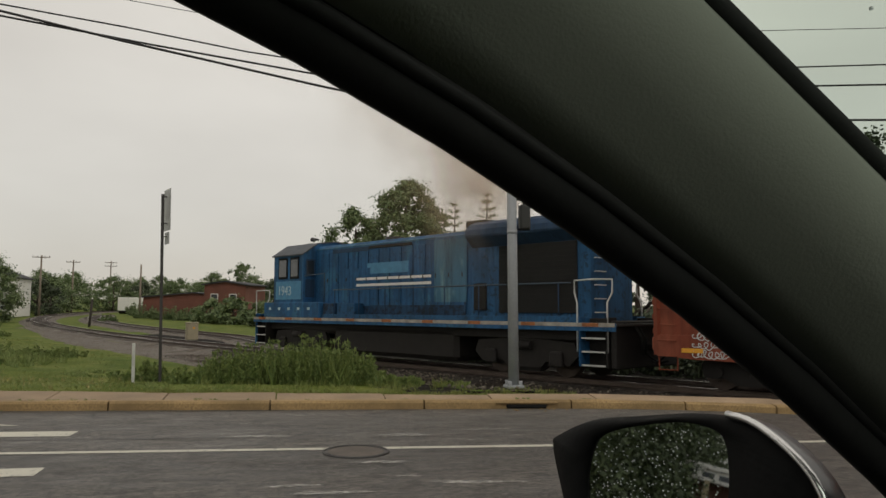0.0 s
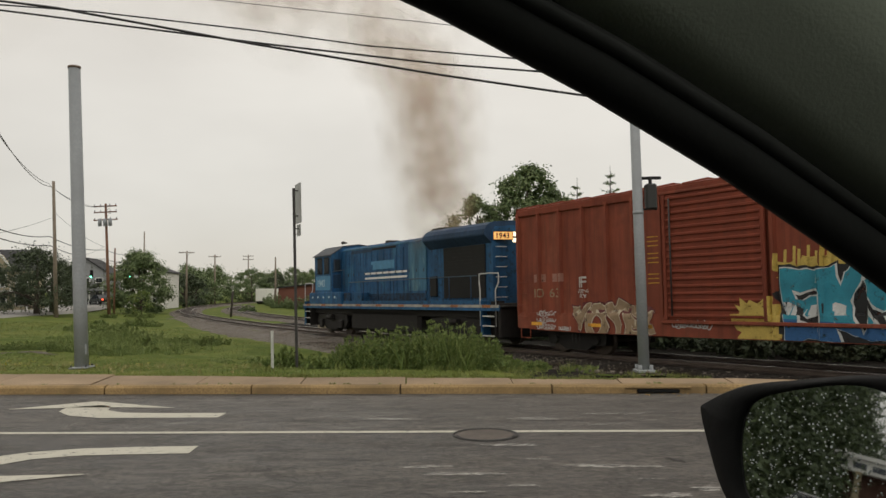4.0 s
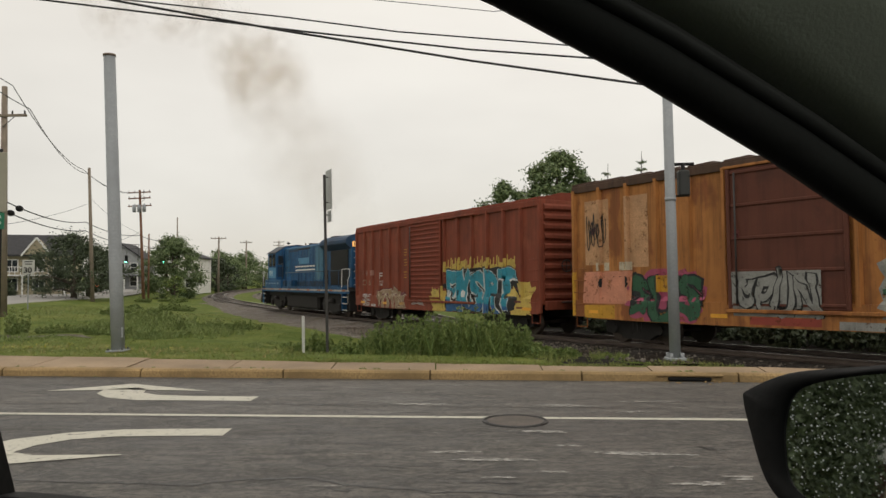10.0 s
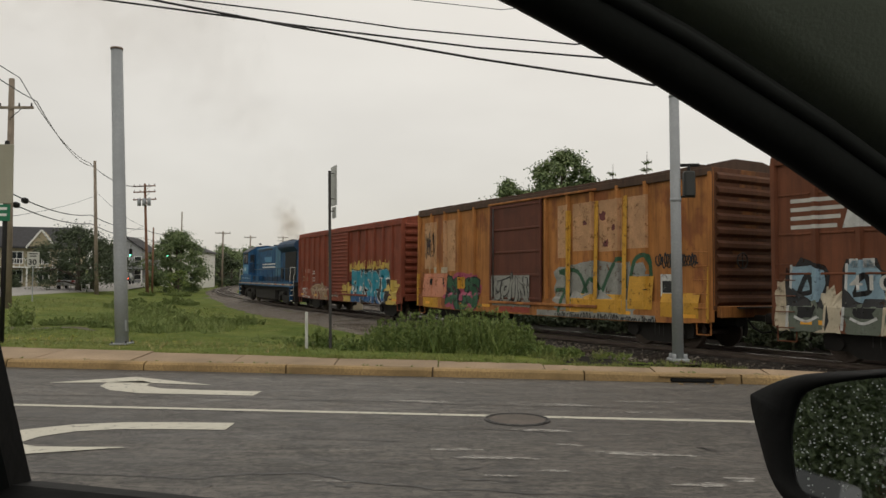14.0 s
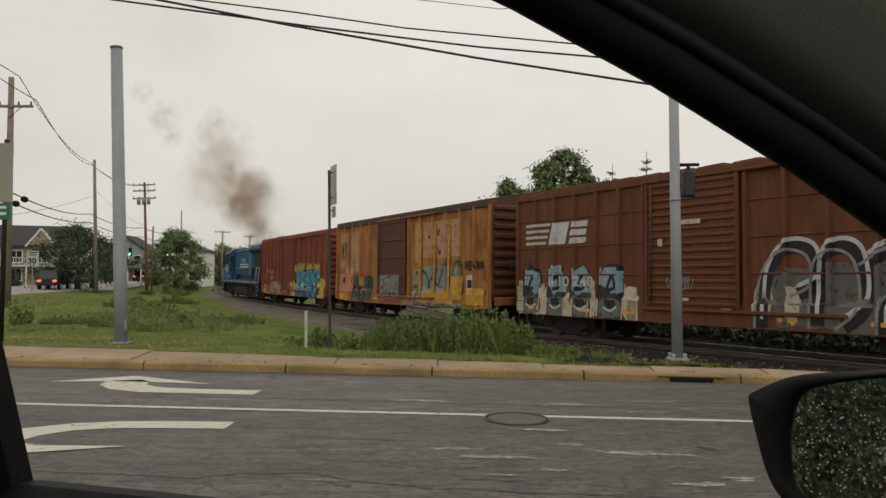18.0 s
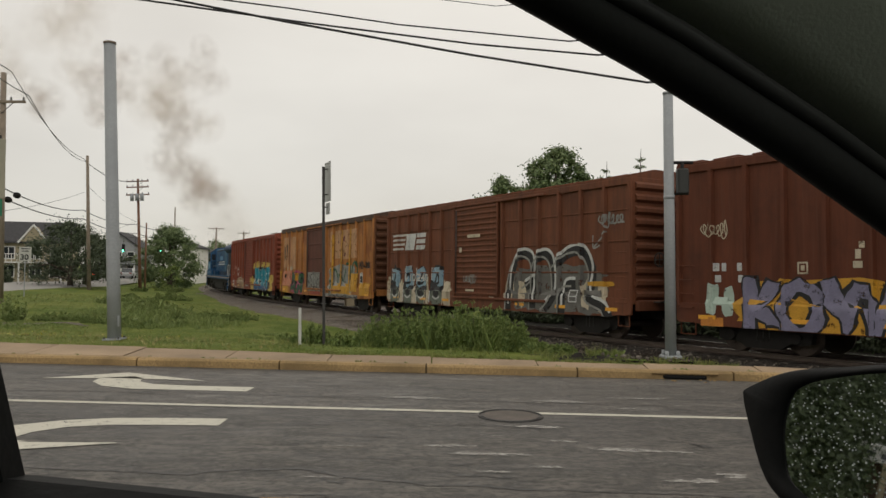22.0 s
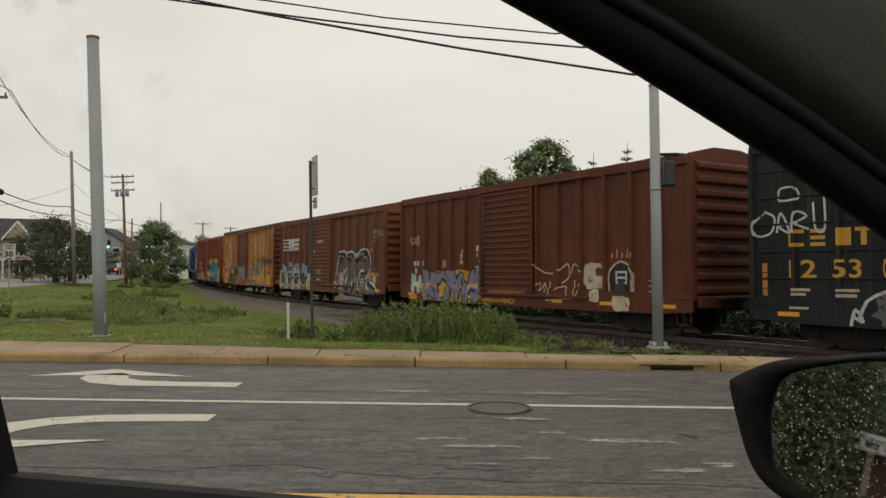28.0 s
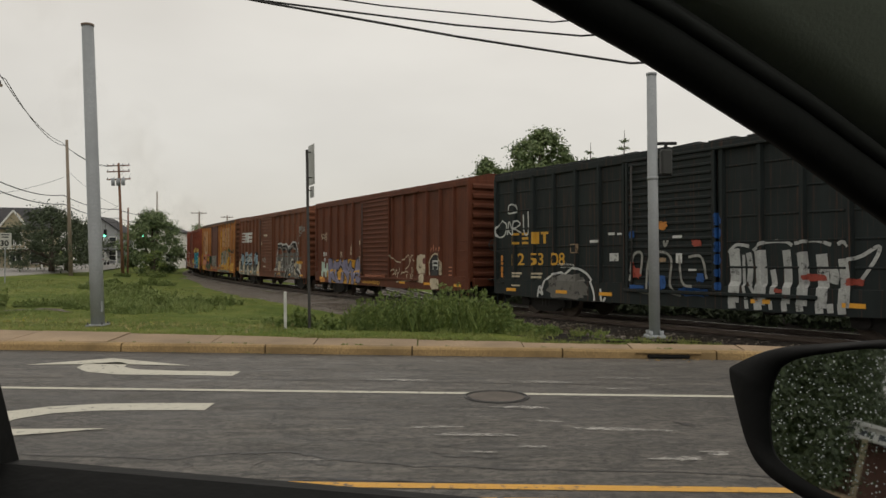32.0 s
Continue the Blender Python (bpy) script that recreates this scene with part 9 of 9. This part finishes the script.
patches("white_patch", ((4.6, 2.3, 5.05, 2.38), (5.35, 2.5, 5.6, 2.58), (5.7, 2.5, 5.9, 2.56), (5.4, 1.75, 5.75, 1.98), (7.9, 1.7, 8.1, 1.95), (8.3, 1.5, 8.55, 1.55), (7.0, 2.4, 7.3, 2.45), (7.8, 2.35, 8.1, 2.42)), W, S_WHITE, 0.012)
patches("stencil_box", ((3.75, 2.0, 4.1, 2.03), (3.75, 2.25, 4.1, 2.28), (3.75, 2.0, 3.78, 2.28), (4.07, 2.0, 4.1, 2.28)), W, S_BEIGE, 0.006)
for d0, z0, d1, z1, k, mm in ((6.2, 0.90, 6.9, 1.12, 38, S_DEEPBLUE), (6.95, 0.92, 7.6, 1.45, 39, S_DEEPBLUE), (7.75, 0.82, 8.95, 1.10, 41, S_DEEPBLUE), (6.35, 1.25, 6.75, 1.62, 42, S_RED), (7.2, 2.55, 7.65, 2.85, 43, S_ORANGE), (8.5, 1.2, 8.8, 1.45, 44, S_DEEPBLUE), (6.25, 2.35, 6.5, 2.6, 45, S_DEEPBLUE), (6.3, 1.55, 6.5, 1.75, 46, S_RED), (8.35, 2.1, 8.75, 2.3, 47, S_RED), (7.3, 1.72, 7.6, 1.86, 48, S_BEIGE)):
    wrap("graffiti", blob(d0, z0, d1, z1, k, 24, 0.45), W, mm, 0.008)
for k in range(6):
    wrap("graffiti", blob(9.02, 1.0 + 0.32 * k, 9.24, 1.26 + 0.34 * k, 160 + k, 12, 0.4), W, S_DEEPBLUE, 0.010)
for pts in (((6.3, 1.2), (6.45, 1.9), (6.75, 1.95), (6.7, 1.4)), ((6.9, 1.0), (7.0, 1.8), (7.4, 2.0), (7.75, 1.8), (7.7, 1.15), (7.95, 0.85)), ((8.0, 1.9), (8.1, 1.2), (8.4, 1.1)), ((8.3, 1.85), (8.7, 1.85), (8.85, 1.3)), ((7.5, 2.3), (7.55, 2.15), (7.65, 2.3)), ((6.4, 0.95), (6.9, 0.88), (7.4, 0.95), (8.0, 0.85))):
    wrap("graffiti", stroke(pts, 0.07), W, S_SILVER, 0.014)
# tall white strokes, drips and red smears
S_CHALK = spray("chalky_white_spray", (0.40, 0.41, 0.40), 0.3)
for x, z0, z1, w in ((9.55, 0.75, 2.05, 0.30), (9.95, 1.25, 1.95, 0.15), (10.25, 0.72, 2.0, 0.30), (10.58, 0.95, 1.55, 0.14), (10.92, 0.78, 2.0, 0.20), (11.3, 0.75, 1.95, 0.26), (11.75, 0.72, 1.9, 0.26), (12.25, 0.75, 1.8, 0.26), (12.0, 1.25, 1.6, 0.2)):
    wrap("graffiti", stroke(((x, z0), (x + 0.03, (z0 + z1) / 2), (x - 0.02, z1)), w), W, S_CHALK, 0.010)
    wrap("graffiti", stroke(((x - 0.05, 0.82), (x - 0.03, 0.62 - 0.05 * (x % 0.7))), w * 0.7), W, S_CHALK, 0.012)
for pts in (((9.38, 1.95), (9.6, 2.14), (9.95, 2.1)), ((10.05, 2.0), (10.35, 2.18), (10.85, 2.2), (11.05, 2.1)), ((11.1, 2.15), (11.6, 2.2), (11.95, 2.1)), ((12.1, 2.1), (12.2, 2.16), (12.35, 2.05)), ((12.25, 1.75), (12.6, 1.85), (12.96, 2.05), (12.9, 1.8), (12.6, 1.35)), ((9.95, 1.25), (10.1, 1.0), (10.2, 0.75)), ((9.8, 1.9), (9.82, 1.2), (9.9, 0.85))):
    wrap("graffiti", stroke(pts, 0.08), W, S_CHALK, 0.014)
for d0, z0, d1, z1, k in ((11.3, 1.27, 11.9, 1.48, 47), (12.2, 1.2, 12.7, 1.40, 48), (10.6, 1.0, 10.85, 1.12, 49)):
    wrap("graffiti", blob(d0, z0, d1, z1, k, 18, 0.45), W, S_RED, 0.02)


# ---- exhaust smoke: soft puffs that rise from the stack and drift off ----
def smoke_mat(name, density, col):
    m, nt, b = node_mat(name)
    nt.nodes.remove(b)
    co = nt.nodes.new("ShaderNodeTexCoord")
    ln = nt.nodes.new("ShaderNodeVectorMath")
    ln.operation = "LENGTH"
    nt.links.new(co.outputs["Object"], ln.inputs[0])
    fall = ramp(nt, ln.outputs["Value"], 0.05, 0.97, (1, 1, 1, 1), (0, 0, 0, 1))
    info = nt.nodes.new("ShaderNodeObjectInfo")
    add = nt.nodes.new("ShaderNodeVectorMath")
    add.operation = "MULTIPLY_ADD"
    add.inputs[1].default_value = (1.0, 1.0, 1.0)
    sc = nt.nodes.new("ShaderNodeVectorMath")
    sc.operation = "SCALE"
    sc.inputs[0].default_value = (19.0, 7.0, 13.0)
    nt.links.new(info.outputs["Random"], sc.inputs["Scale"])
    nt.links.new(co.outputs["Object"], add.inputs[0])
    nt.links.new(sc.outputs[0], add.inputs[2])
    nz = nt.nodes.new("ShaderNodeTexNoise")
    nz.inputs["Scale"].default_value, nz.inputs["Detail"].default_value, nz.inputs["Roughness"].default_value = 1.5, 5.0, 0.58
    nt.links.new(add.outputs[0], nz.inputs["Vector"])
    n2 = ramp(nt, nz.outputs[0], 0.29, 0.73)
    f = mixc(nt, 1.0, fall, n2, "MULTIPLY")
    f = mixc(nt, 1.0, f, (density, density, density), "MULTIPLY")
    dif = nt.nodes.new("ShaderNodeBsdfDiffuse")
    dif.inputs[0].default_value = (*col, 1)
    tl = nt.nodes.new("ShaderNodeBsdfTranslucent")
    tl.inputs[0].default_value = (*col, 1)
    both = nt.nodes.new("ShaderNodeMixShader")
    both.inputs[0].default_value = 0.5
    nt.links.new(dif.outputs[0], both.inputs[1])
    nt.links.new(tl.outputs[0], both.inputs[2])
    tr = nt.nodes.new("ShaderNodeBsdfTransparent")
    mx = nt.nodes.new("ShaderNodeMixShader")
    nt.links.new(f, mx.inputs[0])
    nt.links.new(tr.outputs[0], mx.inputs[1])
    nt.links.new(both.outputs[0], mx.inputs[2])
    nt.links.new(mx.outputs[0], nt.nodes["Material Output"].inputs["Surface"])
    return m


SMOKE = {k: smoke_mat("exhaust_smoke_" + k, d, c) for k, d, c in (("old", 0.34, (0.68, 0.52, 0.37)), ("thick", 0.46, (0.62, 0.465, 0.315)), ("dense", 0.50, (0.44, 0.30, 0.20)), ("mid", 0.20, (0.66, 0.52, 0.40)), ("thin", 0.10, (0.64, 0.53, 0.43)))}
scene.cycles.transparent_max_bounces = 40


def puff_mesh(name, material, seed):
    """A lumpy sheet of one metre radius."""
    rng = random.Random(seed)
    bm = bmesh.new()
    n = 12
    for turn in (0.05,):
        grid = []
        for i in range(n + 1):
            row = []
            for j in range(n + 1):
                u, v = 2 * i / n - 1, 2 * j / n - 1
                bulge = 0.25 * (1 - u * u) * (1 - v * v) + 0.18 * noise.noise((u * 2 + seed, v * 2, turn))
                p = Vector((u, bulge - 0.1 + turn * 0.4, v))
                row.append(bm.verts.new(Matrix.Rotation(turn, 3, "Z") @ p))
            grid.append(row)
        for i in range(n):
            for j in range(n):
                f = bm.faces.new((grid[i][j], grid[i + 1][j], grid[i + 1][j + 1], grid[i][j + 1]))
                f.smooth = True
    me = bpy.data.meshes.new(name)
    bm.to_mesh(me)
    bm.free()
    me.materials.append(material)
    return me


PUFFS = []
meshes = {k: [puff_mesh("smoke_puff", SMOKE[k], s) for s in (1, 2, 3, 4)] for k in SMOKE}
smoke_rng = random.Random(14)
# when the engine throws smoke: from, to, every, how thick, how large
BURSTS = []
for t0, t1, step, thick, size in ((-7.0, -1.2, 0.22, "old", 4.0), (-1.2, 3.5, 0.18, "thick", 2.0), (3.5, 6.4, 0.13, "thick", 1.55), (6.3, 8.4, 0.30, "mid", 2.8), (8.4, 9.6, 0.35, "thin", 2.8),
                                  (9.6, 12.0, 0.7, "thin", 2.8), (13.2, 14.6, 0.25, "thick", 1.1), (14.9, 16.2, 0.13, "thick", 2.3), (15.4, 20.2, 0.115, "dense", 1.6), (20.2, 22.6, 0.4, "mid", 2.5), (22.6, 31.6, 0.55, "thin", 2.8)):
    k = t0
    while k < t1:
        BURSTS.append((k + smoke_rng.uniform(-0.3, 0.3) * step, thick, size))
        k += step
for te, thick, size in BURSTS:
    ob = new("smoke_puff", smoke_rng.choice(meshes[thick]))
    sz = size * smoke_rng.uniform(0.8, 1.3)
    ob.scale = (sz, sz, sz * smoke_rng.uniform(0.9, 1.15))
    tagged(ob, "puff of brown-grey diesel exhaust smoke", "smoke", "exhaust smoke over the locomotive")
    PUFFS.append((ob, te, (0.85 * noise.noise((te * 1.1, 4.0, 0)) + smoke_rng.gauss(0, 0.14), smoke_rng.uniform(-0.3, 0.4), 0.4 * noise.noise((te * 0.6, 9.0, 0)) + smoke_rng.gauss(-0.55 if te < -1.0 else (-0.4 if te < 1.5 else 0.0), 0.2), smoke_rng.gauss(0, 1), smoke_rng.gauss(0, 1)), smoke_rng.uniform(0, 360)))


def stack_at(t):
    m = on_track(train_s(max(0.0, t)) + 19.15 + 2.45 * min(0.0, t), 18.4, 3.4)
    return m @ Vector((-2.9, 0, 0)), m


def puff_place(t, te, jit, turn):
    """Below the engine until te, out through the stack, then up and away on the wind."""
    base, _ = stack_at(te)
    if t <= te:
        return base + Vector((0, 0, 4.2 if t > te - 0.01 else -5.5))
    a = t - te
    up = 4.2 + 0.7 * min(1.0, a / 0.5) + (1.9 + jit[2]) * a + 0.05 * a * a + 0.22 * max(0.0, a - 4.5) ** 2
    drift = 1.3 * a + 0.2 * a * a
    late = 0.10 * max(0.0, a - 2.0) ** 1.8
    return base + Vector((-(1.0 + jit[0]) * drift + jit[3] * late, 0.5 * a + jit[1] * a, up + jit[4] * late * 0.8))


# ---- what moves ----
def motions():
    for ob, off, length, bogie in MOVERS:
        walk(ob, [(t, on_track(train_s(t) + off, length, bogie)) for t in range(0, 33)])
    for ob, off, legs in CARS:
        n = len(legs)
        out = []
        for i, (t, u) in enumerate(legs):
            p, a = street_at(u - min(3.2, max(0.0, 0.1 * (u - 10))), off - 0.6)
            away = legs[min(i + 1, n - 1)][1] > legs[max(i - 1, 0)][1]
            out.append((t, Matrix.Translation(p + Vector((0, 0, 0.06))) @ Matrix.Rotation(a + (0 if away else math.pi), 4, "Z")))
        walk(ob, out)
    for ob, te, jit, turn in PUFFS:
        times = sorted({0.0, 32.0} | {float(t) for t in range(2, 32, 2) if t < te - 0.3 or t > te + 0.2} | {v for v in (te - 0.25, te, te + 0.5, te + 1.0, te + 2.0, te + 3.0, te + 4.5) if 0 < v < 32})
        walk(ob, [(t, Matrix.Translation(puff_place(t, te, jit, turn)) @ Matrix.Rotation(radians(turn % 50 - 25 + 3 * max(0, t - te)), 4, "Z")) for t in times])
    rows = [i * 0.2 for i in range(161)]
    for ws, dx, r in WHEELS:
        s0 = train_s(0.0)
        walk(ws, [(t, Matrix.Translation((dx, 0, r)) @ Matrix.Rotation((train_s(t) - s0) / r, 4, "Y")) for t in rows])


motions()
